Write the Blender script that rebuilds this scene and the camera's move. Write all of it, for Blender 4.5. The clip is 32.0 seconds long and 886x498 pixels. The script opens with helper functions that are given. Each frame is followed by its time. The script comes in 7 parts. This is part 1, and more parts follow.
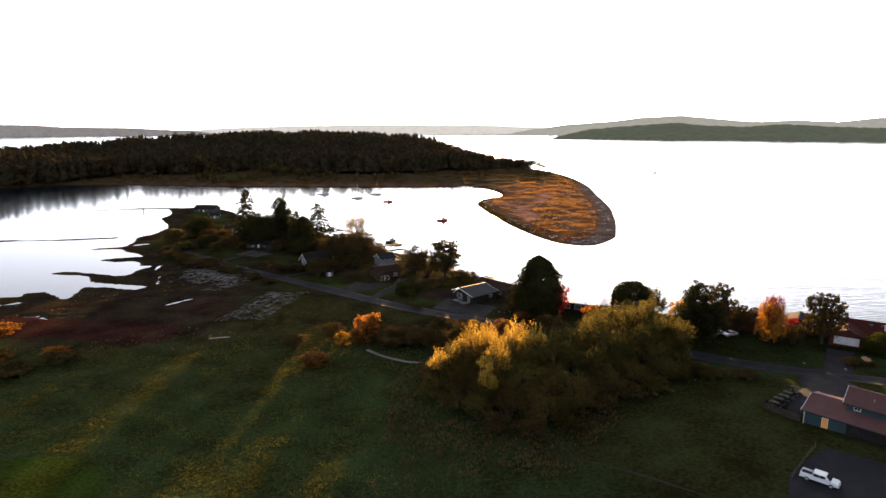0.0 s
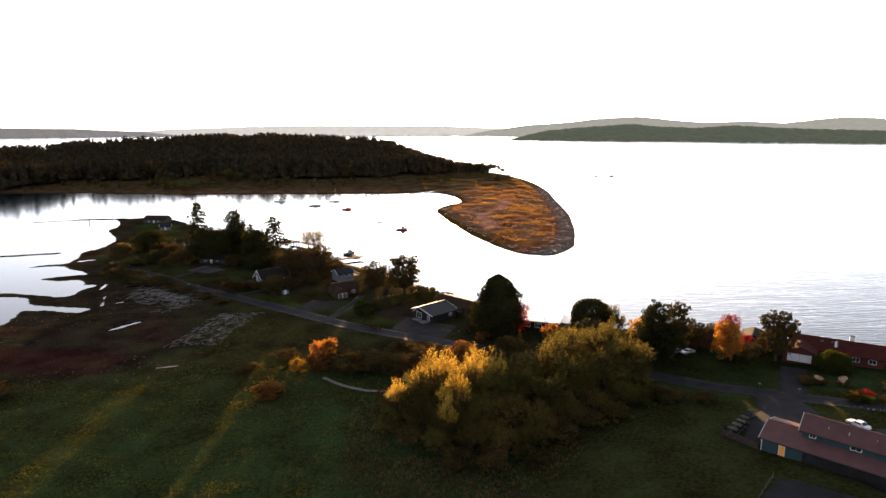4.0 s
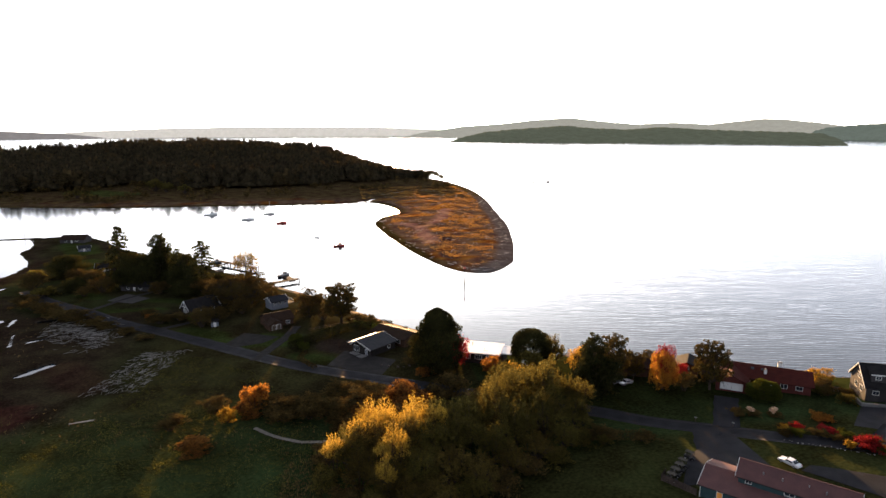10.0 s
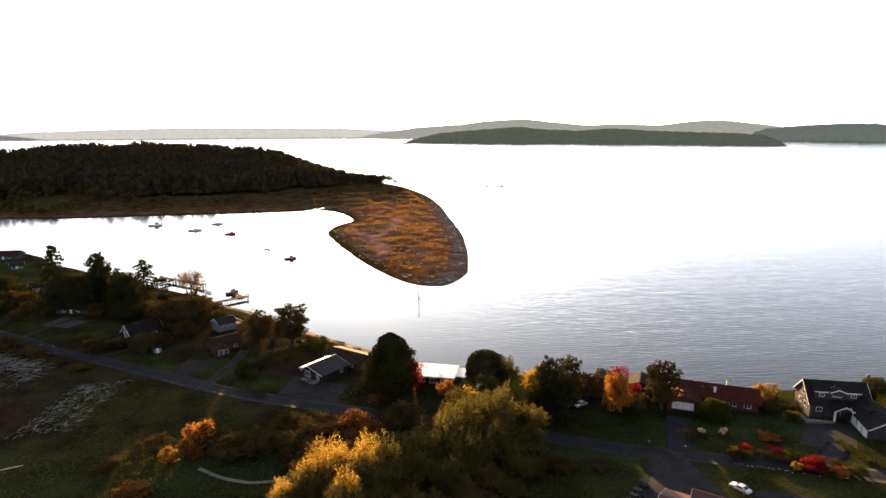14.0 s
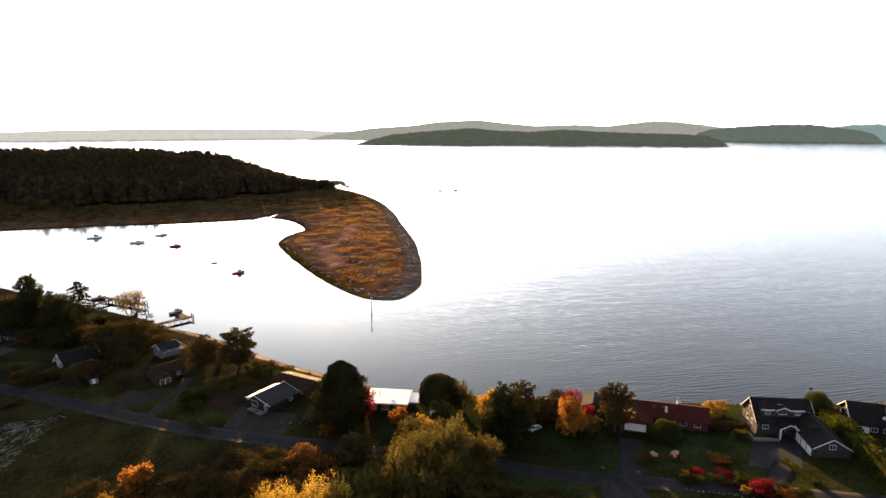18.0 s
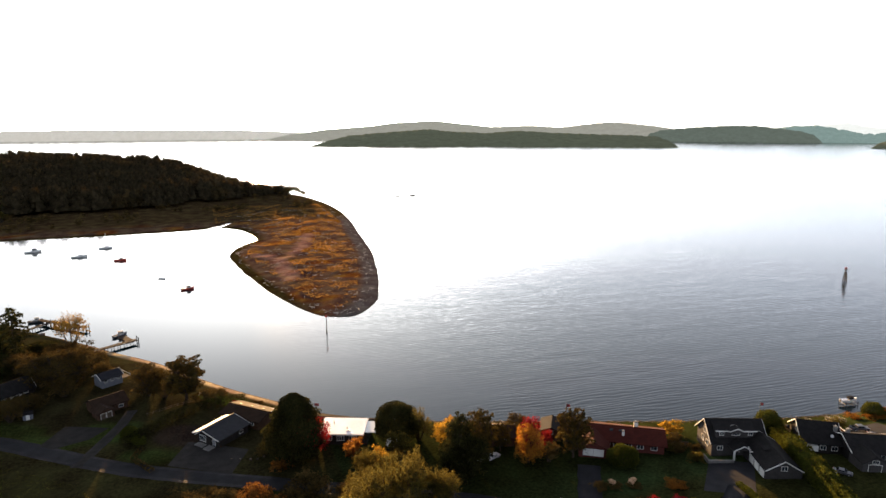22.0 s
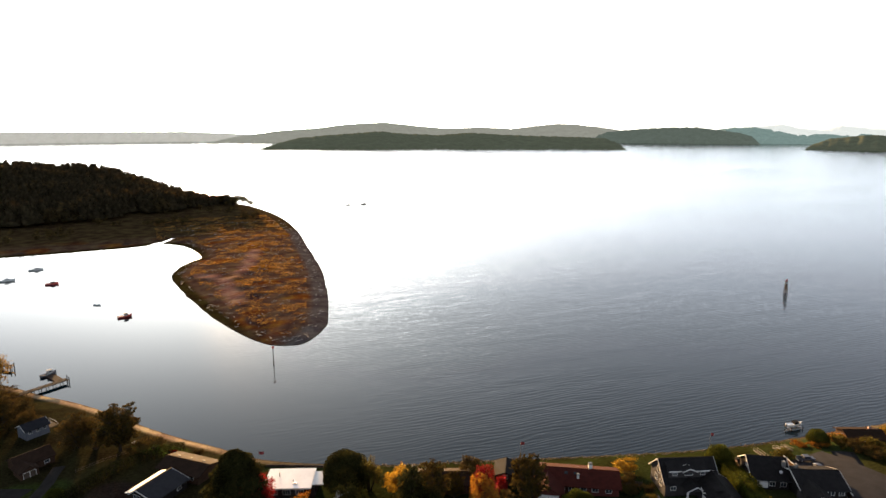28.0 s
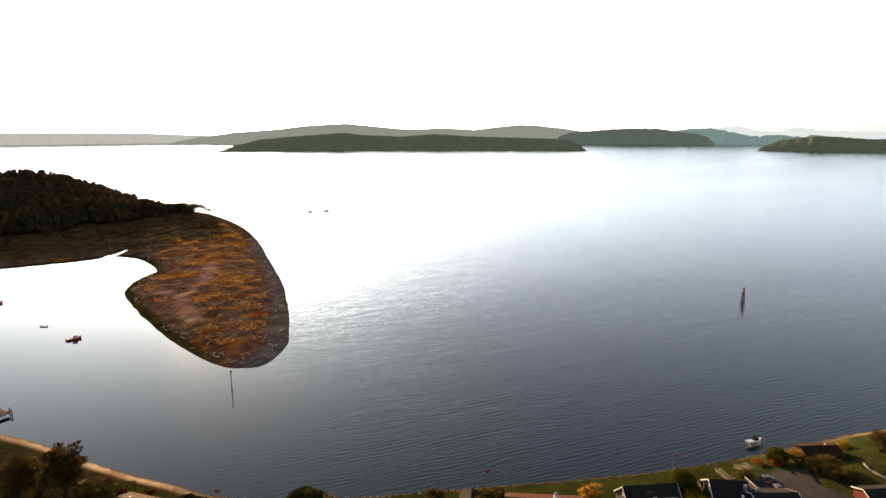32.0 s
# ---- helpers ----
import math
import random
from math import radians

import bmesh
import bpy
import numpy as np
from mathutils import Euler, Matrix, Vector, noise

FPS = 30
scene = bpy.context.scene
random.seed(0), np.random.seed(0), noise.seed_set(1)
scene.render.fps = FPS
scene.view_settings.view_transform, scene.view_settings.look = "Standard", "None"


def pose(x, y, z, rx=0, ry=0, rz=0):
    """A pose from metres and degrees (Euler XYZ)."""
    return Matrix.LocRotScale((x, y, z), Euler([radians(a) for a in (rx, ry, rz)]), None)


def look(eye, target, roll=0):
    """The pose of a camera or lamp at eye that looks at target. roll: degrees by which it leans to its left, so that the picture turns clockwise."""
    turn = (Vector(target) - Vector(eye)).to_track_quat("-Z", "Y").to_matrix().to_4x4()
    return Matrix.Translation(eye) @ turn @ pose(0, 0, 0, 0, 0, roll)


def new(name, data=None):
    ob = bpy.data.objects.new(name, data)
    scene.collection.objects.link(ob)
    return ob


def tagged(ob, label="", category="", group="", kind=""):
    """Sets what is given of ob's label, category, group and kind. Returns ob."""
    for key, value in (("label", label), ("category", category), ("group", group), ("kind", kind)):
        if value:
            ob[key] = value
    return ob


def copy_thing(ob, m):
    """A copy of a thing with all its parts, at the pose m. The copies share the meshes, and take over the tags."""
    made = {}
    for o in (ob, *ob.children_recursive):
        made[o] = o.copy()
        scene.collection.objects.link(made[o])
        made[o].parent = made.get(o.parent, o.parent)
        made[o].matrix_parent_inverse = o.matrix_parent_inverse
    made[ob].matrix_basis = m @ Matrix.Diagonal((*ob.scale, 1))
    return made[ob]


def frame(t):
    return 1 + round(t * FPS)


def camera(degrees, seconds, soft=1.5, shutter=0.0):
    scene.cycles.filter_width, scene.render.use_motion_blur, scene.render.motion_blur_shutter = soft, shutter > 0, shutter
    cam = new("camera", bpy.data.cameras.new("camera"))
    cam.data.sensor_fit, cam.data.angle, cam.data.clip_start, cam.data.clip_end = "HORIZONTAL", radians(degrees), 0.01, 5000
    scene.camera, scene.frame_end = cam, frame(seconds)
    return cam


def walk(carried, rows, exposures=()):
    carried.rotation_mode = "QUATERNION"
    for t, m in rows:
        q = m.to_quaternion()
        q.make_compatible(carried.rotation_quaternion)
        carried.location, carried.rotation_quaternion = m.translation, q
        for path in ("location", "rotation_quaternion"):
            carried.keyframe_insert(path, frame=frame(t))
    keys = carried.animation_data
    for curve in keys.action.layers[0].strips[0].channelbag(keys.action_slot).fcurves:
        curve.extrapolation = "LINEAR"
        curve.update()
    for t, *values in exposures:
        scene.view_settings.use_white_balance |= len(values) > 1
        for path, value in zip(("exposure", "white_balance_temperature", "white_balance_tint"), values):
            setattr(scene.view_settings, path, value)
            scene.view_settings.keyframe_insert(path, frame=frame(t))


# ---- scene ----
cam = camera(71.99, 32.0)
# seconds, x, y, z, turn about z; the tilt stays the same all along
PATH = (
    (0, 0.06, 0.03, 69.13, 0.00),
    (1, 0.42, 1.37, 70.48, -0.94),
    (2, 0.71, 2.67, 71.93, -1.84),
    (3, 0.98, 3.95, 73.43, -2.81),
    (3.5, 1.11, 4.57, 74.20, -3.25),
    (5.5, 1.62, 7.04, 77.38, -5.09),
    (6, 1.76, 7.64, 78.19, -5.55),
    (7, 2.06, 8.85, 79.82, -6.52),
    (8, 2.40, 10.04, 81.46, -7.46),
    (9, 2.78, 11.24, 83.10, -8.40),
    (10, 3.20, 12.42, 84.75, -9.37),
    (11, 3.67, 13.61, 86.40, -10.48),
    (12, 4.19, 14.80, 88.04, -11.51),
    (13, 4.75, 16.00, 89.69, -12.55),
    (14, 5.35, 17.20, 91.34, -13.59),
    (14.5, 5.67, 17.81, 92.17, -14.10),
    (16.5, 7.04, 20.25, 95.51, -16.25),
    (17, 7.40, 20.86, 96.35, -16.81),
    (18, 8.14, 22.10, 98.05, -17.87),
    (19, 8.90, 23.35, 99.77, -19.00),
    (20, 9.69, 24.61, 101.52, -20.07),
    (21, 10.48, 25.88, 103.29, -21.02),
    (22, 11.29, 27.15, 105.09, -21.82),
    (23, 12.10, 28.43, 106.93, -22.38),
    (24, 12.92, 29.71, 108.79, -23.05),
    (25, 13.74, 30.99, 110.69, -23.77),
    (25.5, 14.16, 31.63, 111.66, -24.16),
    (27.5, 15.83, 34.16, 115.57, -25.82),
    (28, 16.26, 34.79, 116.56, -26.25),
    (29, 17.13, 36.03, 118.55, -27.07),
    (30, 18.03, 37.24, 120.55, -27.92),
    (31, 18.97, 38.42, 122.54, -28.77),
    (32, 19.97, 39.57, 124.51, -29.62),
)
walk(cam, [(t, pose(x, y, z, 78.55, 0, turn)) for t, x, y, z, turn in PATH],
     exposures=((0, 2.95, 7000, 12), (14, 2.87, 7000, 10), (22, 2.75, 7000, 8), (32, 2.5, 6950, 5)))

# ---- world, sun, exposure ----
SUN_AZ = radians(5.05)     # to the right of +y
SUN_EL = radians(3.7)
world = bpy.data.worlds.new("world")
scene.world = world
world.use_nodes = True
wn = world.node_tree.nodes
sky = wn.new("ShaderNodeTexSky")
sky.sky_type, sky.sun_disc = "NISHITA", False
sky.sun_elevation, sky.sun_rotation = SUN_EL, SUN_AZ
sky.altitude, sky.air_density, sky.dust_density, sky.ozone_density = 60, 0.32, 1.1, 2.2
wn["Background"].inputs["Strength"].default_value = 0.12
pale = wn.new("ShaderNodeHueSaturation")   # thin evening haze takes most of the colour out of the sky
pale.inputs["Saturation"].default_value = 0.37
world.node_tree.links.new(sky.outputs[0], pale.inputs["Color"])
world.node_tree.links.new(pale.outputs[0], wn["Background"].inputs["Color"])
sun = new("sun", bpy.data.lights.new("sun", "SUN"))
sun.data.energy, sun.data.angle, sun.data.color = 5.0, radians(0.6), (1.0, 0.6, 0.28)
sun.matrix_basis = look((0, 0, 0), (-math.sin(SUN_AZ) * math.cos(SUN_EL), -math.cos(SUN_AZ) * math.cos(SUN_EL), -math.sin(SUN_EL)))


# ---- materials ----
def rgb(c):
    return (*c, 1)


def material(name, a, b=None, scale=2.0, fine=14.0, rough=0.8, metal=0.0, bump=0.25, spread=0.12, coat=0.0, trans=0.0):
    """Two colours mixed by broad and fine noise, a random shade for each object, grain relief."""
    m = bpy.data.materials.new(name)
    m.use_nodes = True
    nt, nd = m.node_tree, m.node_tree.nodes
    bs = nd["Principled BSDF"]
    b = b or tuple(x * 0.72 for x in a)
    geo = nd.new("ShaderNodeNewGeometry")
    n1, n2 = nd.new("ShaderNodeTexNoise"), nd.new("ShaderNodeTexNoise")
    n1.inputs["Scale"].default_value, n1.inputs["Detail"].default_value = scale, 5
    n2.inputs["Scale"].default_value, n2.inputs["Detail"].default_value = fine, 4
    for n in (n1, n2):
        nt.links.new(geo.outputs["Position"], n.inputs["Vector"])
    mix = nd.new("ShaderNodeMath")
    mix.operation, mix.inputs[1].default_value = "MULTIPLY_ADD", 0.55
    half = nd.new("ShaderNodeMath")
    half.operation, half.inputs[1].default_value = "MULTIPLY", 0.45
    nt.links.new(n2.outputs["Fac"], half.inputs[0])
    nt.links.new(n1.outputs["Fac"], mix.inputs[0])
    nt.links.new(half.outputs[0], mix.inputs[2])
    ramp = nd.new("ShaderNodeValToRGB")
    ramp.color_ramp.elements[0].position, ramp.color_ramp.elements[0].color = 0.36, rgb(b)
    ramp.color_ramp.elements[1].position, ramp.color_ramp.elements[1].color = 0.64, rgb(a)
    nt.links.new(mix.outputs[0], ramp.inputs["Fac"])
    info, val, hsv = nd.new("ShaderNodeObjectInfo"), nd.new("ShaderNodeMapRange"), nd.new("ShaderNodeHueSaturation")
    val.inputs["To Min"].default_value, val.inputs["To Max"].default_value = 1 - spread, 1 + spread
    nt.links.new(info.outputs["Random"], val.inputs["Value"])
    nt.links.new(val.outputs[0], hsv.inputs["Value"])
    nt.links.new(ramp.outputs["Color"], hsv.inputs["Color"])
    nt.links.new(hsv.outputs["Color"], bs.inputs["Base Color"])
    bs.inputs["Roughness"].default_value, bs.inputs["Metallic"].default_value = rough, metal
    bs.inputs["Coat Weight"].default_value = coat
    bs.inputs["Specular IOR Level"].default_value = 0.03 if rough > 0.5 else 0.5
    if bump:
        bp = nd.new("ShaderNodeBump")
        bp.inputs["Strength"].default_value, bp.inputs["Distance"].default_value = bump, 0.05
        nt.links.new(n2.outputs["Fac"], bp.inputs["Height"])
        nt.links.new(bp.outputs["Normal"], bs.inputs["Normal"])
    return m


def leaf_material(name, a, b, through_light=0.5):
    """Leaves: each leaf a shade of its own, light comes through."""
    m = bpy.data.materials.new(name)
    m.use_nodes = True
    nt, nd = m.node_tree, m.node_tree.nodes
    geo, ramp = nd.new("ShaderNodeNewGeometry"), nd.new("ShaderNodeValToRGB")
    ramp.color_ramp.elements[0].color, ramp.color_ramp.elements[1].color = rgb(b), rgb(a)
    nt.links.new(geo.outputs["Random Per Island"], ramp.inputs["Fac"])
    patch, shade, hsv = nd.new("ShaderNodeTexNoise"), nd.new("ShaderNodeMapRange"), nd.new("ShaderNodeHueSaturation")
    patch.inputs["Scale"].default_value, patch.inputs["Detail"].default_value = 0.13, 3
    nt.links.new(geo.outputs["Position"], patch.inputs["Vector"])
    for key, v in (("From Min", 0.32), ("From Max", 0.68), ("To Min", 0.6), ("To Max", 1.45)):
        shade.inputs[key].default_value = v
    nt.links.new(patch.outputs["Fac"], shade.inputs["Value"])
    nt.links.new(shade.outputs[0], hsv.inputs["Value"])
    nt.links.new(ramp.outputs["Color"], hsv.inputs["Color"])
    bs = nd["Principled BSDF"]
    bs.inputs["Roughness"].default_value = 0.6
    bs.inputs["Specular IOR Level"].default_value = 0.0
    nt.links.new(hsv.outputs["Color"], bs.inputs["Base Color"])
    tr, mx = nd.new("ShaderNodeBsdfTranslucent"), nd.new("ShaderNodeMixShader")
    nt.links.new(hsv.outputs["Color"], tr.inputs["Color"])
    mx.inputs["Fac"].default_value = through_light
    nt.links.new(bs.outputs[0], mx.inputs[1])
    nt.links.new(tr.outputs[0], mx.inputs[2])
    nt.links.new(mx.outputs[0], nd["Material Output"].inputs["Surface"])
    return m


def ground_material():
    """Meadow, dry grass and red marsh on low wet ground, sand at the water's edge, all by height and noise."""
    m = bpy.data.materials.new("ground")
    m.use_nodes = True
    nt, nd = m.node_tree, m.node_tree.nodes
    bs = nd["Principled BSDF"]
    bs.inputs["Roughness"].default_value = 1.0
    bs.inputs["Specular IOR Level"].default_value = 0.0
    at = nd.new("ShaderNodeVertexColor")
    at.layer_name = "cover"
    geo = nd.new("ShaderNodeNewGeometry")
    big, small = nd.new("ShaderNodeTexNoise"), nd.new("ShaderNodeTexNoise")
    big.inputs["Scale"].default_value, big.inputs["Detail"].default_value = 0.09, 6
    small.inputs["Scale"].default_value, small.inputs["Detail"].default_value = 1.3, 5
    for n in (big, small):
        nt.links.new(geo.outputs["Position"], n.inputs["Vector"])
    add = nd.new("ShaderNodeMath")
    add.operation = "ADD"
    nt.links.new(big.outputs["Fac"], add.inputs[0])
    nt.links.new(small.outputs["Fac"], add.inputs[1])
    rng = nd.new("ShaderNodeMapRange")
    for key, v in (("From Min", 0.75), ("From Max", 1.3), ("To Min", 0.45), ("To Max", 1.45)):
        rng.inputs[key].default_value = v
    nt.links.new(add.outputs[0], rng.inputs["Value"])
    hsv = nd.new("ShaderNodeHueSaturation")
    hue = nd.new("ShaderNodeMapRange")
    for key, v in (("From Min", 0.3), ("From Max", 0.7), ("To Min", 0.475), ("To Max", 0.52)):
        hue.inputs[key].default_value = v
    nt.links.new(big.outputs["Fac"], hue.inputs["Value"])
    nt.links.new(hue.outputs[0], hsv.inputs["Hue"])
    nt.links.new(rng.outputs[0], hsv.inputs["Value"])
    # bare sand shows in ragged patches through the grass
    fray, bare, mixed = nd.new("ShaderNodeTexNoise"), nd.new("ShaderNodeMapRange"), nd.new("ShaderNodeMix")
    stretch, edge = nd.new("ShaderNodeMapping"), nd.new("ShaderNodeMath")
    stretch.inputs["Scale"].default_value = (0.5, 1.0, 1.0)
    nt.links.new(geo.outputs["Position"], stretch.inputs["Vector"])
    nt.links.new(stretch.outputs[0], fray.inputs["Vector"])
    fray.inputs["Scale"].default_value, fray.inputs["Detail"].default_value, fray.inputs["Roughness"].default_value = 0.12, 8, 0.72
    edge.operation = "ADD"
    nt.links.new(at.outputs["Alpha"], edge.inputs[0])
    nt.links.new(fray.outputs["Fac"], edge.inputs[1])
    bare.inputs["From Min"].default_value, bare.inputs["From Max"].default_value = 0.84, 1.12
    nt.links.new(edge.outputs[0], bare.inputs["Value"])
    mixed.data_type = "RGBA"
    mixed.inputs["B"].default_value = (0.21, 0.115, 0.082, 1)
    nt.links.new(bare.outputs[0], mixed.inputs["Factor"])
    nt.links.new(at.outputs["Color"], mixed.inputs["A"])
    nt.links.new(mixed.outputs["Result"], hsv.inputs["Color"])
    nt.links.new(hsv.outputs["Color"], bs.inputs["Base Color"])
    bp = nd.new("ShaderNodeBump")
    bp.inputs["Strength"].default_value, bp.inputs["Distance"].default_value = 0.6, 0.25
    nt.links.new(small.outputs["Fac"], bp.inputs["Height"])
    nt.links.new(bp.outputs["Normal"], bs.inputs["Normal"])
    return m


def water_material():
    """Calm sea: long low swell, cat's paws of finer ripple, still lanes."""
    m = bpy.data.materials.new("water")
    m.use_nodes = True
    nt, nd = m.node_tree, m.node_tree.nodes
    bs = nd["Principled BSDF"]
    bs.inputs["Base Color"].default_value = (0.0004, 0.006, 0.011, 1)
    bs.inputs["Specular IOR Level"].default_value = 0.5
    bs.inputs["IOR"].default_value = 1.33
    geo, mp = nd.new("ShaderNodeNewGeometry"), nd.new("ShaderNodeMapping")
    mp.inputs["Rotation"].default_value = (0, 0, radians(24))
    mp.inputs["Scale"].default_value = (0.28, 1.0, 1.0)
    nt.links.new(geo.outputs["Position"], mp.inputs["Vector"])
    swell, ripple, lanes = (nd.new("ShaderNodeTexNoise") for _ in range(3))
    for n, s, d in ((swell, 0.42, 2), (ripple, 0.85, 5)):
        n.inputs["Scale"].default_value, n.inputs["Detail"].default_value = s, d
        nt.links.new(mp.outputs[0], n.inputs["Vector"])
    lanes.inputs["Scale"].default_value, lanes.inputs["Detail"].default_value = 0.006, 3
    nt.links.new(mp.outputs[0], lanes.inputs["Vector"])
    # the open sound is rougher than the sheltered bay on the left
    sep, open_sea = nd.new("ShaderNodeSeparateXYZ"), nd.new("ShaderNodeMapRange")
    nt.links.new(geo.outputs["Position"], sep.inputs[0])
    for key, v in (("From Min", 25), ("From Max", 140), ("To Min", 0.06), ("To Max", 1.0)):
        open_sea.inputs[key].default_value = v
    nt.links.new(sep.outputs["X"], open_sea.inputs["Value"])
    beyond, either = nd.new("ShaderNodeMapRange"), nd.new("ShaderNodeMath")
    beyond.inputs["From Min"].default_value, beyond.inputs["From Max"].default_value = 1000, 1300
    nt.links.new(sep.outputs["Y"], beyond.inputs["Value"])
    either.operation = "MAXIMUM"
    nt.links.new(open_sea.outputs[0], either.inputs[0])
    nt.links.new(beyond.outputs[0], either.inputs[1])
    gloss = nd.new("ShaderNodeMapRange")   # ripples too small to see dull the open water
    for key, v in (("From Min", 0.06), ("From Max", 0.6), ("To Min", 0.035), ("To Max", 0.115)):
        gloss.inputs[key].default_value = v
    inner, dull = nd.new("ShaderNodeMapRange"), nd.new("ShaderNodeMath")
    for key, v in (("From Min", 390), ("From Max", 540), ("To Min", 0.0), ("To Max", 0.6)):
        inner.inputs[key].default_value = v
    nt.links.new(sep.outputs["Y"], inner.inputs["Value"])
    dull.operation = "MAXIMUM"
    nt.links.new(either.outputs[0], dull.inputs[0])
    nt.links.new(inner.outputs[0], dull.inputs[1])
    nt.links.new(dull.outputs[0], gloss.inputs["Value"])
    nt.links.new(gloss.outputs[0], bs.inputs["Roughness"])
    lane, amp = nd.new("ShaderNodeMapRange"), nd.new("ShaderNodeMath")
    for key, v in (("From Min", 0.38), ("From Max", 0.6), ("To Min", 0.75), ("To Max", 1.0)):
        lane.inputs[key].default_value = v
    nt.links.new(lanes.outputs["Fac"], lane.inputs["Value"])
    amp.operation = "MULTIPLY"
    nt.links.new(lane.outputs[0], amp.inputs[0])
    nt.links.new(either.outputs[0], amp.inputs[1])
    b1, b2 = nd.new("ShaderNodeBump"), nd.new("ShaderNodeBump")
    b1.inputs["Distance"].default_value, b2.inputs["Distance"].default_value = 0.07, 0.08
    for b, n in ((b1, swell), (b2, ripple)):
        nt.links.new(n.outputs["Fac"], b.inputs["Height"])
        nt.links.new(amp.outputs[0], b.inputs["Strength"])
    train, b3 = nd.new("ShaderNodeTexWave"), nd.new("ShaderNodeBump")
    train.bands_direction = "Y"
    for key, v in (("Scale", 0.17), ("Distortion", 14.0), ("Detail", 4.0), ("Detail Scale", 0.5)):
        train.inputs[key].default_value = v
    b3.inputs["Distance"].default_value = 0.038
    nt.links.new(mp.outputs[0], train.inputs["Vector"])
    nt.links.new(train.outputs["Fac"], b3.inputs["Height"])
    nt.links.new(amp.outputs[0], b3.inputs["Strength"])
    nt.links.new(b1.outputs["Normal"], b3.inputs["Normal"])
    nt.links.new(b3.outputs["Normal"], b2.inputs["Normal"])
    nt.links.new(b2.outputs["Normal"], bs.inputs["Normal"])
    return m


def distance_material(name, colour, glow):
    """Wooded hills whose faint glow stands in for miles of bright haze."""
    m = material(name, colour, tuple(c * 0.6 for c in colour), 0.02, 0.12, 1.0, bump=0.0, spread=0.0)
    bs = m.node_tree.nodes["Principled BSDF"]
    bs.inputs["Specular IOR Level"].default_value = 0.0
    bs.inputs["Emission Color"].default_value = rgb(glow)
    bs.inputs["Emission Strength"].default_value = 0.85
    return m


GROUND, WATER = ground_material(), water_material()
ASPHALT = material("asphalt", (0.023, 0.023, 0.026), (0.015, 0.015, 0.017), 0.3, 6, 0.9)
GRAVEL = material("gravel", (0.026, 0.024, 0.023), (0.016, 0.015, 0.0145), 0.4, 9, 0.95)
CONCRETE = material("concrete", (0.15, 0.147, 0.141), (0.108, 0.105, 0.102), 0.8, 8, 0.85)
GREY_PLANK = material("grey_worn_planks", (0.16, 0.145, 0.12), (0.1, 0.09, 0.075), 1.0, 12, 0.85)
DRIFT = material("driftwood", (0.28, 0.265, 0.25), (0.08, 0.073, 0.068), 1.0, 12, 0.85, spread=0.35)
BARK = material("bark", (0.05, 0.0375, 0.0275), (0.025, 0.019, 0.015), 3, 20, 0.95, bump=0.6)
WHITE = material("white_paint", (0.48, 0.48, 0.468), (0.408, 0.408, 0.396), 1.2, 18, 0.55, bump=0.08, spread=0.04)
GLASS = material("window_glass", (0.02, 0.025, 0.03), (0.012, 0.015, 0.018), 1, 4, 0.06, bump=0.0)
TEAL = material("teal_siding", (0.03, 0.051, 0.054), (0.0216, 0.039, 0.042), 0.8, 14, 0.75)
PINK_ROOF = material("weathered_metal_roof", (0.1, 0.05, 0.047), (0.07, 0.039, 0.038), 0.5, 5, 0.55, bump=0.1)
DARK_ROOF = material("dark_shingles", (0.017, 0.0158, 0.0158), (0.0095, 0.009, 0.0095), 0.7, 9, 0.85)
SLATE_ROOF = material("slate_blue_roof", (0.021, 0.022, 0.027), (0.014, 0.015, 0.019), 0.7, 9, 0.6)
RED_ROOF = material("red_shingles", (0.05, 0.0125, 0.0095), (0.03, 0.0085, 0.007), 0.7, 9, 0.85)
BROWN_ROOF = material("brown_shakes", (0.03, 0.018, 0.0125), (0.018, 0.0115, 0.0085), 0.7, 9, 0.9)
WHITE_ROOF = material("white_membrane", (0.78, 0.77, 0.76), (0.62, 0.61, 0.62), 0.3, 5, 0.5, bump=0.05)
GREY_WALL = material("grey_boards", (0.045, 0.042, 0.041), (0.03, 0.028, 0.028), 0.8, 12, 0.8)
PALE_WALL = material("pale_blue_grey_boards", (0.11, 0.12, 0.14), (0.085, 0.092, 0.106), 0.8, 12, 0.75)
BROWN_WALL = material("brown_boards", (0.055, 0.033, 0.0209), (0.0358, 0.0209, 0.0149), 0.8, 12, 0.85)
DARK_WALL = material("dark_boards", (0.022, 0.0195, 0.018), (0.014, 0.0125, 0.012), 0.8, 12, 0.85)
RED_WALL = material("barn_red_boards", (0.08, 0.025, 0.02), (0.05, 0.0175, 0.015), 0.8, 12, 0.85)
ORANGE = material("orange_door", (0.75, 0.3, 0.05), (0.65, 0.24, 0.04), 1, 10, 0.5, bump=0.05)
TIMBER = material("weathered_timber", (0.09, 0.069, 0.0528), (0.054, 0.042, 0.033), 1, 14, 0.9)
BRICK = material("chimney_brick", (0.33, 0.2, 0.15), (0.22, 0.13, 0.1), 2, 14, 0.9)
METAL = material("galvanised_metal", (0.45, 0.45, 0.46), (0.33, 0.33, 0.34), 2, 12, 0.4, metal=0.8, bump=0.05)
RUBBER = material("black_rubber", (0.025, 0.025, 0.026), (0.016, 0.016, 0.016), 3, 20, 0.85)
BLACK = material("black_plastic", (0.03, 0.03, 0.032), (0.02, 0.02, 0.02), 3, 16, 0.6)
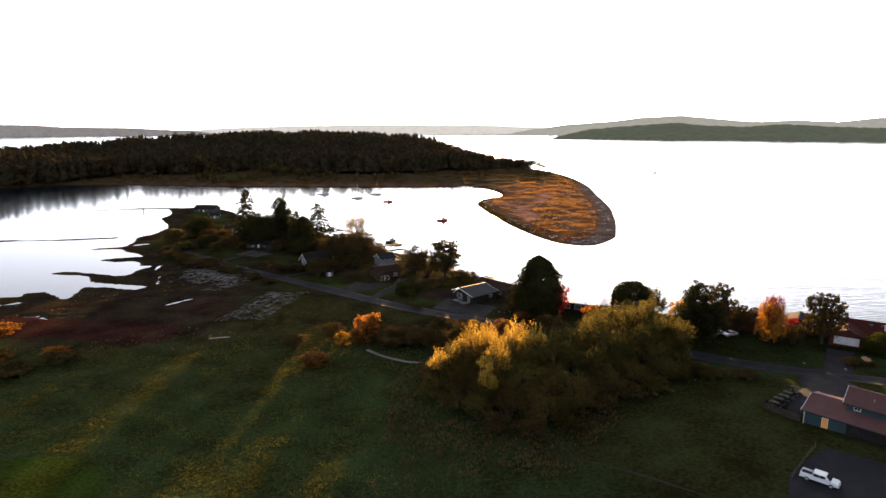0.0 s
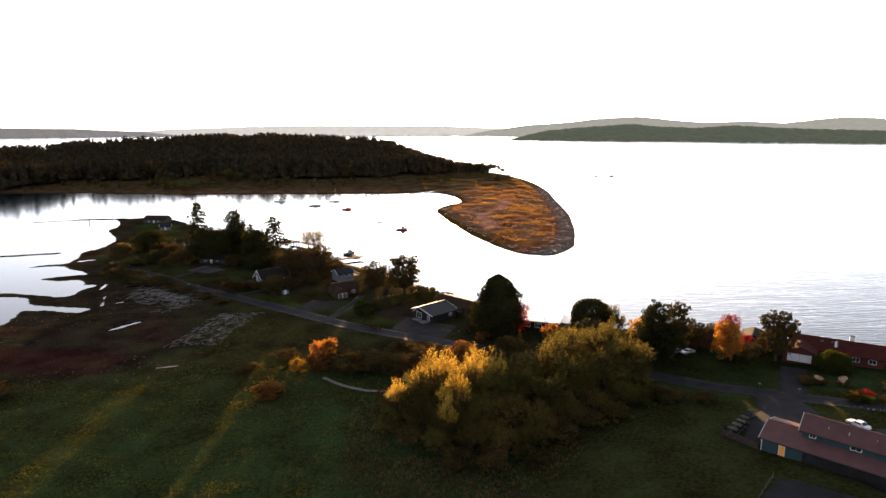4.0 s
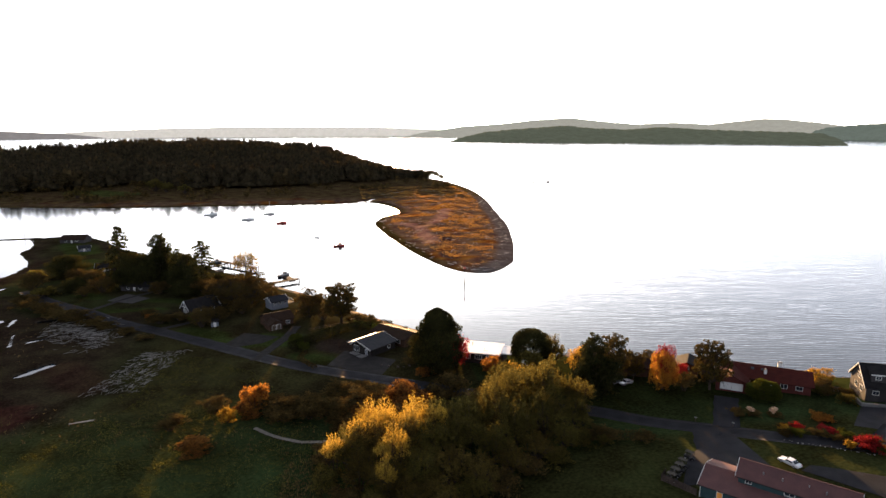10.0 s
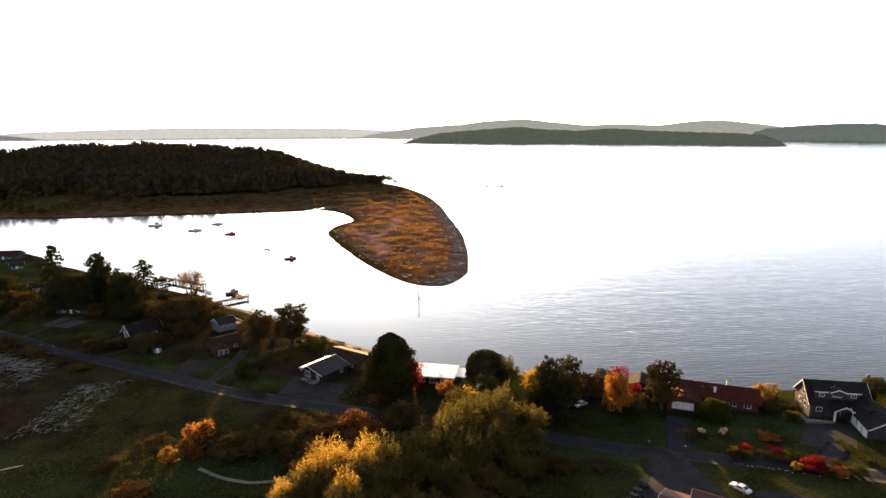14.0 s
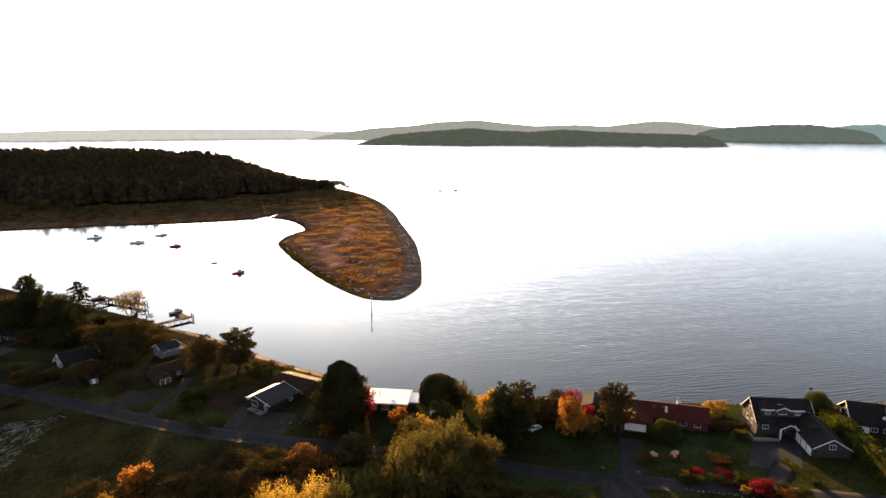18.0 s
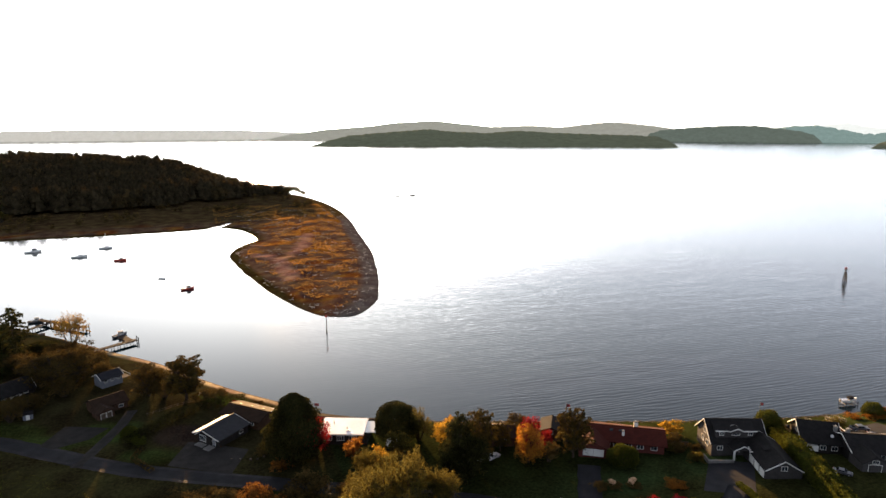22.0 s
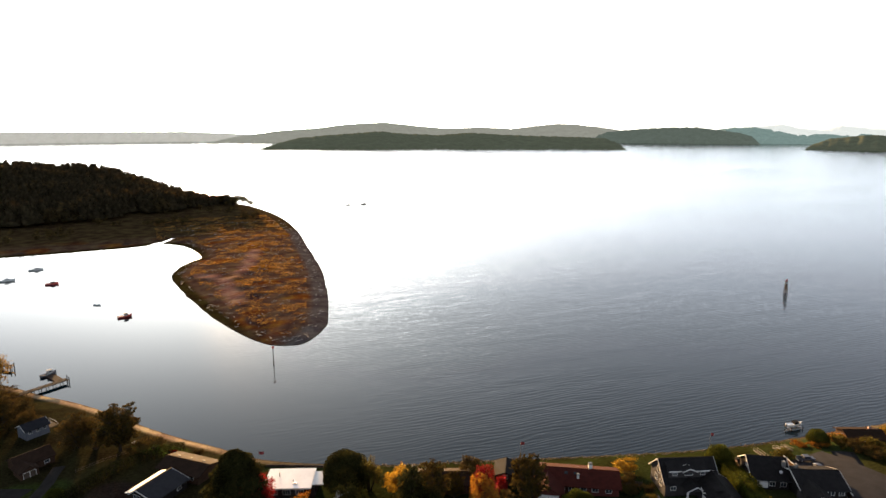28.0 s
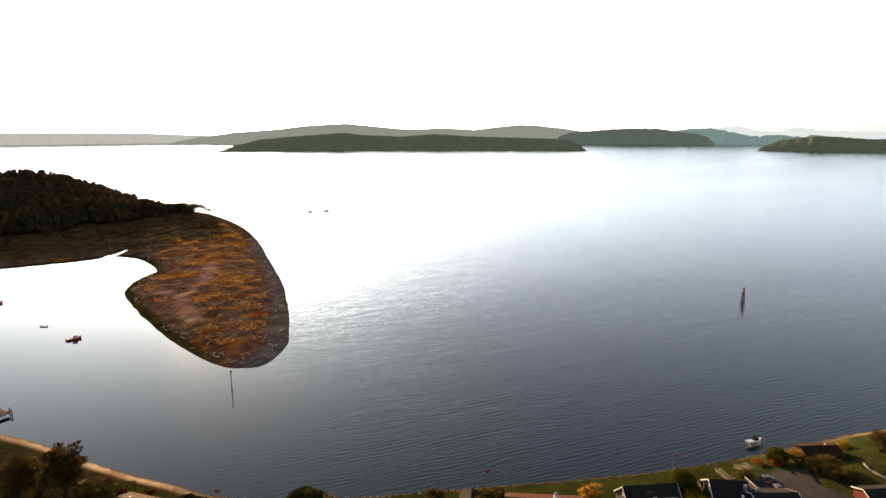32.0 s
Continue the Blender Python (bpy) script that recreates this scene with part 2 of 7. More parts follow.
CAR_WHITE = material("white_car_paint", (0.5625, 0.5775, 0.6), (0.525, 0.54, 0.5625), 2, 20, 0.25, bump=0.0, coat=0.6, spread=0.02)
CAR_GREY = material("silver_car_paint", (0.34, 0.35, 0.37), (0.3, 0.31, 0.33), 2, 20, 0.3, metal=0.3, bump=0.0, coat=0.6)
CAR_DARK = material("dark_car_paint", (0.05, 0.05, 0.06), (0.04, 0.04, 0.05), 2, 20, 0.42, bump=0.0, coat=0.15)
HULL_WHITE = material("white_hull_paint", (0.8, 0.8, 0.79), (0.72, 0.72, 0.71), 1.5, 12, 0.35, bump=0.03, spread=0.03)
HULL_RED = material("red_hull_paint", (0.45, 0.06, 0.045), (0.35, 0.05, 0.04), 2, 12, 0.45, bump=0.05)
BEIGE = material("beige_canopy", (0.055, 0.05, 0.042), (0.04, 0.036, 0.03), 2, 12, 0.8)
FLAG_RED = material("red_flag_cloth", (0.3, 0.06, 0.06), (0.2, 0.05, 0.05), 2, 20, 0.8, bump=0.05)
PALE_STONE = material("pale_border_stone", (0.2, 0.19, 0.18), (0.11, 0.105, 0.1), 1.5, 8, 0.9, spread=0.35)
STONE = material("shore_stone", (0.085, 0.068, 0.056), (0.04, 0.033, 0.028), 1.5, 8, 0.9, spread=0.35)

LEAF_GOLD = leaf_material("golden_willow_leaves", (0.42, 0.26, 0.04), (0.1, 0.075, 0.018))
LEAF_OLIVE = leaf_material("olive_leaves", (0.095, 0.075, 0.018), (0.03, 0.028, 0.01))
LEAF_MOSS = leaf_material("brown_gold_leaves", (0.1, 0.071, 0.018), (0.032, 0.026, 0.01), 0.4)
LEAF_DARK = leaf_material("dark_evergreen_leaves", (0.036, 0.034, 0.011), (0.011, 0.0125, 0.0055), 0.25)
LEAF_BROWN = leaf_material("brown_green_leaves", (0.072, 0.047, 0.016), (0.027, 0.022, 0.009), 0.25)
LEAF_ORANGE = leaf_material("orange_leaves", (0.3, 0.12, 0.022), (0.08, 0.035, 0.01))
LEAF_RED = leaf_material("red_leaves", (0.26, 0.018, 0.02), (0.06, 0.008, 0.009), 0.4)
LEAF_YELLOW = leaf_material("yellow_leaves", (0.4, 0.23, 0.03), (0.1, 0.06, 0.014))
LEAF_CREAM = leaf_material("cream_plumes", (0.75, 0.56, 0.4), (0.3, 0.19, 0.11))
LEAF_GREEN = leaf_material("clipped_green_leaves", (0.06, 0.064, 0.0115), (0.028, 0.034, 0.0075), 0.35)
LEAF_RUST = leaf_material("rust_coloured_twigs", (0.2, 0.085, 0.02), (0.03, 0.018, 0.008), 0.35)
NEEDLE = leaf_material("fir_needles", (0.036, 0.028, 0.015), (0.021, 0.0175, 0.0105), 0.15)
LEAF_WOOD = leaf_material("autumn_wood_leaves", (0.05, 0.036, 0.016), (0.027, 0.021, 0.0105), 0.2)
GRASS = leaf_material("long_grass", (0.12, 0.104, 0.021), (0.02, 0.029, 0.009), 0.5)
REED = leaf_material("dry_reeds", (0.11, 0.075, 0.03), (0.05, 0.034, 0.015), 0.4)

LEAF_THIN = leaf_material("thinning_gold_leaves", (0.2, 0.125, 0.026), (0.06, 0.042, 0.012), 0.4)
DOCK = material("dark_dock_timber", (0.055, 0.04, 0.033), (0.034, 0.026, 0.022), 1, 12, 0.9)
LEAF_AMBER = leaf_material("amber_maple_leaves", (0.42, 0.19, 0.026), (0.12, 0.05, 0.012))
LEAF_PINE = leaf_material("pine_needles", (0.075, 0.05, 0.014), (0.018, 0.017, 0.007), 0.3)
PAD = material("worn_concrete_pad", (0.055, 0.052, 0.05), (0.035, 0.033, 0.032), 0.6, 7, 0.9)
DIRT = material("trodden_earth", (0.03, 0.025, 0.017), (0.02, 0.017, 0.012), 0.8, 6, 0.95)
WHITE_DRIFT = material("sun_bleached_logs", (0.5, 0.45, 0.42), (0.26, 0.235, 0.215), 1.0, 12, 0.85, spread=0.1)
DUNE = leaf_material("orange_dune_grass", (0.34, 0.17, 0.035), (0.08, 0.045, 0.018), 0.45)


# ---- mesh helpers ----
def mesh_from(name, verts, faces, mat, smooth=False):
    me = bpy.data.meshes.new(name)
    verts, faces = np.asarray(verts, np.float32), np.asarray(faces, np.int32)
    k = faces.shape[1]
    me.vertices.add(len(verts))
    me.vertices.foreach_set("co", verts.ravel())
    me.loops.add(faces.size)
    me.loops.foreach_set("vertex_index", faces.ravel())
    me.polygons.add(len(faces))
    me.polygons.foreach_set("loop_start", np.arange(0, faces.size, k, dtype=np.int32))
    me.polygons.foreach_set("loop_total", np.full(len(faces), k, np.int32))
    me.update(calc_edges=True)
    me.validate()
    if smooth:
        me.polygons.foreach_set("use_smooth", np.ones(len(me.polygons), bool))
    me.materials.append(mat)
    return me


def part(name, bm, mat, parent, label=""):
    """Links a bmesh, or a ready mesh, as one mesh object under a thing or a part."""
    if isinstance(bm, bmesh.types.BMesh):
        me = bpy.data.meshes.new(name)
        bm.to_mesh(me)
        bm.free()
        me.materials.append(mat)
    else:
        me = bm
    ob = new(name, me)
    ob.parent = parent
    return tagged(ob, label)


def box(bm, x0, x1, y0, y1, z0, z1):
    v = [bm.verts.new(p) for p in ((x0, y0, z0), (x1, y0, z0), (x1, y1, z0), (x0, y1, z0), (x0, y0, z1), (x1, y0, z1), (x1, y1, z1), (x0, y1, z1))]
    for f in ((3, 2, 1, 0), (4, 5, 6, 7), (0, 1, 5, 4), (1, 2, 6, 5), (2, 3, 7, 6), (3, 0, 4, 7)):
        bm.faces.new([v[i] for i in f])
    return bm


def bevelled(bm, width=0.02, segments=1):
    bmesh.ops.bevel(bm, geom=bm.edges[:], offset=width, segments=segments, affect="EDGES", clamp_overlap=True)
    return bm


def boxes(*rows, bevel=0.0):
    bm = bmesh.new()
    for r in rows:
        box(bm, *r)
    return bevelled(bm, bevel) if bevel else bm


def prism(points, y0, y1, bevel=0.0):
    """A profile in x and z drawn out along y."""
    bm = bmesh.new()
    a, b = [bm.verts.new((x, y0, z)) for x, z in points], [bm.verts.new((x, y1, z)) for x, z in points]
    n = len(points)
    bm.faces.new(a[::-1])
    bm.faces.new(b)
    for i in range(n):
        bm.faces.new((a[i], a[(i + 1) % n], b[(i + 1) % n], b[i]))
    bmesh.ops.recalc_face_normals(bm, faces=bm.faces[:])
    return bevelled(bm, bevel) if bevel else bm


def tube(bm, p, q, r0, r1, sides=6):
    """A tapered stick from p to q."""
    p, q = Vector(p), Vector(q)
    d = (q - p).normalized()
    u = d.orthogonal().normalized()
    w = d.cross(u)
    rings = []
    for c, r in ((p, r0), (q, r1)):
        rings.append([bm.verts.new(c + r * (math.cos(2 * math.pi * i / sides) * u + math.sin(2 * math.pi * i / sides) * w)) for i in range(sides)])
    for i in range(sides):
        j = (i + 1) % sides
        bm.faces.new((rings[0][i], rings[0][j], rings[1][j], rings[1][i]))
    bm.faces.new(rings[0][::-1])
    bm.faces.new(rings[1])
    return bm


def thing(name, m, label, category, group="", kind=""):
    ob = new(name)
    ob.matrix_basis = m
    return tagged(ob, label, category, group, kind)


# ---- the lie of the land ----
def smooth(a):
    a = np.clip(a, 0, 1)
    return a * a * (3 - 2 * a)


def rounded(points, n=5):
    """A closed curve through the points."""
    p = np.array(points, float)
    out = []
    for i in range(len(p)):
        a, b, c, d = p[i - 1], p[i], p[(i + 1) % len(p)], p[(i + 2) % len(p)]
        for t in np.arange(n) / n:
            out.append(0.5 * (2 * b + (c - a) * t + (2 * a - 5 * b + 4 * c - d) * t**2 + (3 * b - a - 3 * c + d) * t**3))
    return np.array(out)


MARSH_EDGE = [(-240, 208), (-173.5, 229.8), (-171, 236), (-175, 247), (-167.4, 248.8), (-159.4, 242.7), (-153.2, 239.4), (-154.5, 249), (-156, 257), (-143.7, 257), (-133.2, 253.3), (-130, 258),
              (-137.7, 260.5), (-155.9, 264.8), (-162, 272), (-168.2, 277.4), (-185, 280.7), (-182.4, 286), (-171.5, 284.1), (-153.7, 278.5), (-148.7, 281), (-149, 288.7), (-146, 297), (-152.1, 299.7),
              (-158.8, 307.5), (-170.4, 307.5), (-179.2, 312.9), (-167.2, 318.5), (-161.4, 321.4), (-176.3, 333.4), (-186, 340.5), (-201, 338), (-195, 344.6), (-186, 347), (-187, 361), (-192, 379),
              (-188, 390), (-189, 407), (-193, 423), (-203, 439), (-214, 458), (-215, 473), (-222, 495), (-230, 512)]
HOME_SHORE = rounded([(-900, -600), (-600, 60), (-330, 150)] + MARSH_EDGE + [(-203, 522), (-175, 498), (-150, 462), (-130, 442),
                      (-73, 384), (-45, 354), (-31, 337), (-18, 323), (-7, 309), (8, 287), (20, 271), (33, 256), (45, 241.5), (63, 229), (88, 216),
                      (107, 208.8), (126, 201), (156, 189), (190, 176.5), (220, 168.5), (263, 160), (296, 152), (420, 112), (800, -60), (900, -600)])
SPIT_SHORE = rounded([(-1200, 520), (-640, 600), (-491, 676), (-455, 712), (-390, 720), (-328, 712), (-231, 693), (-140, 690), (-73, 688), (0, 690), (26, 698),
                      (45, 679), (55, 648), (58, 614), (50, 599), (40, 583), (32, 558), (31, 536), (37, 485), (45, 437), (51, 410), (59, 382), (68, 361), (76, 353), (86, 350.5), (94, 356.5), (104, 370),
                      (111, 385), (123, 428), (131, 460), (143, 520), (158, 630), (169, 715), (174, 815), (169, 893), (159, 955), (142, 1008), (90, 1120), (10, 1330), (-200, 1480), (-500, 1560), (-1200, 1560)])
FINGERS = ((-290, 499, -262, 511, 2.2), (-262, 511, -228, 515, 4), (-330, 358, -262, 366, 2.6), (-262, 366, -236, 368, 1.2), (-236, 368, -206, 376, 2.4), (-240, 220, -175, 236, 6))
POOLS = ((-108, 230.5, -102.5, 238.5, 2.6), (-128.9, 293.5, -124.1, 294.7, 2.2), (-121.8, 266.8, -117, 269.9, 1.7), (-154.1, 214.7, -149.9, 215.8, 1.5), (-147.4, 214.3, -143, 211.8, 0.9), (-141.4, 218.9, -138.2, 219.6, 0.9),
         (-139.5, 214.7, -136.2, 215.4, 0.7), (-130.8, 215.4, -128.1, 218.2, 1.2), (-141.9, 235.3, -135.3, 236.9, 0.9), (-179.6, 353.1, -174.9, 356.6, 1.8), (-127.1, 263, -133, 278.5, 0.5), (-139.9, 289, -142, 299, 0.5))


def inside(poly, x, y):
    """The distance from the outline, positive inside."""
    best, odd = np.full(x.shape, 1e18), np.zeros(x.shape, bool)
    for (ax, ay), (bx, by) in zip(poly, np.roll(poly, -1, 0)):
        dx, dy = bx - ax, by - ay
        t = np.clip(((x - ax) * dx + (y - ay) * dy) / (dx * dx + dy * dy + 1e-9), 0, 1)
        best = np.minimum(best, (x - ax - t * dx) ** 2 + (y - ay - t * dy) ** 2)
        if ay != by:
            odd ^= ((ay > y) != (by > y)) & (x < dx * (y - ay) / dy + ax)
    return np.where(odd, 1, -1) * np.sqrt(best)


def capsule(x, y, ax, ay, bx, by, r):
    dx, dy = bx - ax, by - ay
    t = np.clip(((x - ax) * dx + (y - ay) * dy) / (dx * dx + dy * dy), 0, 1)
    return r - np.hypot(x - ax - t * dx, y - ay - t * dy)


def waves(x, y, size, seed):
    """Cheap smooth unevenness between -1 and 1."""
    rs, out = np.random.RandomState(seed), np.zeros(np.shape(x))
    for k in range(6):
        a, ph, s = rs.uniform(0, 6.28), rs.uniform(0, 6.28), size * rs.uniform(0.6, 1.6)
        out += np.sin((x * math.cos(a) + y * math.sin(a)) * 6.28 / s + ph + 1.3 * np.sin((y * math.cos(a) - x * math.sin(a)) * 6.28 / (1.7 * s) + 2 * ph))
    return out / 4


def inland(x, y):
    return inside(HOME_SHORE, x, y) + (0.7 * waves(x, y, 8, 1) + 0.5 * waves(x, y, 20, 2)) * smooth((-40 - x) / 60)


def height(x, y):
    x, y = np.asarray(x, float), np.asarray(y, float)
    a = inland(x, y)
    base = np.interp(x, (-120, -60, 0, 55, 110, 160, 400), (0.75, 1.7, 3.2, 4.6, 7.2, 8, 9)) + 3.2 * smooth((165 - y) / 50) * smooth((x - 20) / 50)
    base = base + 0.12 * waves(x, y, 30, 3) * smooth((20 - x) / 40)
    slope = np.interp(x, (-150, -70, -20, 50, 120, 220), (0.05, 0.12, 0.14, 0.22, 0.34, 0.4))
    z = np.where(a > 0, base * np.tanh(a * slope / base), np.maximum(a * 0.12, -4))
    for f in FINGERS:
        s = capsule(x, y, *f) + 0.7 * waves(x, y, 11, 4)
        z = np.maximum(z, np.clip(s * 0.12, -4, 0.35))
    for p in POOLS:
        s = capsule(x, y, *p) + 0.35 * waves(x, y, 5, 5)
        z = z + (-0.35 - z) * smooth(s / 1.2 + 0.6) * (a > -30)
    b = inside(SPIT_SHORE, x, y) + 0.7 * waves(x, y, 17, 6) * smooth((y - 340) / 100)
    hill = np.interp(x, (-900, -740, -580, -300, -100, 40, 110, 170), (8, 12, 31, 33, 29, 20, 10, 2)) * smooth((y - 850) / 420) * smooth(b / 90)
    hill = hill + 15 * smooth(capsule(x, y, -680, 720, -545, 770, 105) / 80) * smooth(b / 40)
    low = np.where(b > 0, 2.4 * np.tanh(b * 0.09 / 2.4) + 0.35 * waves(x, y, 22, 7) * smooth(b / 25), np.maximum(b * 0.1, -4))
    inlet = np.maximum(capsule(x, y, 24, 700, 42, 730, 4.5), capsule(x, y, 42, 730, 61, 738, 4)) + 0.8 * waves(x, y, 18, 15)
    low = low + (-0.4 - low) * smooth(inlet / 4 + 0.5)
    return np.maximum(z, low + hill)


def spaced(*rows):
    return np.unique(np.concatenate([np.arange(a, b, s) for a, b, s in rows]))


GX = spaced((-2000, -600, 100), (-600, -320, 5), (-320, -210, 1.8), (-210, -95, 1.1), (-95, -50, 1.8), (-50, 50, 1.0), (50, 320, 1.8), (320, 600, 7), (600, 2001, 100))
GY = spaced((-600, 40, 20), (40, 200, 1.8), (200, 345, 1.1), (345, 540, 1.8), (540, 1000, 3.2), (1000, 1600, 9), (1600, 3000, 140))
XX, YY = np.meshgrid(GX, GY)
ZZ = height(XX, YY)
NX, NY = len(GX), len(GY)


def lie(x, y):
    """The ground's height at places, read off its sheet."""
    x, y = np.asarray(x, float), np.asarray(y, float)
    i, j = np.clip(np.searchsorted(GX, x) - 1, 0, NX - 2), np.clip(np.searchsorted(GY, y) - 1, 0, NY - 2)
    s, t = (x - GX[i]) / (GX[i + 1] - GX[i]), (y - GY[j]) / (GY[j + 1] - GY[j])
    return (ZZ[j, i] * (1 - s) + ZZ[j, i + 1] * s) * (1 - t) + (ZZ[j + 1, i] * (1 - s) + ZZ[j + 1, i + 1] * s) * t


def at(x, y):
    return float(lie(x, y))


idx = np.arange(NX * NY).reshape(NY, NX)
quads = np.stack([idx[:-1, :-1], idx[:-1, 1:], idx[1:, 1:], idx[1:, :-1]], -1).reshape(-1, 4)
ground = new("ground", mesh_from("ground", np.stack([XX, YY, ZZ], -1).reshape(-1, 3), quads, GROUND, True))
tagged(ground, "grassy shore ground with meadow, marsh and sand", "ground", kind="structure")
# what covers the ground
A, B = inland(XX, YY), inside(SPIT_SHORE, XX, YY)
cover = np.empty((NY, NX, 4))


def lay(weight, colour):
    cover[..., :3] += np.clip(weight, 0, 1)[..., None] * (np.array(colour) - cover[..., :3])


cover[...] = (0.02, 0.0285, 0.0105, 0)
lay(smooth((-15 - XX) / 40) * smooth((YY - 120) / 60), (0.022, 0.025, 0.0095))
lay(0.9 * smooth((YY - 182 + 6 * waves(XX, YY, 25, 18)) / 14) * smooth((XX + 78) / 14) * (XX < 45) * (B < 0), (0.023, 0.02, 0.0085))
# darker brown over the peninsula gardens, patches of lawn left green
lay(0.85 * smooth((YY + 0.78 * XX - 222) / 12) * smooth(0.9 + 1.2 * waves(XX, YY, 34, 16)) * (B < 0) * (XX < 40), (0.0205, 0.018, 0.0085))
for p in ((-30, 248, -20, 246, 9), (-46, 250, -36, 243, 6), (-62, 267, -48, 257, 6), (-104, 302, -82, 299, 6), (-9, 226, 3, 217, 4), (-16, 228, -6, 220, 4), (-130, 337, -119, 329, 6), (-186, 482, -170, 450, 13), (-206, 517, -182, 503, 8),
          (-158, 420, -146, 398, 8), (-92, 318, -76, 314, 5)):
    lay(capsule(XX, YY, *p) / 3, (0.0235, 0.0315, 0.0092))
lay(capsule(XX, YY, -2, 236, 7, 230, 8) / 2, (0.021, 0.0155, 0.012))
lay(smooth((18 - A) / 14) * smooth((-60 - XX) / 40) + 0.9 * smooth((-62 - XX) / 30) * smooth((YY - 172 + 8 * waves(XX, YY, 30, 8)) / 22) * (YY < 300), (0.023, 0.0165, 0.0105))
lay(smooth(capsule(XX, YY, -160, 206, -98, 195, 13) / 6 + 0.5 * waves(XX, YY, 14, 17)) + 0.5 * smooth(capsule(XX, YY, -96, 232, -80, 214, 10) / 6), (0.028, 0.0125, 0.009))
lay(smooth((5 - A) / 5) * smooth((-60 - XX) / 40), (0.02073, 0.0174, 0.007178))
lay(smooth((4.4 - A) / 3) * smooth((XX + 60) / 30), (0.13, 0.1, 0.068))
lay(smooth((4.6 - A) / 3.2) * smooth((XX + 60) / 30) * smooth((45 - XX) / 20), (0.32, 0.24, 0.15))
lay(smooth((XX - 20) / 60) * smooth((YY - 150) / 20) * (B < 0), (0.0125, 0.0155, 0.005))
lay(capsule(XX, YY, 8, 266, 19, 256, 5) / 2, (0.028, 0.046, 0.01))
lay((XX > 25) * smooth((148 - YY) / 6) * smooth((XX - 15 - (130 - YY) * 0.5) / 10), (0.0215, 0.0235, 0.0082))
lay(capsule(XX, YY, -95, 90, -82, 98, 20) / 2, (0.019, 0.029, 0.0055))
lay((B > 0) * 1.0, (0.078, 0.048, 0.031))
lay((B > 0) * smooth(waves(XX * 0.6, YY, 35, 9) * 1.5 - 0.1), (0.12, 0.047, 0.012))
lay((B > 0) * smooth(waves(XX, YY * 0.5, 26, 14) * 2 - 1.0), (0.043, 0.027, 0.023))
for ax, ay, bx, by, r in ((50, 535, 66, 515, 12), (66, 505, 66, 445, 11), (72, 515, 88, 548, 9), (90, 552, 106, 615, 11), (112, 640, 120, 700, 4)):
    cover[..., 3] = np.maximum(cover[..., 3], (B > 14) * np.clip(0.25 + capsule(XX, YY, ax, ay, bx, by, r) / 26, 0, 0.62))
lay((B > 0) * smooth((14 - B) / 5) * smooth((XX - 66) / 20), (0.0725, 0.0609, 0.058))
lay((B > 0) * smooth((10 - B) / 5) * smooth((75 - XX) / 20), (0.0319, 0.0232, 0.00725))
lay((B > 0) * smooth((YY - 690) / 60), (0.045, 0.031, 0.0145))
lay((B > 0) * smooth(capsule(XX, YY, -318, 842, -262, 806, 30) / 14), (0.034, 0.04, 0.012))
lay((ZZ < 0.05) * 1.0, (0.04785, 0.03988, 0.02936))
attr = ground.data.color_attributes.new("cover", "FLOAT_COLOR", "POINT")
attr.data.foreach_set("color", cover.astype(np.float32).ravel())

# the sea, out to where the eye loses it
ring = np.concatenate([np.linspace(0, 600, 7), np.geomspace(800, 4950, 8)])
ang = np.linspace(0, 2 * np.pi, 97)[:-1]
wv = [(0, 300, 0)] + [(r * math.cos(a), r * math.sin(a) + 300, 0) for r in ring[1:] for a in ang]
bm = bmesh.new()
vs = [bm.verts.new(v) for v in wv]
for j in range(96):
    bm.faces.new((vs[0], vs[1 + j], vs[1 + (j + 1) % 96]))
    for i in range(len(ring) - 2):
        o, p = 1 + 96 * i, 1 + 96 * (i + 1)
        bm.faces.new((vs[o + j], vs[p + j], vs[p + (j + 1) % 96], vs[o + (j + 1) % 96]))
water = part("water", bm, WATER, None)
tagged(water, "calm sea water with fine ripples, reflecting the evening sky", "water", kind="structure")


# ---- far hills across the sound ----
def hills(name, mat, ridge, distance, depth, label, seed, rough=2.0):
    """A range of hills: ridge holds (degrees right of north, height); the near foot stands at the given distance."""
    az = np.linspace(ridge[0][0], ridge[-1][0], 260)
    top = np.interp(az, *np.array(ridge).T)
    top = np.maximum(top + rough * (waves(az * 40, az * 0, 30, seed) + 0.7 * waves(az * 40, az * 0, 8, seed + 1)) * np.clip(top / 30, 0.1, 1), -1)
    verts = []
    for k, (f, h) in enumerate(((0, -0.02), (0.02, 0.16), (0.25, 0.5), (0.6, 0.86), (0.85, 1.0), (1.1, 0.7), (1.3, -0.05))):
        r = distance + depth * f * np.clip(top / 40, 0.05, 1.2) + 20 * waves(az * 40, az * 0 + k * 9, 60, seed + 2)
        hh = top * h * (1 + 0.12 * waves(az * 40 + k * 31, az * 0, 26, seed + 3)) if 0 < k < 4 else top * h
        verts.append(np.stack([r * np.sin(np.radians(az)), r * np.cos(np.radians(az)), hh], -1))
    n = len(az)
    idx = np.arange(7 * n).reshape(7, n)
    q = np.stack([idx[:-1, :-1], idx[:-1, 1:], idx[1:, 1:], idx[1:, :-1]], -1).reshape(-1, 4)
    return tagged(new(name, mesh_from(name, np.concatenate(verts), q, mat, True)), label, "hills", kind="structure")


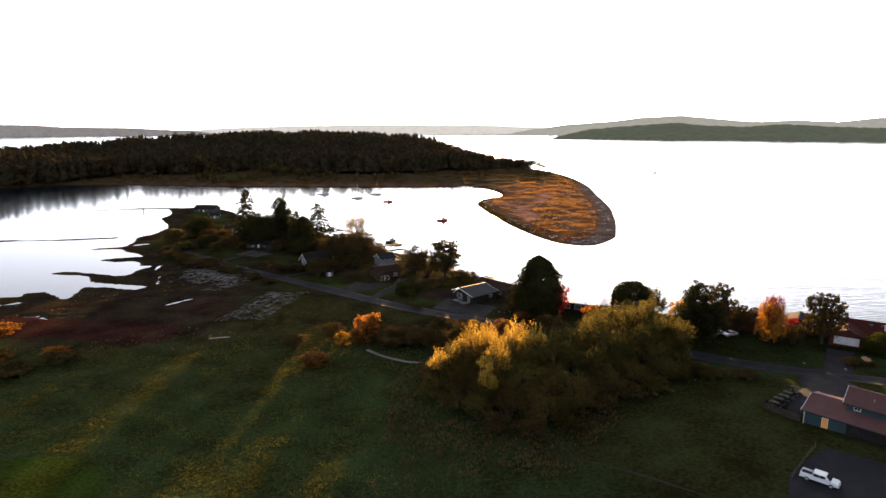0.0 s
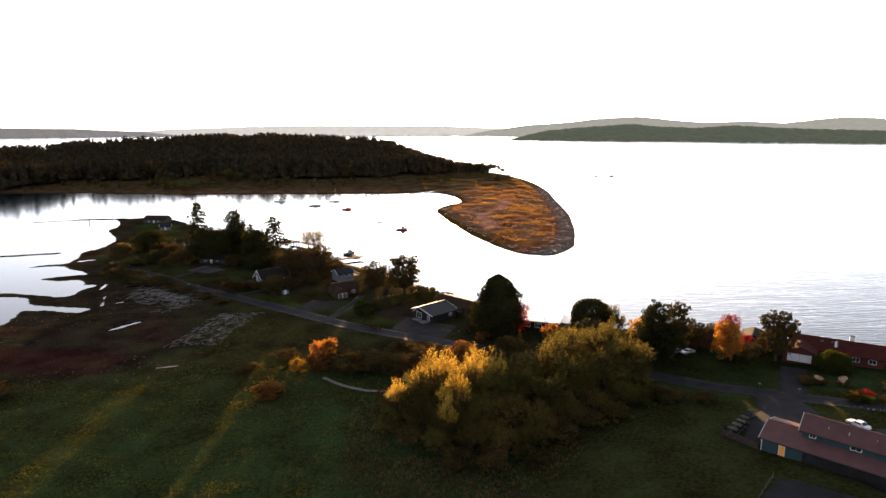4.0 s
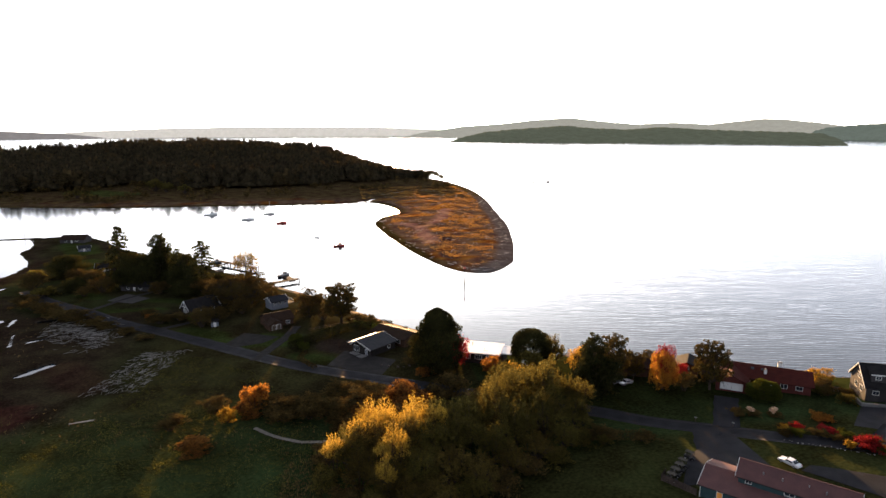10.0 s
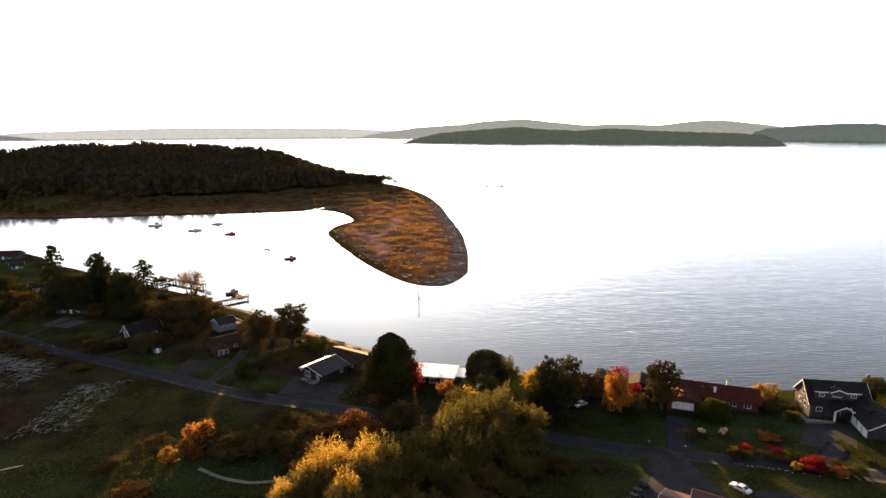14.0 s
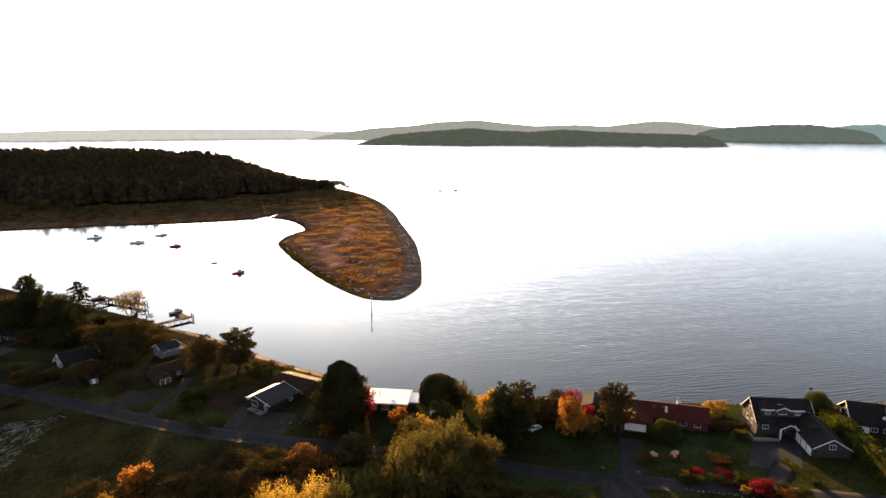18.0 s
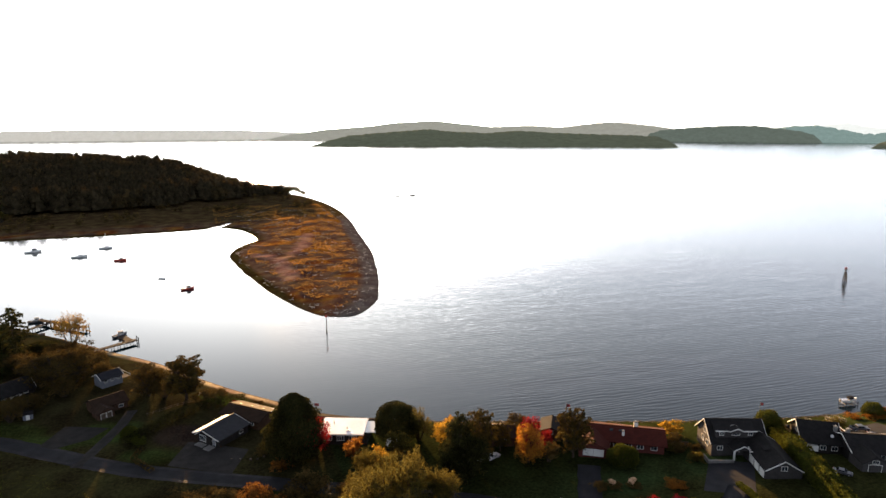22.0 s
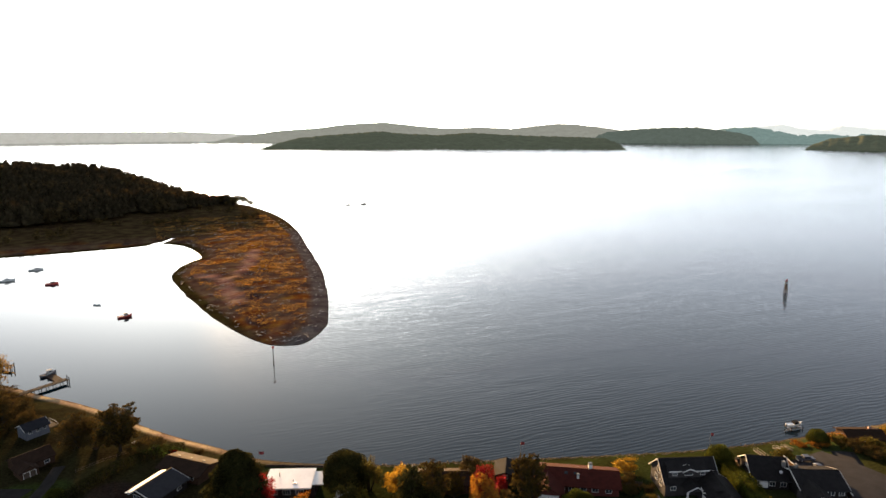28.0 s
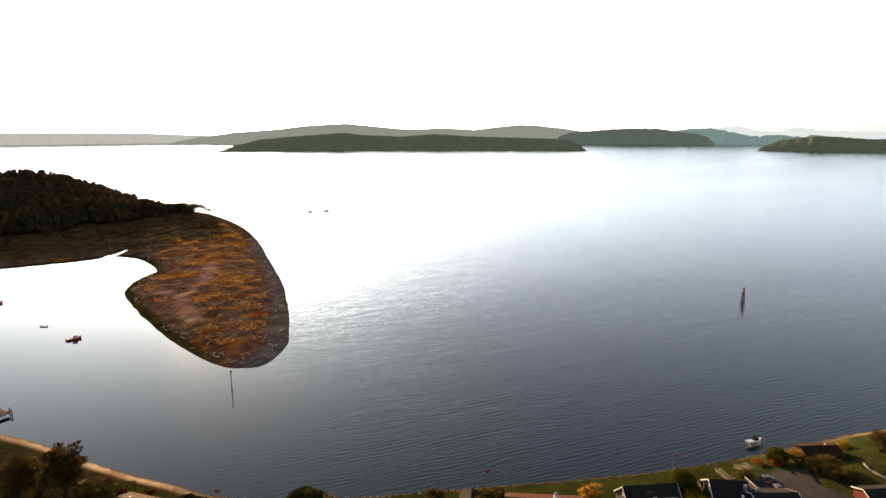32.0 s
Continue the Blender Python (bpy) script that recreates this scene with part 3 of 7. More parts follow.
# second colour of each range: emission put in for the haze over it
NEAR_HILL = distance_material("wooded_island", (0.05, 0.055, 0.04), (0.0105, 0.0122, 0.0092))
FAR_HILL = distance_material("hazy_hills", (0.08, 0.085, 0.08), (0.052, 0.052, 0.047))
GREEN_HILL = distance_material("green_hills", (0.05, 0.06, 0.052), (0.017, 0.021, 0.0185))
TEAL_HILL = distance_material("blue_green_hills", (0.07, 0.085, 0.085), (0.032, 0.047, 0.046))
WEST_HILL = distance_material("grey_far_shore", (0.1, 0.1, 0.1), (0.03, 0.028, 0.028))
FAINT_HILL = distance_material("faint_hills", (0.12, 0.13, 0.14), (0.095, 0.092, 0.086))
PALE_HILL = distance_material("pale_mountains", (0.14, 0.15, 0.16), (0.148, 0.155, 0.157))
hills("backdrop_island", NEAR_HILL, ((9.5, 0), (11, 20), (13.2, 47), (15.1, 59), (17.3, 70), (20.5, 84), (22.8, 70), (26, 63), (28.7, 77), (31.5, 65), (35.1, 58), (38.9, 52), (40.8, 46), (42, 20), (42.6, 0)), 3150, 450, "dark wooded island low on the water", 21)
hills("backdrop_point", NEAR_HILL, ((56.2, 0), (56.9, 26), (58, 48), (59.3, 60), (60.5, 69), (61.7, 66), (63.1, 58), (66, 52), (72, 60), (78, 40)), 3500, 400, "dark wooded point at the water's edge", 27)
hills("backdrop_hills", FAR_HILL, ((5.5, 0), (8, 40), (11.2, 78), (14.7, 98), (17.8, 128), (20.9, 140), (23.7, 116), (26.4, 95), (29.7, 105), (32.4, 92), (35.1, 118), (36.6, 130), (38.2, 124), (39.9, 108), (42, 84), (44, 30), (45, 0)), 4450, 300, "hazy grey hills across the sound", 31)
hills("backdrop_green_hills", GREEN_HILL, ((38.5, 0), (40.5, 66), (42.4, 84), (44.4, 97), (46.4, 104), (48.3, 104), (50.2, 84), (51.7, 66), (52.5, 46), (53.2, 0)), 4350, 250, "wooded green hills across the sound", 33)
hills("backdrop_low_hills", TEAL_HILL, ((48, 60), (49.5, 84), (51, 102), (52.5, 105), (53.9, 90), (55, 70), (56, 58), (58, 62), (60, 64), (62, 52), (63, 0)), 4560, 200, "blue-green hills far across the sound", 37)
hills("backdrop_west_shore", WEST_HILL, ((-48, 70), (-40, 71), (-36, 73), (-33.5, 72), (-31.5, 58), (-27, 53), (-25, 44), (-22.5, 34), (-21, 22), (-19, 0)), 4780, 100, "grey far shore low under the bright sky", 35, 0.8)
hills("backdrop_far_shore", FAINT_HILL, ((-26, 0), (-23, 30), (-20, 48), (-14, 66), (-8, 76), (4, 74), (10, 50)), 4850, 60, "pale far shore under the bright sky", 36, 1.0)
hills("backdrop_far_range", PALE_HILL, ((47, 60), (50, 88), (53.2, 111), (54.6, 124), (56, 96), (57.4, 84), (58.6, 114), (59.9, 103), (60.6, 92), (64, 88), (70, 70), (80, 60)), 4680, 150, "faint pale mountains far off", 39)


# ---- the wood beyond the bay ----
def fir_template(seed, n=70, slim=0.24, blunt=0.62):
    """A small ragged conifer of unit height, as arrays: a dark core inside loose boughs."""
    rs, v, f = np.random.RandomState(seed), [], []
    for i in range(n):
        k = rs.uniform(0, 1) ** 1.25
        z, r = 0.16 + 0.82 * k, slim * (1 - k) ** blunt * rs.uniform(0.55, 1.2) + 0.012
        a = i * 2.4 + rs.uniform(-0.6, 0.6)
        p, out = np.array((r * math.cos(a), r * math.sin(a), z)), np.array((math.cos(a), math.sin(a), -0.35))
        side, w = np.array((-math.sin(a), math.cos(a), 0)), rs.uniform(0.05, 0.11) * (1.15 - 0.6 * k)
        c = len(v)
        v += [tuple(p + side * w), tuple(p - side * w), tuple(p + out * w * 0.8 - (0, 0, 0.02)), tuple(p + (0, 0, rs.uniform(0.06, 0.12)))]
        f += [(c, c + 2, c + 3), (c + 2, c + 1, c + 3)]
    c = len(v)
    for z, r in ((0.12, slim * 0.72), (0.55, slim * 0.42), (0.9, 0.02)):
        v += [(r * math.cos(a), r * math.sin(a), z) for a in (0.2, 1.5, 2.7, 4.0, 5.2)]
    for ring in (c, c + 5):
        for i in range(5):
            j = (i + 1) % 5
            f += [(ring + i, ring + j, ring + 5 + j), (ring + i, ring + 5 + j, ring + 5 + i)]
    return np.array(v), np.array(f)


def round_template(seed, n=55):
    """A small leafy tree of unit height: clumps of leaf faces round a short stem."""
    rs, v, f = np.random.RandomState(seed), [], []
    for _ in range(n):
        d = rs.normal(size=3)
        d /= np.linalg.norm(d)
        p = np.array((0, 0, 0.6)) + d * (0.36, 0.36, 0.4) * rs.uniform(0.6, 1.05)
        u = rs.normal(size=(3, 3)) * 0.11
        c = len(v)
        v += [tuple(p + u[0]), tuple(p + u[1]), tuple(p + u[2])]
        f.append((c, c + 1, c + 2))
    c = len(v)
    v += [(0.03, 0, -0.05), (-0.03, 0.02, -0.05), (0, -0.03, -0.05), (0, 0, 0.7)]
    f += [(c, c + 1, c + 3), (c + 1, c + 2, c + 3), (c + 2, c, c + 3)]
    return np.array(v), np.array(f)


def planted(name, templates, spots, mat, label, category):
    """Many small trees in one mesh; spots: x, y, z, height, spread."""
    rs, V, F, count = np.random.RandomState(5), [], [], 0
    for x, y, z, h, w in spots:
        tv, tf = templates[rs.randint(len(templates))]
        a = rs.uniform(0, 6.28)
        c, s = math.cos(a), math.sin(a)
        V.append(np.stack([x + w * (tv[:, 0] * c - tv[:, 1] * s), y + w * (tv[:, 0] * s + tv[:, 1] * c), z + h * tv[:, 2]], -1))
        F.append(tf + count)
        count += len(tv)
    return tagged(new(name, mesh_from(name, np.concatenate(V), np.concatenate(F), mat)), label, category, kind="stuff")


rs = np.random.RandomState(11)
wx, wy = rs.uniform(-1000, 150, 36000), rs.uniform(640, 1480, 36000)
front = np.interp(wx, (-800, -560, -505, -470, -452, -440, -400, -330, -280, -195, -90, 20, 90, 136), (640, 660, 690, 702, 740, 840, 850, 865, 925, 850, 862, 905, 945, 975)) + 18 * waves(wx, wy, 70, 12)
keep = (wy > front) & (wy < front + 520) & (inside(SPIT_SHORE, wx, wy) > np.where(wx < -440, 5, 14))
wx, wy = wx[keep], wy[keep]
cell = {}
for x, y in zip(wx, wy):
    cell.setdefault((int(x // 7.5), int(y // 7.5)), (x, y))
wx, wy = np.array(list(cell.values())).T
front = np.interp(wx, (-800, -560, -505, -470, -452, -440, -400, -330, -280, -195, -90, 20, 90, 136), (640, 660, 690, 702, 740, 840, 850, 865, 925, 850, 862, 905, 945, 975))
stand = 0.5 + 0.5 * waves(wx, wy, 150, 19)
wz, wh = lie(wx, wy), rs.uniform(13, 24, len(wx)) * (0.85 + 0.3 * stand) * np.interp(wx, (-300, 0, 60, 100, 140), (1, 0.95, 0.85, 0.6, 0.35)) * (1 + 0.35 * smooth(1 - (wy - front) / 110))
leafy = (waves(wx, wy, 90, 20) + rs.uniform(-0.9, 0.9, len(wx)) > 0.75)
wide = wh * rs.uniform(0.9, 1.5, len(wx))
rows = np.stack([wx, wy, wz, wh, wide], -1)
planted("conifer_wood", [fir_template(0), fir_template(1, 80, 0.2, 0.8), fir_template(2, 70, 0.27, 0.5), fir_template(3, 76, 0.24, 0.45), fir_template(4, 60, 0.18, 0.7)], rows[~leafy], NEEDLE, "dense dark fir wood on the far point", "woods")
planted("mixed_wood", [round_template(s, 90) for s in range(20, 25)], rows[leafy] * (1, 1, 1, 0.85, 0.95), LEAF_WOOD, "olive-brown broadleaf trees among the far firs", "woods")
bx, by = rs.uniform(-470, 160, 900), rs.uniform(715, 990, 900)
keep = (inside(SPIT_SHORE, bx, by) > 8) & (waves(bx, by, 80, 13) + rs.uniform(-0.3, 0.3, 900) > 0.25) & (by < np.interp(bx, (-450, -280, 20, 140), (850, 925, 905, 1000))) & ((by > 780) | (bx < -60))
bx, by = bx[keep], by[keep]
bh = rs.uniform(3, 9, len(bx))
planted("shore_thicket", [round_template(s) for s in range(4)], np.stack([bx, by, lie(bx, by) - 0.3, bh, bh * 1.3], -1), LEAF_BROWN, "olive-brown thicket before the fir wood", "bushes")


# ---- roads, drives and paths ----
def ribbon(name, line, width, mat, label, category="road", lift=0.07, across=5, step=2.0, parent=None):
    """A paved strip along a line, lying on the ground."""
    p = np.array(line, float)
    pts = []
    for i in range(len(p) - 1):
        a, b, c, d = p[max(i - 1, 0)], p[i], p[i + 1], p[min(i + 2, len(p) - 1)]
        n = max(2, int(np.hypot(*(c - b)) / step))
        for t in np.arange(n) / n:
            pts.append(0.5 * (2 * b + (c - a) * t + (2 * a - 5 * b + 4 * c - d) * t**2 + (3 * b - a - 3 * c + d) * t**3))
    pts = np.array(pts + [p[-1]])
    tan = np.gradient(pts, axis=0)
    nor = np.stack([-tan[:, 1], tan[:, 0]], -1) / np.hypot(*tan.T)[:, None]
    off = np.linspace(-width / 2, width / 2, across)
    grid = pts[:, None] + nor[:, None] * off[None, :, None]
    wob = 0.18 * waves(grid[..., 0], grid[..., 1], 7, 51)
    grid = grid + nor[:, None] * (wob * np.sign(off) * (np.abs(off) > width / 2 - 0.1))[..., None]
    z = lie(grid[..., 0], grid[..., 1]) + lift - 0.05 * (np.abs(off) > width / 2 - 0.1)
    v = np.concatenate([grid, z[..., None]], -1)
    n, k = v.shape[:2]
    low = v.copy()
    low[..., 2] -= 0.3
    idx = np.arange(n * k).reshape(n, k)
    q = [np.stack([idx[:-1, :-1], idx[1:, :-1], idx[1:, 1:], idx[:-1, 1:]], -1).reshape(-1, 4)]
    for e in (0, k - 1):
        q.append(np.stack([idx[:-1, e], idx[1:, e], idx[1:, e] + n * k, idx[:-1, e] + n * k], -1))
    ob = new(name, mesh_from(name, np.concatenate([v.reshape(-1, 3), low.reshape(-1, 3)]), np.concatenate(q), mat))
    ob.parent = parent
    return tagged(ob, label, category, kind="structure")


def apron(name, corners, mat, label, lift=0.05, category="driveway"):
    """A paved four-sided patch on the ground."""
    (a, b, c, d), n = np.array(corners, float), 14
    s, t = np.meshgrid(np.linspace(0, 1, n), np.linspace(0, 1, n))
    s, t = s[..., None], t[..., None]
    g = a * (1 - s) * (1 - t) + b * s * (1 - t) + c * s * t + d * (1 - s) * t
    z = lie(g[..., 0], g[..., 1]) + lift
    v = np.concatenate([g, z[..., None]], -1).reshape(-1, 3)
    idx = np.arange(n * n).reshape(n, n)
    q = np.stack([idx[:-1, :-1], idx[:-1, 1:], idx[1:, 1:], idx[1:, :-1]], -1).reshape(-1, 4)
    return tagged(new(name, mesh_from(name, v, q, mat)), label, category, kind="structure")


ribbon("road", [(-160, 348), (-140, 326), (-114, 304), (-97, 287), (-72, 267), (-54, 252), (-37, 237), (-18, 221), (1, 208), (25, 193), (49, 178), (71, 164), (84, 153),
                (96, 145), (107, 137), (118, 130.5), (134, 120.5), (160, 106), (200, 88), (260, 62)], 6.6, ASPHALT, "narrow grey asphalt road along the shore houses")
ribbon("road_side", [(94, 144), (89, 134), (87, 127), (88, 112), (95, 90)], 7.5, ASPHALT, "short asphalt side road beside the teal building", lift=0.10)
apron("road_forecourt", [(73.5, 121), (82, 133), (99, 143), (96, 120)], ASPHALT, "dark asphalt forecourt beside the teal building", lift=0.13)
apron("road_parking", [(58, 92), (62, 99), (73, 107), (84, 98)], ASPHALT, "dark asphalt parking place")
apron("road_parking_low", [(58, 92), (84, 98), (86, 76), (62, 78)], ASPHALT, "dark asphalt parking place", lift=0.06)
apron("road_parking_back", [(101.5, 120.5), (105, 122), (124, 110), (113, 104)], ASPHALT, "dark paved strip behind the teal building", lift=0.12)
ribbon("driveway_red", [(112, 163), (106, 154), (100, 145)], 6.5, ASPHALT, "asphalt driveway to a white garage door", "driveway", 0.11)
apron("driveway_gable", [(131, 138), (146, 151), (156, 144), (141, 130)], ASPHALT, "wide dark forecourt before the gabled house")
ribbon("driveway_gable_lane", [(141, 135), (131, 129), (124, 125)], 6, ASPHALT, "asphalt driveway down to the road", "driveway", 0.11)
ribbon("driveway_dark_house", [(224, 146), (212, 135), (200, 125), (185, 112), (172, 101)], 7, ASPHALT, "long asphalt driveway beside the dark houses", "driveway")
apron("driveway_car_park", [(199, 150), (219, 150), (215, 121), (190, 120)], ASPHALT, "dark asphalt car park behind the bluff houses", lift=0.14)
apron("driveway_grey_house", [(-4, 216), (14, 203), (20, 216), (2, 229)], GRAVEL, "gravel forecourt before the grey garage")
apron("driveway_low_house", [(-46, 240), (-29, 244), (-23.5, 250.5), (-38, 258)], GRAVEL, "wide gravel forecourt before the low brown house")
ribbon("driveway_garden", [(-30, 226), (-25.5, 237), (-20, 251), (-17.5, 262)], 3.8, GRAVEL, "gravel drive running up between two lawns", "driveway", 0.09)
ribbon("driveway_cottage", [(-75, 270), (-66, 276), (-58, 284)], 3, GRAVEL, "gravel drive to the white-trimmed cottage", "driveway")
apron("driveway_pad", [(-112, 322), (-98, 314), (-92, 322), (-106, 333)], PAD, "worn concrete pad on the grass")
ribbon("driveway_point", [(-114, 306), (-105, 322), (-92, 338), (-84, 350)], 3, GRAVEL, "gravel lane between the peninsula houses", "driveway")
ribbon("footpath", [(14, 117), (22, 113), (34, 106), (46, 95), (60, 80)], 0.6, DIRT, "worn brown footpath through the lawn", "path")


# ---- trees ----
def leaf_quads(points, size, rs, flat=0.0):
    n = len(points)
    u = rs.normal(size=(n, 3))
    u[:, 2] *= 1 - flat
    u /= np.linalg.norm(u, axis=1, keepdims=True)
    w = np.cross(u, rs.normal(size=(n, 3)))
    w /= np.linalg.norm(w, axis=1, keepdims=True)
    s = size * rs.uniform(0.6, 1.3, (n, 1))
    v = np.stack([points - u * s, points - w * s * 0.6 + u * s * 0.1, points + u * s, points + w * s * 0.6 - u * s * 0.1], 1).reshape(-1, 3)
    return v, np.arange(4 * n).reshape(n, 4)


def broad_meshes(seed, leaf_mat, bark, n=3200, leaf=0.022, lobes=13, low=0.22, shape=0.0, bare=0.0, flat=0.8, fat=1.0, sprays=16):
    """Trunk and crown of a leafy tree one high and one across. shape: 0 round, 1 pointed. bare: share of open twigs."""
    rs = np.random.RandomState(seed)
    cen = []
    for i in range(lobes):
        z = low + 0.12 + (0.84 - low - 0.12) * (i + 0.5) / lobes
        k = (z - low) / (1 - low)
        r = (0.5 * math.sin(math.pi * min(max(k, 0.12), 0.93)) ** 0.6) * (1 - shape) + shape * 0.5 * (1 - k) ** 0.75
        a = i * 2.4 + rs.uniform(-0.4, 0.4)
        q = rs.uniform(0.35, 0.95)
        cen.append((r * q * math.cos(a), r * q * math.sin(a), z + rs.uniform(-0.06, 0.06), fat * max(r, 0.12) * rs.uniform(0.32, 0.7)))
    cen.append((0, 0, 0.82, 0.15 if shape < 0.5 else 0.08))
    cen = np.array(cen)
    m = len(cen) * sprays
    who = np.repeat(np.arange(len(cen)), sprays)
    d = rs.normal(size=(m, 3)) + (0, 0, 0.25)
    d /= np.linalg.norm(d, axis=1, keepdims=True)
    hub = cen[who, :3] + d * cen[who, 3:4] * rs.uniform(0.45, 1.12, (m, 1)) * (1, 1, flat)
    size = cen[who, 3] * rs.uniform(0.16, 0.4, m)
    pick = rs.choice(m, n, p=size ** 2 / (size ** 2).sum())
    d = rs.normal(size=(n, 3))
    d /= np.linalg.norm(d, axis=1, keepdims=True)
    pts = hub[pick] + d * size[pick, None] * rs.uniform(0.2, 1.0, (n, 1)) ** 0.5 * (1, 1, 0.75 * flat + 0.2)
    pts[:, 2] = np.clip(pts[:, 2], 0.02, 1.03)
    v, f = leaf_quads(pts, leaf, rs)
    crown = mesh_from("crown", v, f, leaf_mat)
    bm = bmesh.new()
    tube(bm, (0, 0, -0.03), (0.01, 0.01, low + 0.1), 0.035, 0.024, 8)
    tube(bm, (0.01, 0.01, low + 0.1), (0, 0, 0.8), 0.024, 0.006, 6)
    for c in cen:
        z0 = low * rs.uniform(0.6, 1.3) + 0.35 * max(c[2] - low, 0) * rs.uniform(0.5, 1)
        tube(bm, (0.005, 0.005, z0), c[:3], 0.013, 0.003, 5)
        for _ in range(2 + int(14 * bare)):
            e = c[:3] + rs.normal(size=3) * c[3] * 0.7
            tube(bm, c[:3] * 0.75 + np.array((0, 0, z0)) * 0.25, e, 0.004, 0.001, 3)
    trunk = bpy.data.meshes.new("trunk")
    bm.to_mesh(trunk)
    bm.free()
    trunk.materials.append(bark)
    return trunk, crown


def willow_meshes(seed, leaf_mat, shoots=300, per=46, low=0.1, leaf=0.011, lobes=7, lean=0.5):
    """Many upright, fine-leaved shoots rising from several stems, one high and one across; the crown is cleft into lobes."""
    rs = np.random.RandomState(seed)
    hub = [(0.0, 0.0, 0.62, 0.3)]
    for i in range(lobes):
        a, q = i * 6.283 / lobes + rs.uniform(-0.4, 0.4), rs.uniform(0.2, 0.33)
        hub.append((q * math.cos(a), q * math.sin(a), rs.uniform(0.36, 0.66), rs.uniform(0.17, 0.27)))
    hub = np.array(hub)
    who = rs.choice(len(hub), shoots, p=hub[:, 3] ** 2 / (hub[:, 3] ** 2).sum())
    d = rs.normal(size=(shoots, 3)) * (1, 1, 0.8) + (0, 0, lean)
    d /= np.linalg.norm(d, axis=1, keepdims=True)
    root = hub[who, :3] - (0, 0, 0.12) + rs.normal(size=(shoots, 3)) * 0.03
    tip = hub[who, :3] + d * hub[who, 3:4] * rs.uniform(0.75, 1.25, (shoots, 1)) * (1, 1, 1.15)
    t = rs.uniform(0.25, 1.0, (shoots, per, 1)) ** 0.6
    bend = np.stack([rs.normal(size=shoots) * 0.02, rs.normal(size=shoots) * 0.02, np.full(shoots, 0.04)], -1)
    pts = root[:, None] * (1 - t) + tip[:, None] * t + bend[:, None] * (4 * t * (1 - t)) + rs.normal(size=(shoots, per, 3)) * 0.017
    pts = pts.reshape(-1, 3)
    pts = pts[pts[:, 2] > low]
    pts[:, 2] = np.clip(pts[:, 2], 0.02, 1.03)
    v, f = leaf_quads(pts, leaf, rs)
    crown = mesh_from("crown", v, f, leaf_mat)
    bm = bmesh.new()
    for h in hub:
        tube(bm, (h[0] * 0.12, h[1] * 0.12, -0.03), h[:3] * (0.75, 0.75, 0.7), 0.022, 0.011, 6)
        tube(bm, h[:3] * (0.75, 0.75, 0.7), h[:3] + (0, 0, h[3] * 0.6), 0.011, 0.003, 5)
    for i in range(0, shoots, 5):
        tube(bm, root[i], tip[i], 0.003, 0.0008, 3)
    trunk = bpy.data.meshes.new("trunk")
    bm.to_mesh(trunk)
    bm.free()
    trunk.materials.append(BARK)
    return trunk, crown


def fir_meshes(seed, leaf_mat, whorls=26, per=9):
    """Trunk and drooping boughs of a fir one high and one across."""
    rs, pts, dirs, size = np.random.RandomState(seed), [], [], []
    bm = bmesh.new()
    tube(bm, (0, 0, -0.02), (0, 0, 1.0), 0.028, 0.003, 8)
    for k in range(whorls):
        z = 0.12 + 0.86 * k / whorls
        r = 0.5 * (1 - (z - 0.1) / 0.93) ** 0.85 * rs.uniform(0.75, 1.1) + 0.02
        for i in range(per):
            a, rr = 6.283 * i / per + rs.uniform(-0.5, 0.5), r * rs.uniform(0.35, 1.5)
            end = np.array((rr * math.cos(a), rr * math.sin(a), z - 0.22 * rr + rs.uniform(-0.015, 0.015)))
            tube(bm, (0, 0, z), end, 0.004, 0.001, 3)
            for t in np.arange(0.3, 1.05, max(0.12, 0.03 / max(rr, 0.02))):
                for _ in range(4):
                    pts.append(np.array((0, 0, z)) + (end - (0, 0, z)) * t + rs.normal(size=3) * (0.018, 0.018, 0.008))
    v, f = leaf_quads(np.array(pts), 0.03, rs, 0.7)
    crown = mesh_from("crown", v, f, leaf_mat)
    trunk = bpy.data.meshes.new("trunk")
    bm.to_mesh(trunk)
    bm.free()
    trunk.materials.append(BARK)
    return trunk, crown


def shrub_meshes(seed, leaf_mat, n=3200, leaf=0.03):
    """Stems and foliage of a bush one high and one across."""
    rs = np.random.RandomState(seed)
    cen = np.array([(0.3 * math.cos(i * 2.4) * rs.uniform(0.3, 1), 0.3 * math.sin(i * 2.4) * rs.uniform(0.3, 1.15), rs.uniform(0.22, 0.7), rs.uniform(0.16, 0.28)) for i in range(8)])
    who = np.repeat(np.arange(8), 14)
    d = rs.normal(size=(112, 3)) + (0, 0, 0.3)
    d /= np.linalg.norm(d, axis=1, keepdims=True)
    hub = cen[who, :3] + d * cen[who, 3:4] * rs.uniform(0.4, 1.15, (112, 1))
    size = cen[who, 3] * rs.uniform(0.2, 0.45, 112)
    pick = rs.choice(112, n, p=size ** 2 / (size ** 2).sum())
    pts = hub[pick] + rs.normal(size=(n, 3)) * size[pick, None] * 0.55
    pts[:, 2] = np.clip(pts[:, 2], 0.03, 1.08)
    v, f = leaf_quads(pts, leaf, rs)
    bm = bmesh.new()
    for c in cen:
        tube(bm, (c[0] * 0.15, c[1] * 0.15, -0.05), c[:3], 0.02, 0.006, 4)
    stems = bpy.data.meshes.new("woody_base")
    bm.to_mesh(stems)
    bm.free()
    stems.materials.append(BARK)
    return stems, mesh_from("foliage", v, f, leaf_mat)


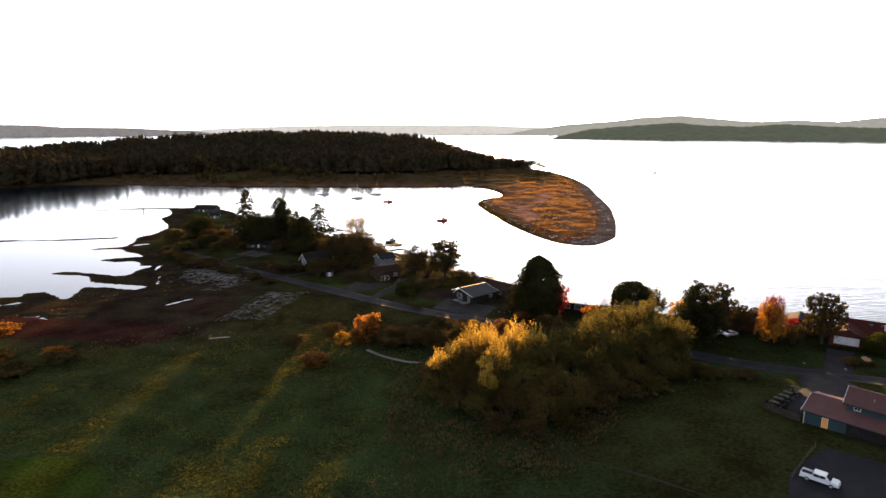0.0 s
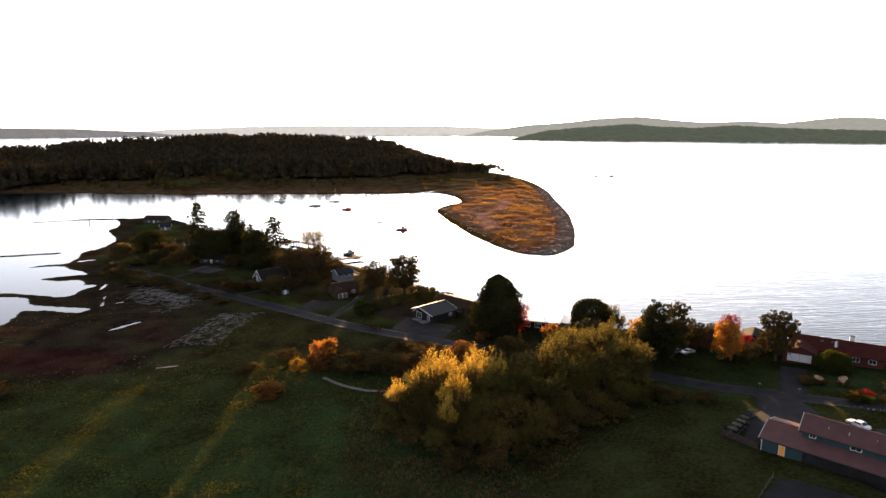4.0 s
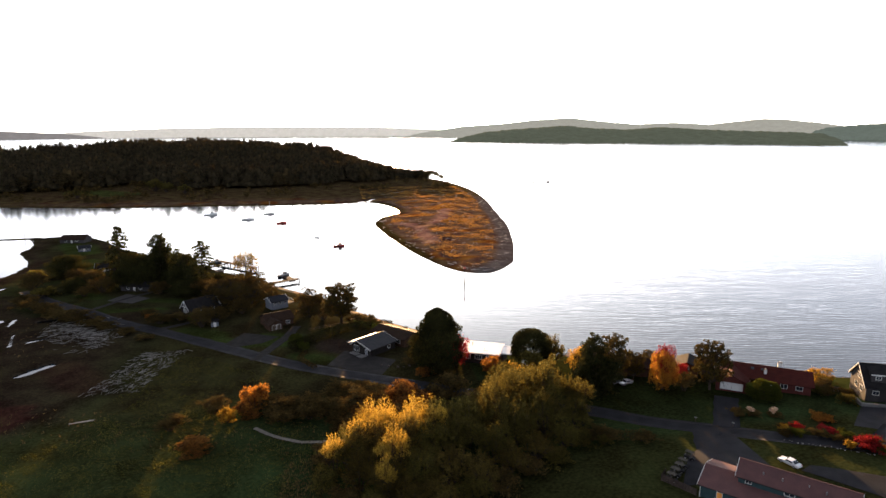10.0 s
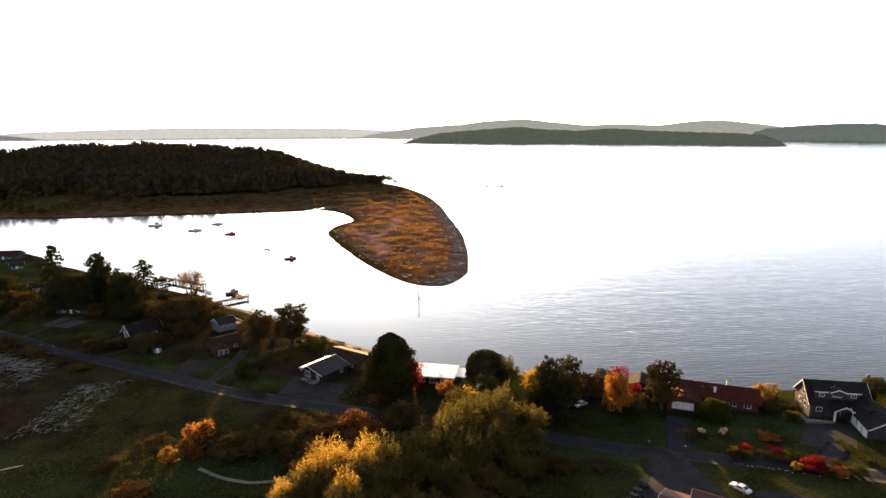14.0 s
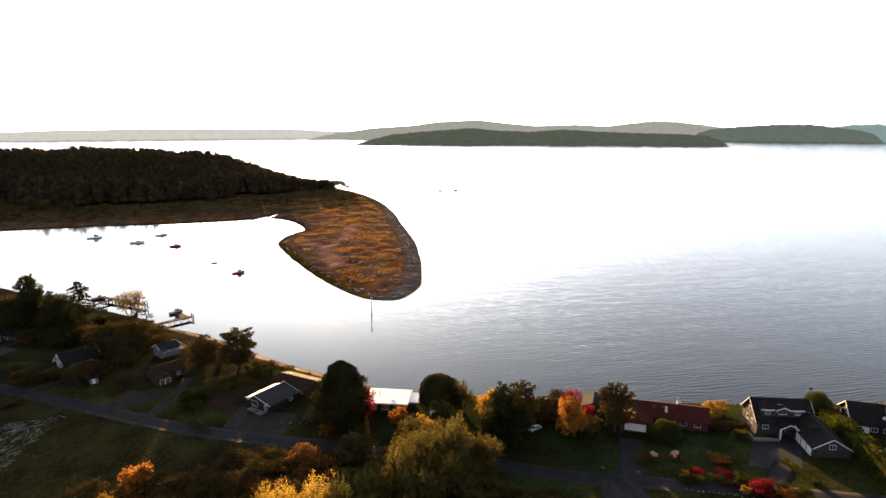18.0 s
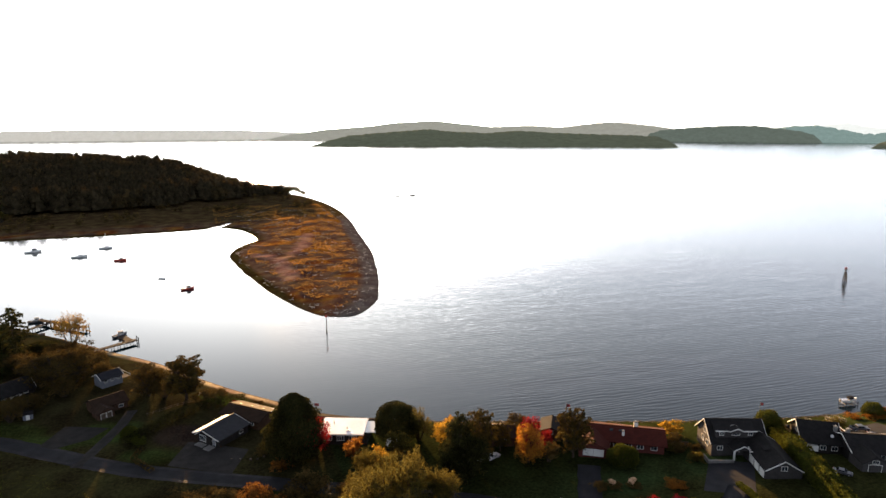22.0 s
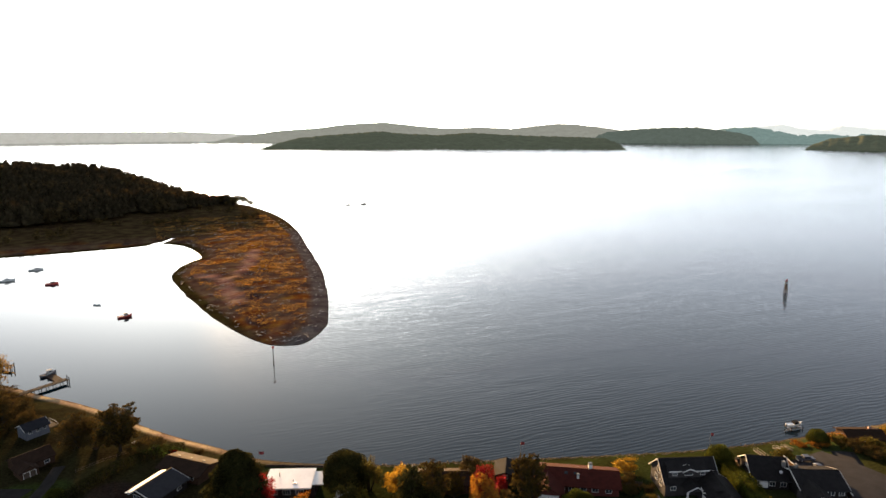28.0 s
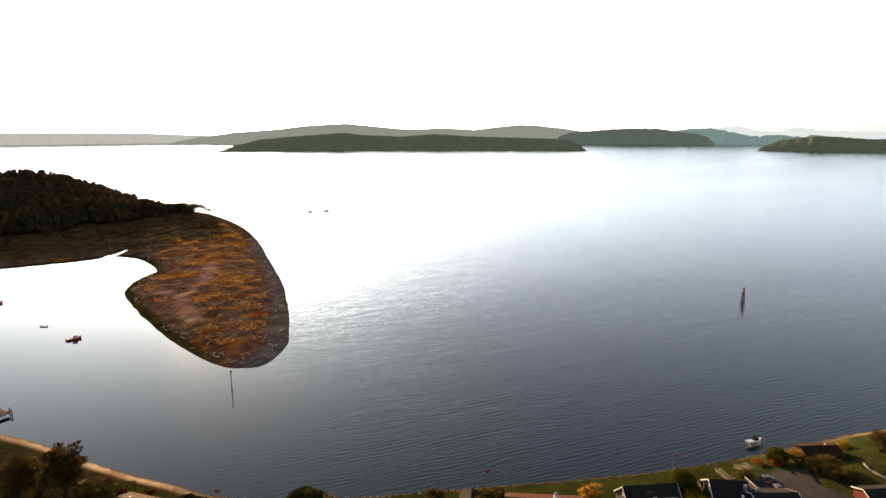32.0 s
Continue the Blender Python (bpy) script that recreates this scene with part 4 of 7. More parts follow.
def dome_meshes(seed, leaf_mat, n=15000, leaf=0.018):
    """Stems and close-clipped skin of a rounded bush one high and one across."""
    rs = np.random.RandomState(seed)
    d = rs.normal(size=(n, 3))
    d[:, 2] = np.abs(d[:, 2]) * 1.1 - 0.3
    d /= np.linalg.norm(d, axis=1, keepdims=True)
    lump = 1 + 0.07 * np.sin(5 * d[:, 0] + 2) * np.sin(6 * d[:, 1]) + 0.05 * np.sin(9 * d[:, 2] + 4 * d[:, 0])
    pts = d * (0.5, 0.5, 0.62) * (lump * rs.uniform(0.5, 1.02, n) ** 0.5)[:, None] + (0, 0, 0.36)
    pts[:, 2] = np.clip(pts[:, 2], 0.02, 1.05)
    v, f = leaf_quads(pts, leaf, rs)
    bm = bmesh.new()
    for i in range(9):
        tube(bm, (0.05 * math.cos(i), 0.05 * math.sin(i), -0.05), (0.32 * math.cos(i * 0.7), 0.32 * math.sin(i * 0.7), 0.55), 0.02, 0.006, 4)
    base = bpy.data.meshes.new("woody_base")
    bm.to_mesh(base)
    bm.free()
    base.materials.append(BARK)
    return base, mesh_from("foliage", v, f, leaf_mat)


def cone_meshes(seed, leaf_mat, n=38000, leaf=0.016):
    """Trunk and dense blunt-topped cone of an evergreen, one high and one across."""
    rs = np.random.RandomState(seed)
    k, a = rs.uniform(0, 1, n) ** 0.95, rs.uniform(0, 6.283, n)
    lump = 1 + 0.2 * np.sin(3 * a + 9 * k) * np.sin(17 * k + 2 * a) + 0.1 * np.sin(7 * a - 23 * k)
    r = 0.5 * (1 - k ** 2.4) ** 0.66 * np.clip(0.72 + 1.2 * k, 0, 1) * lump * rs.uniform(0.08, 1.06, n) ** 0.5
    v, f = leaf_quads(np.stack([r * np.cos(a), r * np.sin(a), 0.03 + 0.97 * k], -1), leaf, rs)
    bm = bmesh.new()
    tube(bm, (0, 0, -0.03), (0, 0, 0.9), 0.03, 0.006, 8)
    for i in range(40):
        z = 0.05 + 0.8 * i / 40
        tube(bm, (0, 0, z), (0.36 * (1 - z) * math.cos(i * 2.4), 0.36 * (1 - z) * math.sin(i * 2.4), z + 0.04), 0.007, 0.002, 4)
    trunk = bpy.data.meshes.new("trunk")
    bm.to_mesh(trunk)
    bm.free()
    trunk.materials.append(BARK)
    return trunk, mesh_from("crown", v, f, leaf_mat)


KINDS = {
    "cone": cone_meshes(33, LEAF_DARK),
    "s_dome": dome_meshes(31, LEAF_GREEN), "dark_dome": dome_meshes(32, LEAF_DARK, 24000, 0.017),
    "gold_a": willow_meshes(1, LEAF_GOLD, 420, 36, 0.36, lobes=9, lean=0.25), "gold_b": willow_meshes(2, LEAF_GOLD, 420, 36, 0.34, lobes=8, lean=0.25),
    "olive_a": willow_meshes(3, LEAF_OLIVE, 340, 46, 0.02, 0.012, 8, 0.3), "olive_b": willow_meshes(4, LEAF_OLIVE, 340, 46, 0.02, 0.012, 9, 0.3),
    "dark_cone": broad_meshes(5, LEAF_DARK, BARK, 26000, 0.017, 46, -0.1, 0.95, fat=0.95, sprays=26), "dark_round": broad_meshes(6, LEAF_DARK, BARK, 24000, 0.016, 30, -0.1, fat=1.05, sprays=30),
    "gold_top": willow_meshes(17, LEAF_GOLD, 300, 30, 0.5, 0.012, 7, 0.2), "dusk": willow_meshes(18, LEAF_MOSS, 320, 40, 0.02, 0.0125, 8, 0.3), "lacy": willow_meshes(19, LEAF_BROWN, 200, 26, 0.2, 0.02, 6, 0.4),
    "pine": broad_meshes(7, LEAF_PINE, BARK, 20000, 0.014, 70, 0.1, 0.15, 0.1, 0.5, 0.5, 11), "pine_wide": broad_meshes(8, LEAF_BROWN, BARK, 12000, 0.016, 30, 0.0, 0.1, 0.3, 0.5, 0.85),
    "maple_red": broad_meshes(9, LEAF_RED, BARK, 14000, 0.014, 24, 0.05, fat=0.8, sprays=40), "maple_orange": broad_meshes(10, LEAF_AMBER, BARK, 16000, 0.014, 26, 0.0, fat=0.8, sprays=40),
    "brown": willow_meshes(12, LEAF_BROWN, 300, 34, 0.0, 0.015, 8, 0.2), "yellow": broad_meshes(13, LEAF_YELLOW, BARK, 8000, 0.02, 13, 0.0),
    "thin": willow_meshes(14, LEAF_THIN, 260, 26, 0.28, 0.012, 7, 0.5), "fir_a": fir_meshes(15, LEAF_DARK, 15, 7), "fir_b": fir_meshes(16, LEAF_DARK, 14, 7),
    "s_rust": shrub_meshes(21, LEAF_RUST), "s_orange": shrub_meshes(22, LEAF_ORANGE), "s_yellow": shrub_meshes(23, LEAF_YELLOW), "s_brown": shrub_meshes(24, LEAF_BROWN),
    "s_red": shrub_meshes(25, LEAF_RED), "s_cream": shrub_meshes(26, LEAF_CREAM), "s_green": shrub_meshes(27, LEAF_GREEN, 9000, 0.022), "s_olive": shrub_meshes(28, LEAF_OLIVE),
}


def plant(kind, x, y, h, w, label, turn=None, sink=0.0, group=""):
    """One tree or bush of that kind, h high and w across, standing on the ground."""
    bush = kind.startswith("s_")
    rz = (x * 37 + y * 17) % 360 if turn is None else turn
    ob = thing("bush" if bush else "tree", pose(x, y, at(x, y) - sink, 0, 0, rz) @ Matrix.Diagonal((w, w, h, 1)), label, "bush" if bush else "tree", group)
    stem, crown = KINDS[kind]
    part("woody_base" if bush else "trunk", stem, None, ob)
    part("foliage" if bush else "crown", crown, None, ob)
    return ob


WILLOW = "golden-leaved willow with sunlit top in rough grass"
for k, x, y, h, w in (("gold_a", 7.5, 152, 16.5, 9.5), ("gold_top", 12, 154, 15.5, 9), ("gold_b", 19.2, 151.3, 17, 10.5), ("gold_top", 24, 152.5, 15.5, 9), ("gold_top", 12.4, 138, 17, 8.5), ("gold_top", -1, 146, 11.5, 6.5), ("gold_top", 10.5, 132, 13, 5)):
    plant(k, x, y, h, w, WILLOW, group="willow grove")
for k, x, y, h, w in (("olive_a", 33, 153, 14, 13), ("olive_b", 41, 158, 15.5, 13), ("olive_a", 49, 162, 17.5, 14), ("olive_b", 57, 164, 18, 13), ("olive_b", 29, 146, 13, 12), ("olive_a", 44, 149, 14, 13), ("olive_b", 65, 161, 13, 10),
                      ("olive_b", 37, 143, 11, 11), ("olive_a", 54, 153, 14, 13), ("olive_a", 62, 154, 10, 10), ("olive_b", 47, 172, 12, 11), ("olive_a", 51, 186, 9, 9), ("olive_a", 56, 179, 10, 10)):
    plant(k, x, y, h, w, "dense olive-green willow turning yellow", group="willow grove")
for i, (x, y, h, w) in enumerate(((3, 147, 12.5, 11), (9, 146, 13.5, 11), (15, 145, 14, 12), (22, 145, 13, 12), (5, 139, 10, 10), (11, 134, 10, 10), (18, 136, 11, 12), (25, 136, 10, 12), (15, 129, 8, 10), (8, 129, 7, 8), (21, 128, 7.5, 10),
                                 (32, 134, 8.5, 11), (29, 129, 6.5, 9), (40, 138, 7.5, 10), (48, 142, 7, 10), (56, 146, 6.5, 9))):
    plant("dusk" if i % 3 else "olive_a", x, y, h, w, "dark tangled brown-green tree in the shaded grove", group="willow grove")
for i, (x, y, h, w) in enumerate(((-3, 150, 7, 9), (6, 159, 7, 9), (-3, 141, 6, 8), (2, 133, 6, 8), (19, 122, 4.5, 9), (27, 124, 4, 8), (36, 131, 5, 9), (24, 160, 8, 12), (34, 164, 8, 12), (16, 161, 8, 12), (44, 136, 4, 8), (52, 139, 4, 8),
                                 (64, 148, 4, 8), (12, 123, 4, 8), (28, 168, 7, 12), (40, 168, 7, 12))):
    plant(("s_brown", "s_brown", "s_olive")[i % 3], x, y, h, w, "dark tangled brown-green thicket under the willows", group="willow grove")
plant("cone", 33, 204.5, 21.5, 18, "large dark evergreen beside the white-roofed house")
plant("maple_red", 39.5, 204.5, 13, 10, "crimson-leaved maple against a dark evergreen")
plant("dark_dome", 66, 205, 12.5, 14.5, "broad round dark evergreen by the shore")
plant("olive_a", 72, 200, 12, 9, "olive-gold tree beside the round evergreen")
plant("yellow", 80, 194, 9, 9, "small yellow-leaved tree by the shore")
plant("dark_cone", 76.5, 176, 20, 15, "tall dark evergreen beside the road")
plant("pine", 83.5, 178, 19, 11, "dark pine with open crown beside the road")
plant("pine", 92.5, 182, 10, 7.5, "small dark pine beside parked cars")
plant("maple_red", 98, 174, 14.6, 7, "red-topped maple on the lawn")
plant("maple_orange", 96.8, 171.8, 13.8, 7.6, "glowing orange maple on the lawn")
plant("pine", 110.5, 169, 17, 12.5, "open-crowned pine beside the red house", turn=40)
plant("maple_red", 106.5, 178, 6, 4, "small red maple behind the pine")
plant("fir_a", -114.5, 352, 34, 22, "tall ragged fir among peninsula houses")
plant("fir_b", -110, 350, 21, 20, "dark fir among peninsula houses")
plant("dark_cone", -94, 349, 31.5, 20, "tall broad dark fir among peninsula houses")
plant("dark_round", -103, 344, 19.5, 17, "broad dark tree between the firs")
plant("fir_b", -83, 341, 22, 18, "dark fir near the jetty")
plant("fir_a", -69.5, 335, 27, 20, "tall dark fir near the jetty")
plant("dark_cone", -78, 336, 21, 17, "dense dark evergreen near the jetty")
plant("thin", -49.5, 344, 20, 18, "half-bare rust-tinted tree above the jetty")
plant("pine_wide", -49.5, 300, 15.5, 20, "wide brown pine leaning over the houses")
plant("pine_wide", -41, 301, 15.5, 15, "wide brown pine leaning over the houses")
plant("pine_wide", -12.5, 274, 13.5, 13, "brown pine near the beach lawn")
plant("brown", -6.8, 270, 9, 11, "brown-leaved tree beside the beach lawn")
plant("pine", 1.0, 265, 19.5, 18, "large dark pine with bare lower trunk on the beach lawn")
for k, x, y, h, w in (("brown", -64, 319, 10, 17), ("dark_round", -74, 322, 9, 14), ("brown", -57, 270.5, 9.5, 12), ("brown", -52.5, 276, 8, 12), ("pine_wide", -55, 309, 10, 14), ("brown", -31, 297, 9, 10), ("pine_wide", -44, 318, 13, 16),
                      ("brown", -53, 326, 10.5, 12), ("brown", -13, 284, 8, 9), ("dark_round", -89, 366, 14, 16), ("brown", -112, 375, 14, 15), ("dark_round", -82, 352, 14, 14), ("dark_round", -128, 396, 9, 13),
                      ("brown", -120, 340, 9, 14), ("brown", -90, 330, 7, 12), ("brown", -36, 312, 9, 12), ("brown", -43, 286, 7, 10), ("dark_round", -62, 346, 5.5, 12), ("brown", -102, 362, 15, 15), ("brown", 12, 262, 5, 8),
                      ("dark_round", -152, 378, 13, 18), ("brown", -156, 347, 11, 14), ("dark_round", -135, 344, 7.5, 11), ("brown", -142, 366, 8, 13), ("brown", -130, 358, 9, 12)):
    plant(k, x, y, h, w, "dark brown-green tree crowding the peninsula gardens", group="peninsula trees")
for x, y, h, w in ((148, 960, 18, 15), (140, 972, 19, 15), (128, 986, 19, 15), (155, 948, 12, 12), (119, 978, 17, 14), (133, 962, 15, 14), (108, 980, 17, 14)):
    plant("lacy" if x > 130 else "brown", x, y, h, w, "thin windswept tree at the root of the spit", group="trees at the spit")
for x, y, h, w in ((-232, 838, 17, 26), (-216, 828, 13, 20), (-300, 776, 10, 16), (-288, 770, 8, 14), (-310, 783, 8, 14), (-190, 810, 12, 18)):
    plant("olive_b", x, y, h, w, "broad pale-green tree beside a far clearing", group="trees at the clearing")
for i, (x, y, h, w) in enumerate(((110, 136.5, 1.6, 4), (113, 136, 1.8, 4), (117.5, 134.5, 2.2, 5), (119.5, 131.5, 1.8, 4), (123, 132.5, 2, 5), (121.5, 129, 1.6, 4), (126.5, 127.5, 2.2, 4.5), (125, 123, 1.8, 4), (129, 124.5, 2.4, 4), (112.5, 140, 1.4, 4), (131, 121, 2.4, 5))):
    plant("s_green" if i % 3 == 1 else "s_brown", x, y, h, w, "dark leafy shrub in a garden border by the road", group="garden border shrubs")
plant("s_brown", -126, 332, 6, 10, "olive round bush by the road")
plant("s_olive", -166, 374, 6, 11, "orange-lit bush near the point")
plant("s_olive", -146, 338, 5, 15, "wide olive bush by the road")
plant("s_orange", -92, 352, 6, 9, "orange bush below the firs")
for k, x, y, h, w, lab in (("s_orange", -24.5, 186, 10.5, 9, "orange-leaved bush in the marsh grass"), ("s_yellow", -31, 180, 4.6, 6, "pale yellow bush in the grass"), ("s_rust", -37, 166, 2.8, 11.5, "low orange thicket in the grass"),
                           ("s_brown", -35, 186, 5, 9, "dark brown bush in the grass"), ("s_brown", -14, 180, 4.6, 15, "dark brown thicket beside the road"), ("s_brown", -3, 178, 4.8, 11, "brown thicket beside the road"),
                           ("s_brown", 8, 182, 5.5, 11, "brown thicket beside the road"), ("s_rust", 19, 186, 5.6, 11, "rust-coloured thicket beside the road"), ("s_brown", 33, 181, 7, 14, "brown thicket under the trees"),
                           ("s_rust", 22, 180, 5, 12, "rust-coloured thicket beside the road"), ("s_orange", 49.5, 198, 6.5, 7, "bright orange bush before the white-roofed house"), ("s_brown", 44, 176, 5, 10, "brown thicket under the trees"),
                           ("s_olive", 62, 192, 9, 10, "olive bush beside the white-roofed house"), ("s_yellow", 57, 188, 7, 9, "yellow-green bush beside the drive"), ("s_brown", -46, 178, 4.5, 9, "brown bush in the marsh grass"),
                           ("s_rust", 8, 171, 4.5, 11, "rust-brown thicket near the willows"), ("s_brown", -8, 177, 4.5, 9, "brown bush near the boardwalk"),
                           ("s_olive", 60, 146, 4.5, 8, "olive hedge bush beside the road"), ("s_brown", 68, 147, 2.6, 7, "brown hedge bush beside the road"), ("s_olive", 66, 144.5, 2.6, 4.5, "olive-yellow bush beside the lawn"), ("s_brown", 76, 143.5, 2.4, 7, "brown hedge bush beside the road"),
                           ("s_brown", -112, 170, 3.4, 12, "dark brown scrub at the marsh edge"), ("s_brown", -120, 160, 3.4, 13, "dark brown scrub at the marsh edge"), ("s_orange", -118, 176, 3, 9, "orange scrub at the marsh edge"), ("s_rust", -135, 172, 4, 12, "rust-coloured scrub at the marsh edge"),
                           ("s_orange", -148, 196, 3.4, 14, "orange-lit reeds and scrub at the marsh edge"), ("s_rust", -154, 184, 4, 16, "rust-coloured scrub at the marsh edge"),
                           ("s_brown", 110.8, 149.8, 1.6, 5, "dark low bush before the plumed grass"), ("s_brown", 115.8, 147.6, 1.5, 4.6, "dark low bush before the plumed grass"), ("s_cream", 110.8, 150.6, 2.4, 2.5, "pale cream-plumed grass clump in a garden"), ("s_cream", 116, 148.6, 2.8, 2.5, "pale cream-plumed grass clump in a garden"), ("s_red", 115, 138.6, 2.6, 4.2, "bright red garden bush"),
                           ("s_yellow", 111.5, 139, 2, 3.4, "small yellow garden bush"), ("s_orange", 126, 142.4, 2.3, 6, "low orange garden bush"), ("s_red", 121, 135.4, 2.4, 5.4, "dark red garden bush"), ("s_red", 123.4, 125.6, 4, 7.5, "bright red garden bush"),
                           # the dark bush beside the pine is added to block a sunbeam
                           ("s_yellow", 119.5, 127, 2.2, 3, "small yellow garden bush"), ("s_orange", 127, 121.6, 2.8, 5, "orange garden bush by a drive"), ("s_yellow", 149.4, 170.6, 5, 9, "golden bush glowing on the shore lawn"), ("s_brown", 114.6, 170, 5, 6, "dark bush added beside the pine to block a low sunbeam"), ("s_dome", 121.5, 159.6, 5.8, 9.5, "large clipped round green bush before the red house"),
                           ("s_brown", 107, 150.5, 2.2, 5, "low dark garden bush by the drive"), ("s_olive", 142, 152, 3.2, 6, "olive bush beside the gabled house"), ("s_brown", 146, 157, 3, 5, "dark bush beside the gabled house"),
                           ("s_dome", 225.5, 155.4, 5.8, 7.5, "round green bush at the bluff edge"), ("s_orange", 219, 158, 2.6, 6, "low orange-lit bush at the bluff edge"), ("s_orange", 223, 154, 2.8, 7, "low orange-lit bush at the bluff edge"), ("s_orange", 233, 154, 4, 6, "orange-lit bush beside a dark roof"),
                           ("s_olive", 229, 149, 4.5, 8, "olive bush beside the car park"), ("s_brown", 227, 143, 4.5, 8, "dark bush beside the car park"), ("s_olive", 233, 141, 5, 8, "olive bush beside the car park"), ("s_brown", 226, 137, 4, 8, "dark bush beside the car park"), ("s_olive", 229, 133, 4.5, 7, "olive bush beside the car park"),
                           ("s_olive", 203, 153, 3.5, 7, "olive bush beside the stairs"), ("s_orange", 226, 113, 5, 7, "orange-pink bush beside a low house"), ("s_orange", 250, 152, 2, 7, "low orange shrubs at the bluff edge"), ("s_yellow", 257, 149, 2, 8, "low yellow shrubs at the bluff edge"), ("s_brown", 247, 155, 2, 6, "low brown shrubs at the bluff edge"),
                           # bushes by the beach lawn and between shore houses are added to block sunbeams
                           ("s_brown", 7, 258, 5.5, 9, "dark bush added beside the beach lawn to block low sunbeams"), ("s_brown", 144.5, 164, 3.6, 6, "dark bush beside the board fence"), ("s_brown", 141.5, 158.5, 3, 5, "dark bush beside the board fence"), ("s_brown", 117, 184, 6.5, 9, "dark bush added between the shore houses to block low sunbeams"), ("s_brown", 102.6, 170, 6.5, 7.5, "dark bush between maple and pine"), ("s_brown", 101, 188, 6, 9, "dark bush added between the shore houses to block low sunbeams"), ("s_brown", 105, 194, 6, 8, "dark bush added between the shore houses to block low sunbeams"), ("s_brown", 86, 190, 7, 9, "dark bush added between the shore houses to block low sunbeams"), ("s_olive", 140, 160, 2.5, 4, "olive bush beside the board fence"),
                           ("s_brown", -75, 283, 3, 6, "brown bush before the cottage"), ("s_dome", -60, 278, 5, 8, "dark clipped bush before the cottage"), ("s_orange", -82, 288, 2.6, 6, "low orange bush in the cottage garden"), ("s_dome", -16, 238, 5, 6, "dark clipped bush at a garden corner"),
                           ("s_green", -13, 233, 3.5, 5, "dark clipped bush at a garden corner"), ("s_brown", 24, 210, 3, 6, "brown bush beside the forecourt"), ("s_rust", 28, 200, 4, 8, "rust-coloured bush under the evergreen"), ("s_brown", -30, 300, 4, 8, "brown bush behind the houses"),
                           ("s_brown", -14, 282, 4.5, 9, "brown bush above the beach"), ("s_brown", 26, 250, 3, 4, "dark bush above the beach"), ("s_red", 18, 256, 1.6, 3, "small red bush above the beach")):
    plant(k, x, y, h, w, lab)

for i, (x, y, h, w) in enumerate(((-140, 312, 5, 15), (-131, 304, 4.5, 14), (-122, 296, 5.5, 15), (-113, 290, 5, 14), (-104, 282, 4, 12), (-148, 322, 4.5, 13), (-96, 276, 3, 10), (-86, 268, 2.4, 9), (-76, 259, 2.2, 8),
                                 (-75.7, 279, 4.5, 12), (-68, 281, 4, 9), (-84, 292, 3, 8))):
    plant("s_brown", x, y, h, w, "dark reddish-brown brush along the shore road", group="shore road brush")
rs = np.random.RandomState(64)
for i in range(90):
    x, y = rs.uniform(-26, 56), rs.uniform(156, 190)
    if x < 6 and y < np.interp(x, (-23, -15, -8, 2), (174, 167, 163, 162)) + 7:
        continue
    if abs(y - (193 - 0.62 * (x - 25))) < 7 or y > 189 - 0.6 * (x - 25) - 6:
        continue
    plant("s_brown" if i % 7 else "s_rust", x, y, rs.uniform(2.0, 4.6), rs.uniform(7, 13), "dark brown brush between road and willows", group="roadside brush")


def hedge(name, line, width, tall, mat, label, n=5200):
    """A clipped hedge along a line: a woody core of stems and a close skin of leaves."""
    rs, p = np.random.RandomState(61), np.array(line, float)
    seg = np.hypot(*np.diff(p, axis=0).T)
    which = rs.choice(len(seg), n, p=seg / seg.sum())
    t = rs.uniform(0, 1, n)
    c = p[which] + (p[which + 1] - p[which]) * t[:, None]
    d = (p[which + 1] - p[which]) / seg[which][:, None]
    nor = np.stack([-d[:, 1], d[:, 0]], -1)
    ang = rs.uniform(0, math.pi, n)
    wob = 1 + 0.1 * waves(c[:, 0], c[:, 1], 6, 62)
    off, up = np.cos(ang) * width / 2 * wob * rs.uniform(0.8, 1.05, n), np.clip(np.sin(ang) ** 0.6, 0.03, 1) * tall * wob * rs.uniform(0.85, 1.03, n)
    side = rs.uniform(0, 1, n) < 0.5
    up = np.where(side, rs.uniform(0.05, 0.95, n) * tall * wob, up)
    off = np.where(side, np.sign(off) * width / 2 * wob * rs.uniform(0.85, 1.05, n), off)
    x, y = c[:, 0] + nor[:, 0] * off, c[:, 1] + nor[:, 1] * off
    v, f = leaf_quads(np.stack([x, y, lie(c[:, 0], c[:, 1]) + up], -1), 0.21, rs)
    ob = tagged(new(name), label, "hedge")
    part("foliage", mesh_from("foliage", v, f, mat), None, ob)
    bm = bmesh.new()
    for i in range(0, n, 60):
        z = at(*c[i])
        tube(bm, (c[i, 0], c[i, 1], z - 0.1), (c[i, 0] + rs.uniform(-0.5, 0.5), c[i, 1] + rs.uniform(-0.5, 0.5), z + tall * 0.85), 0.09, 0.03, 5)
    tagged(part("woody_base", bm, BARK, ob), kind="stuff")
    return ob


hedge("hedge", [(176, 155), (172.5, 148), (168, 140), (162, 130), (155, 118), (148, 107)], 5, 6, LEAF_GREEN, "tall green hedge between the gabled and dark houses", 34000)
plant("brown", 261, 138, 9, 9, "rust-tinted tree at the bluff edge")
plant("s_dome", 176.5, 157, 9, 9, "tall green bush at the hedge's end")
hedge("hedge", [(-18, 233), (-9, 242), (0, 250), (10, 254), (22, 257)], 2.8, 3.4, LEAF_DARK, "dark clipped hedge beside the beach lawn", 8000)
hedge("hedge", [(-8, 214), (-14, 224), (-12, 230)], 1.6, 1.2, LEAF_BROWN, "low brown hedge round a gravel yard", 900)
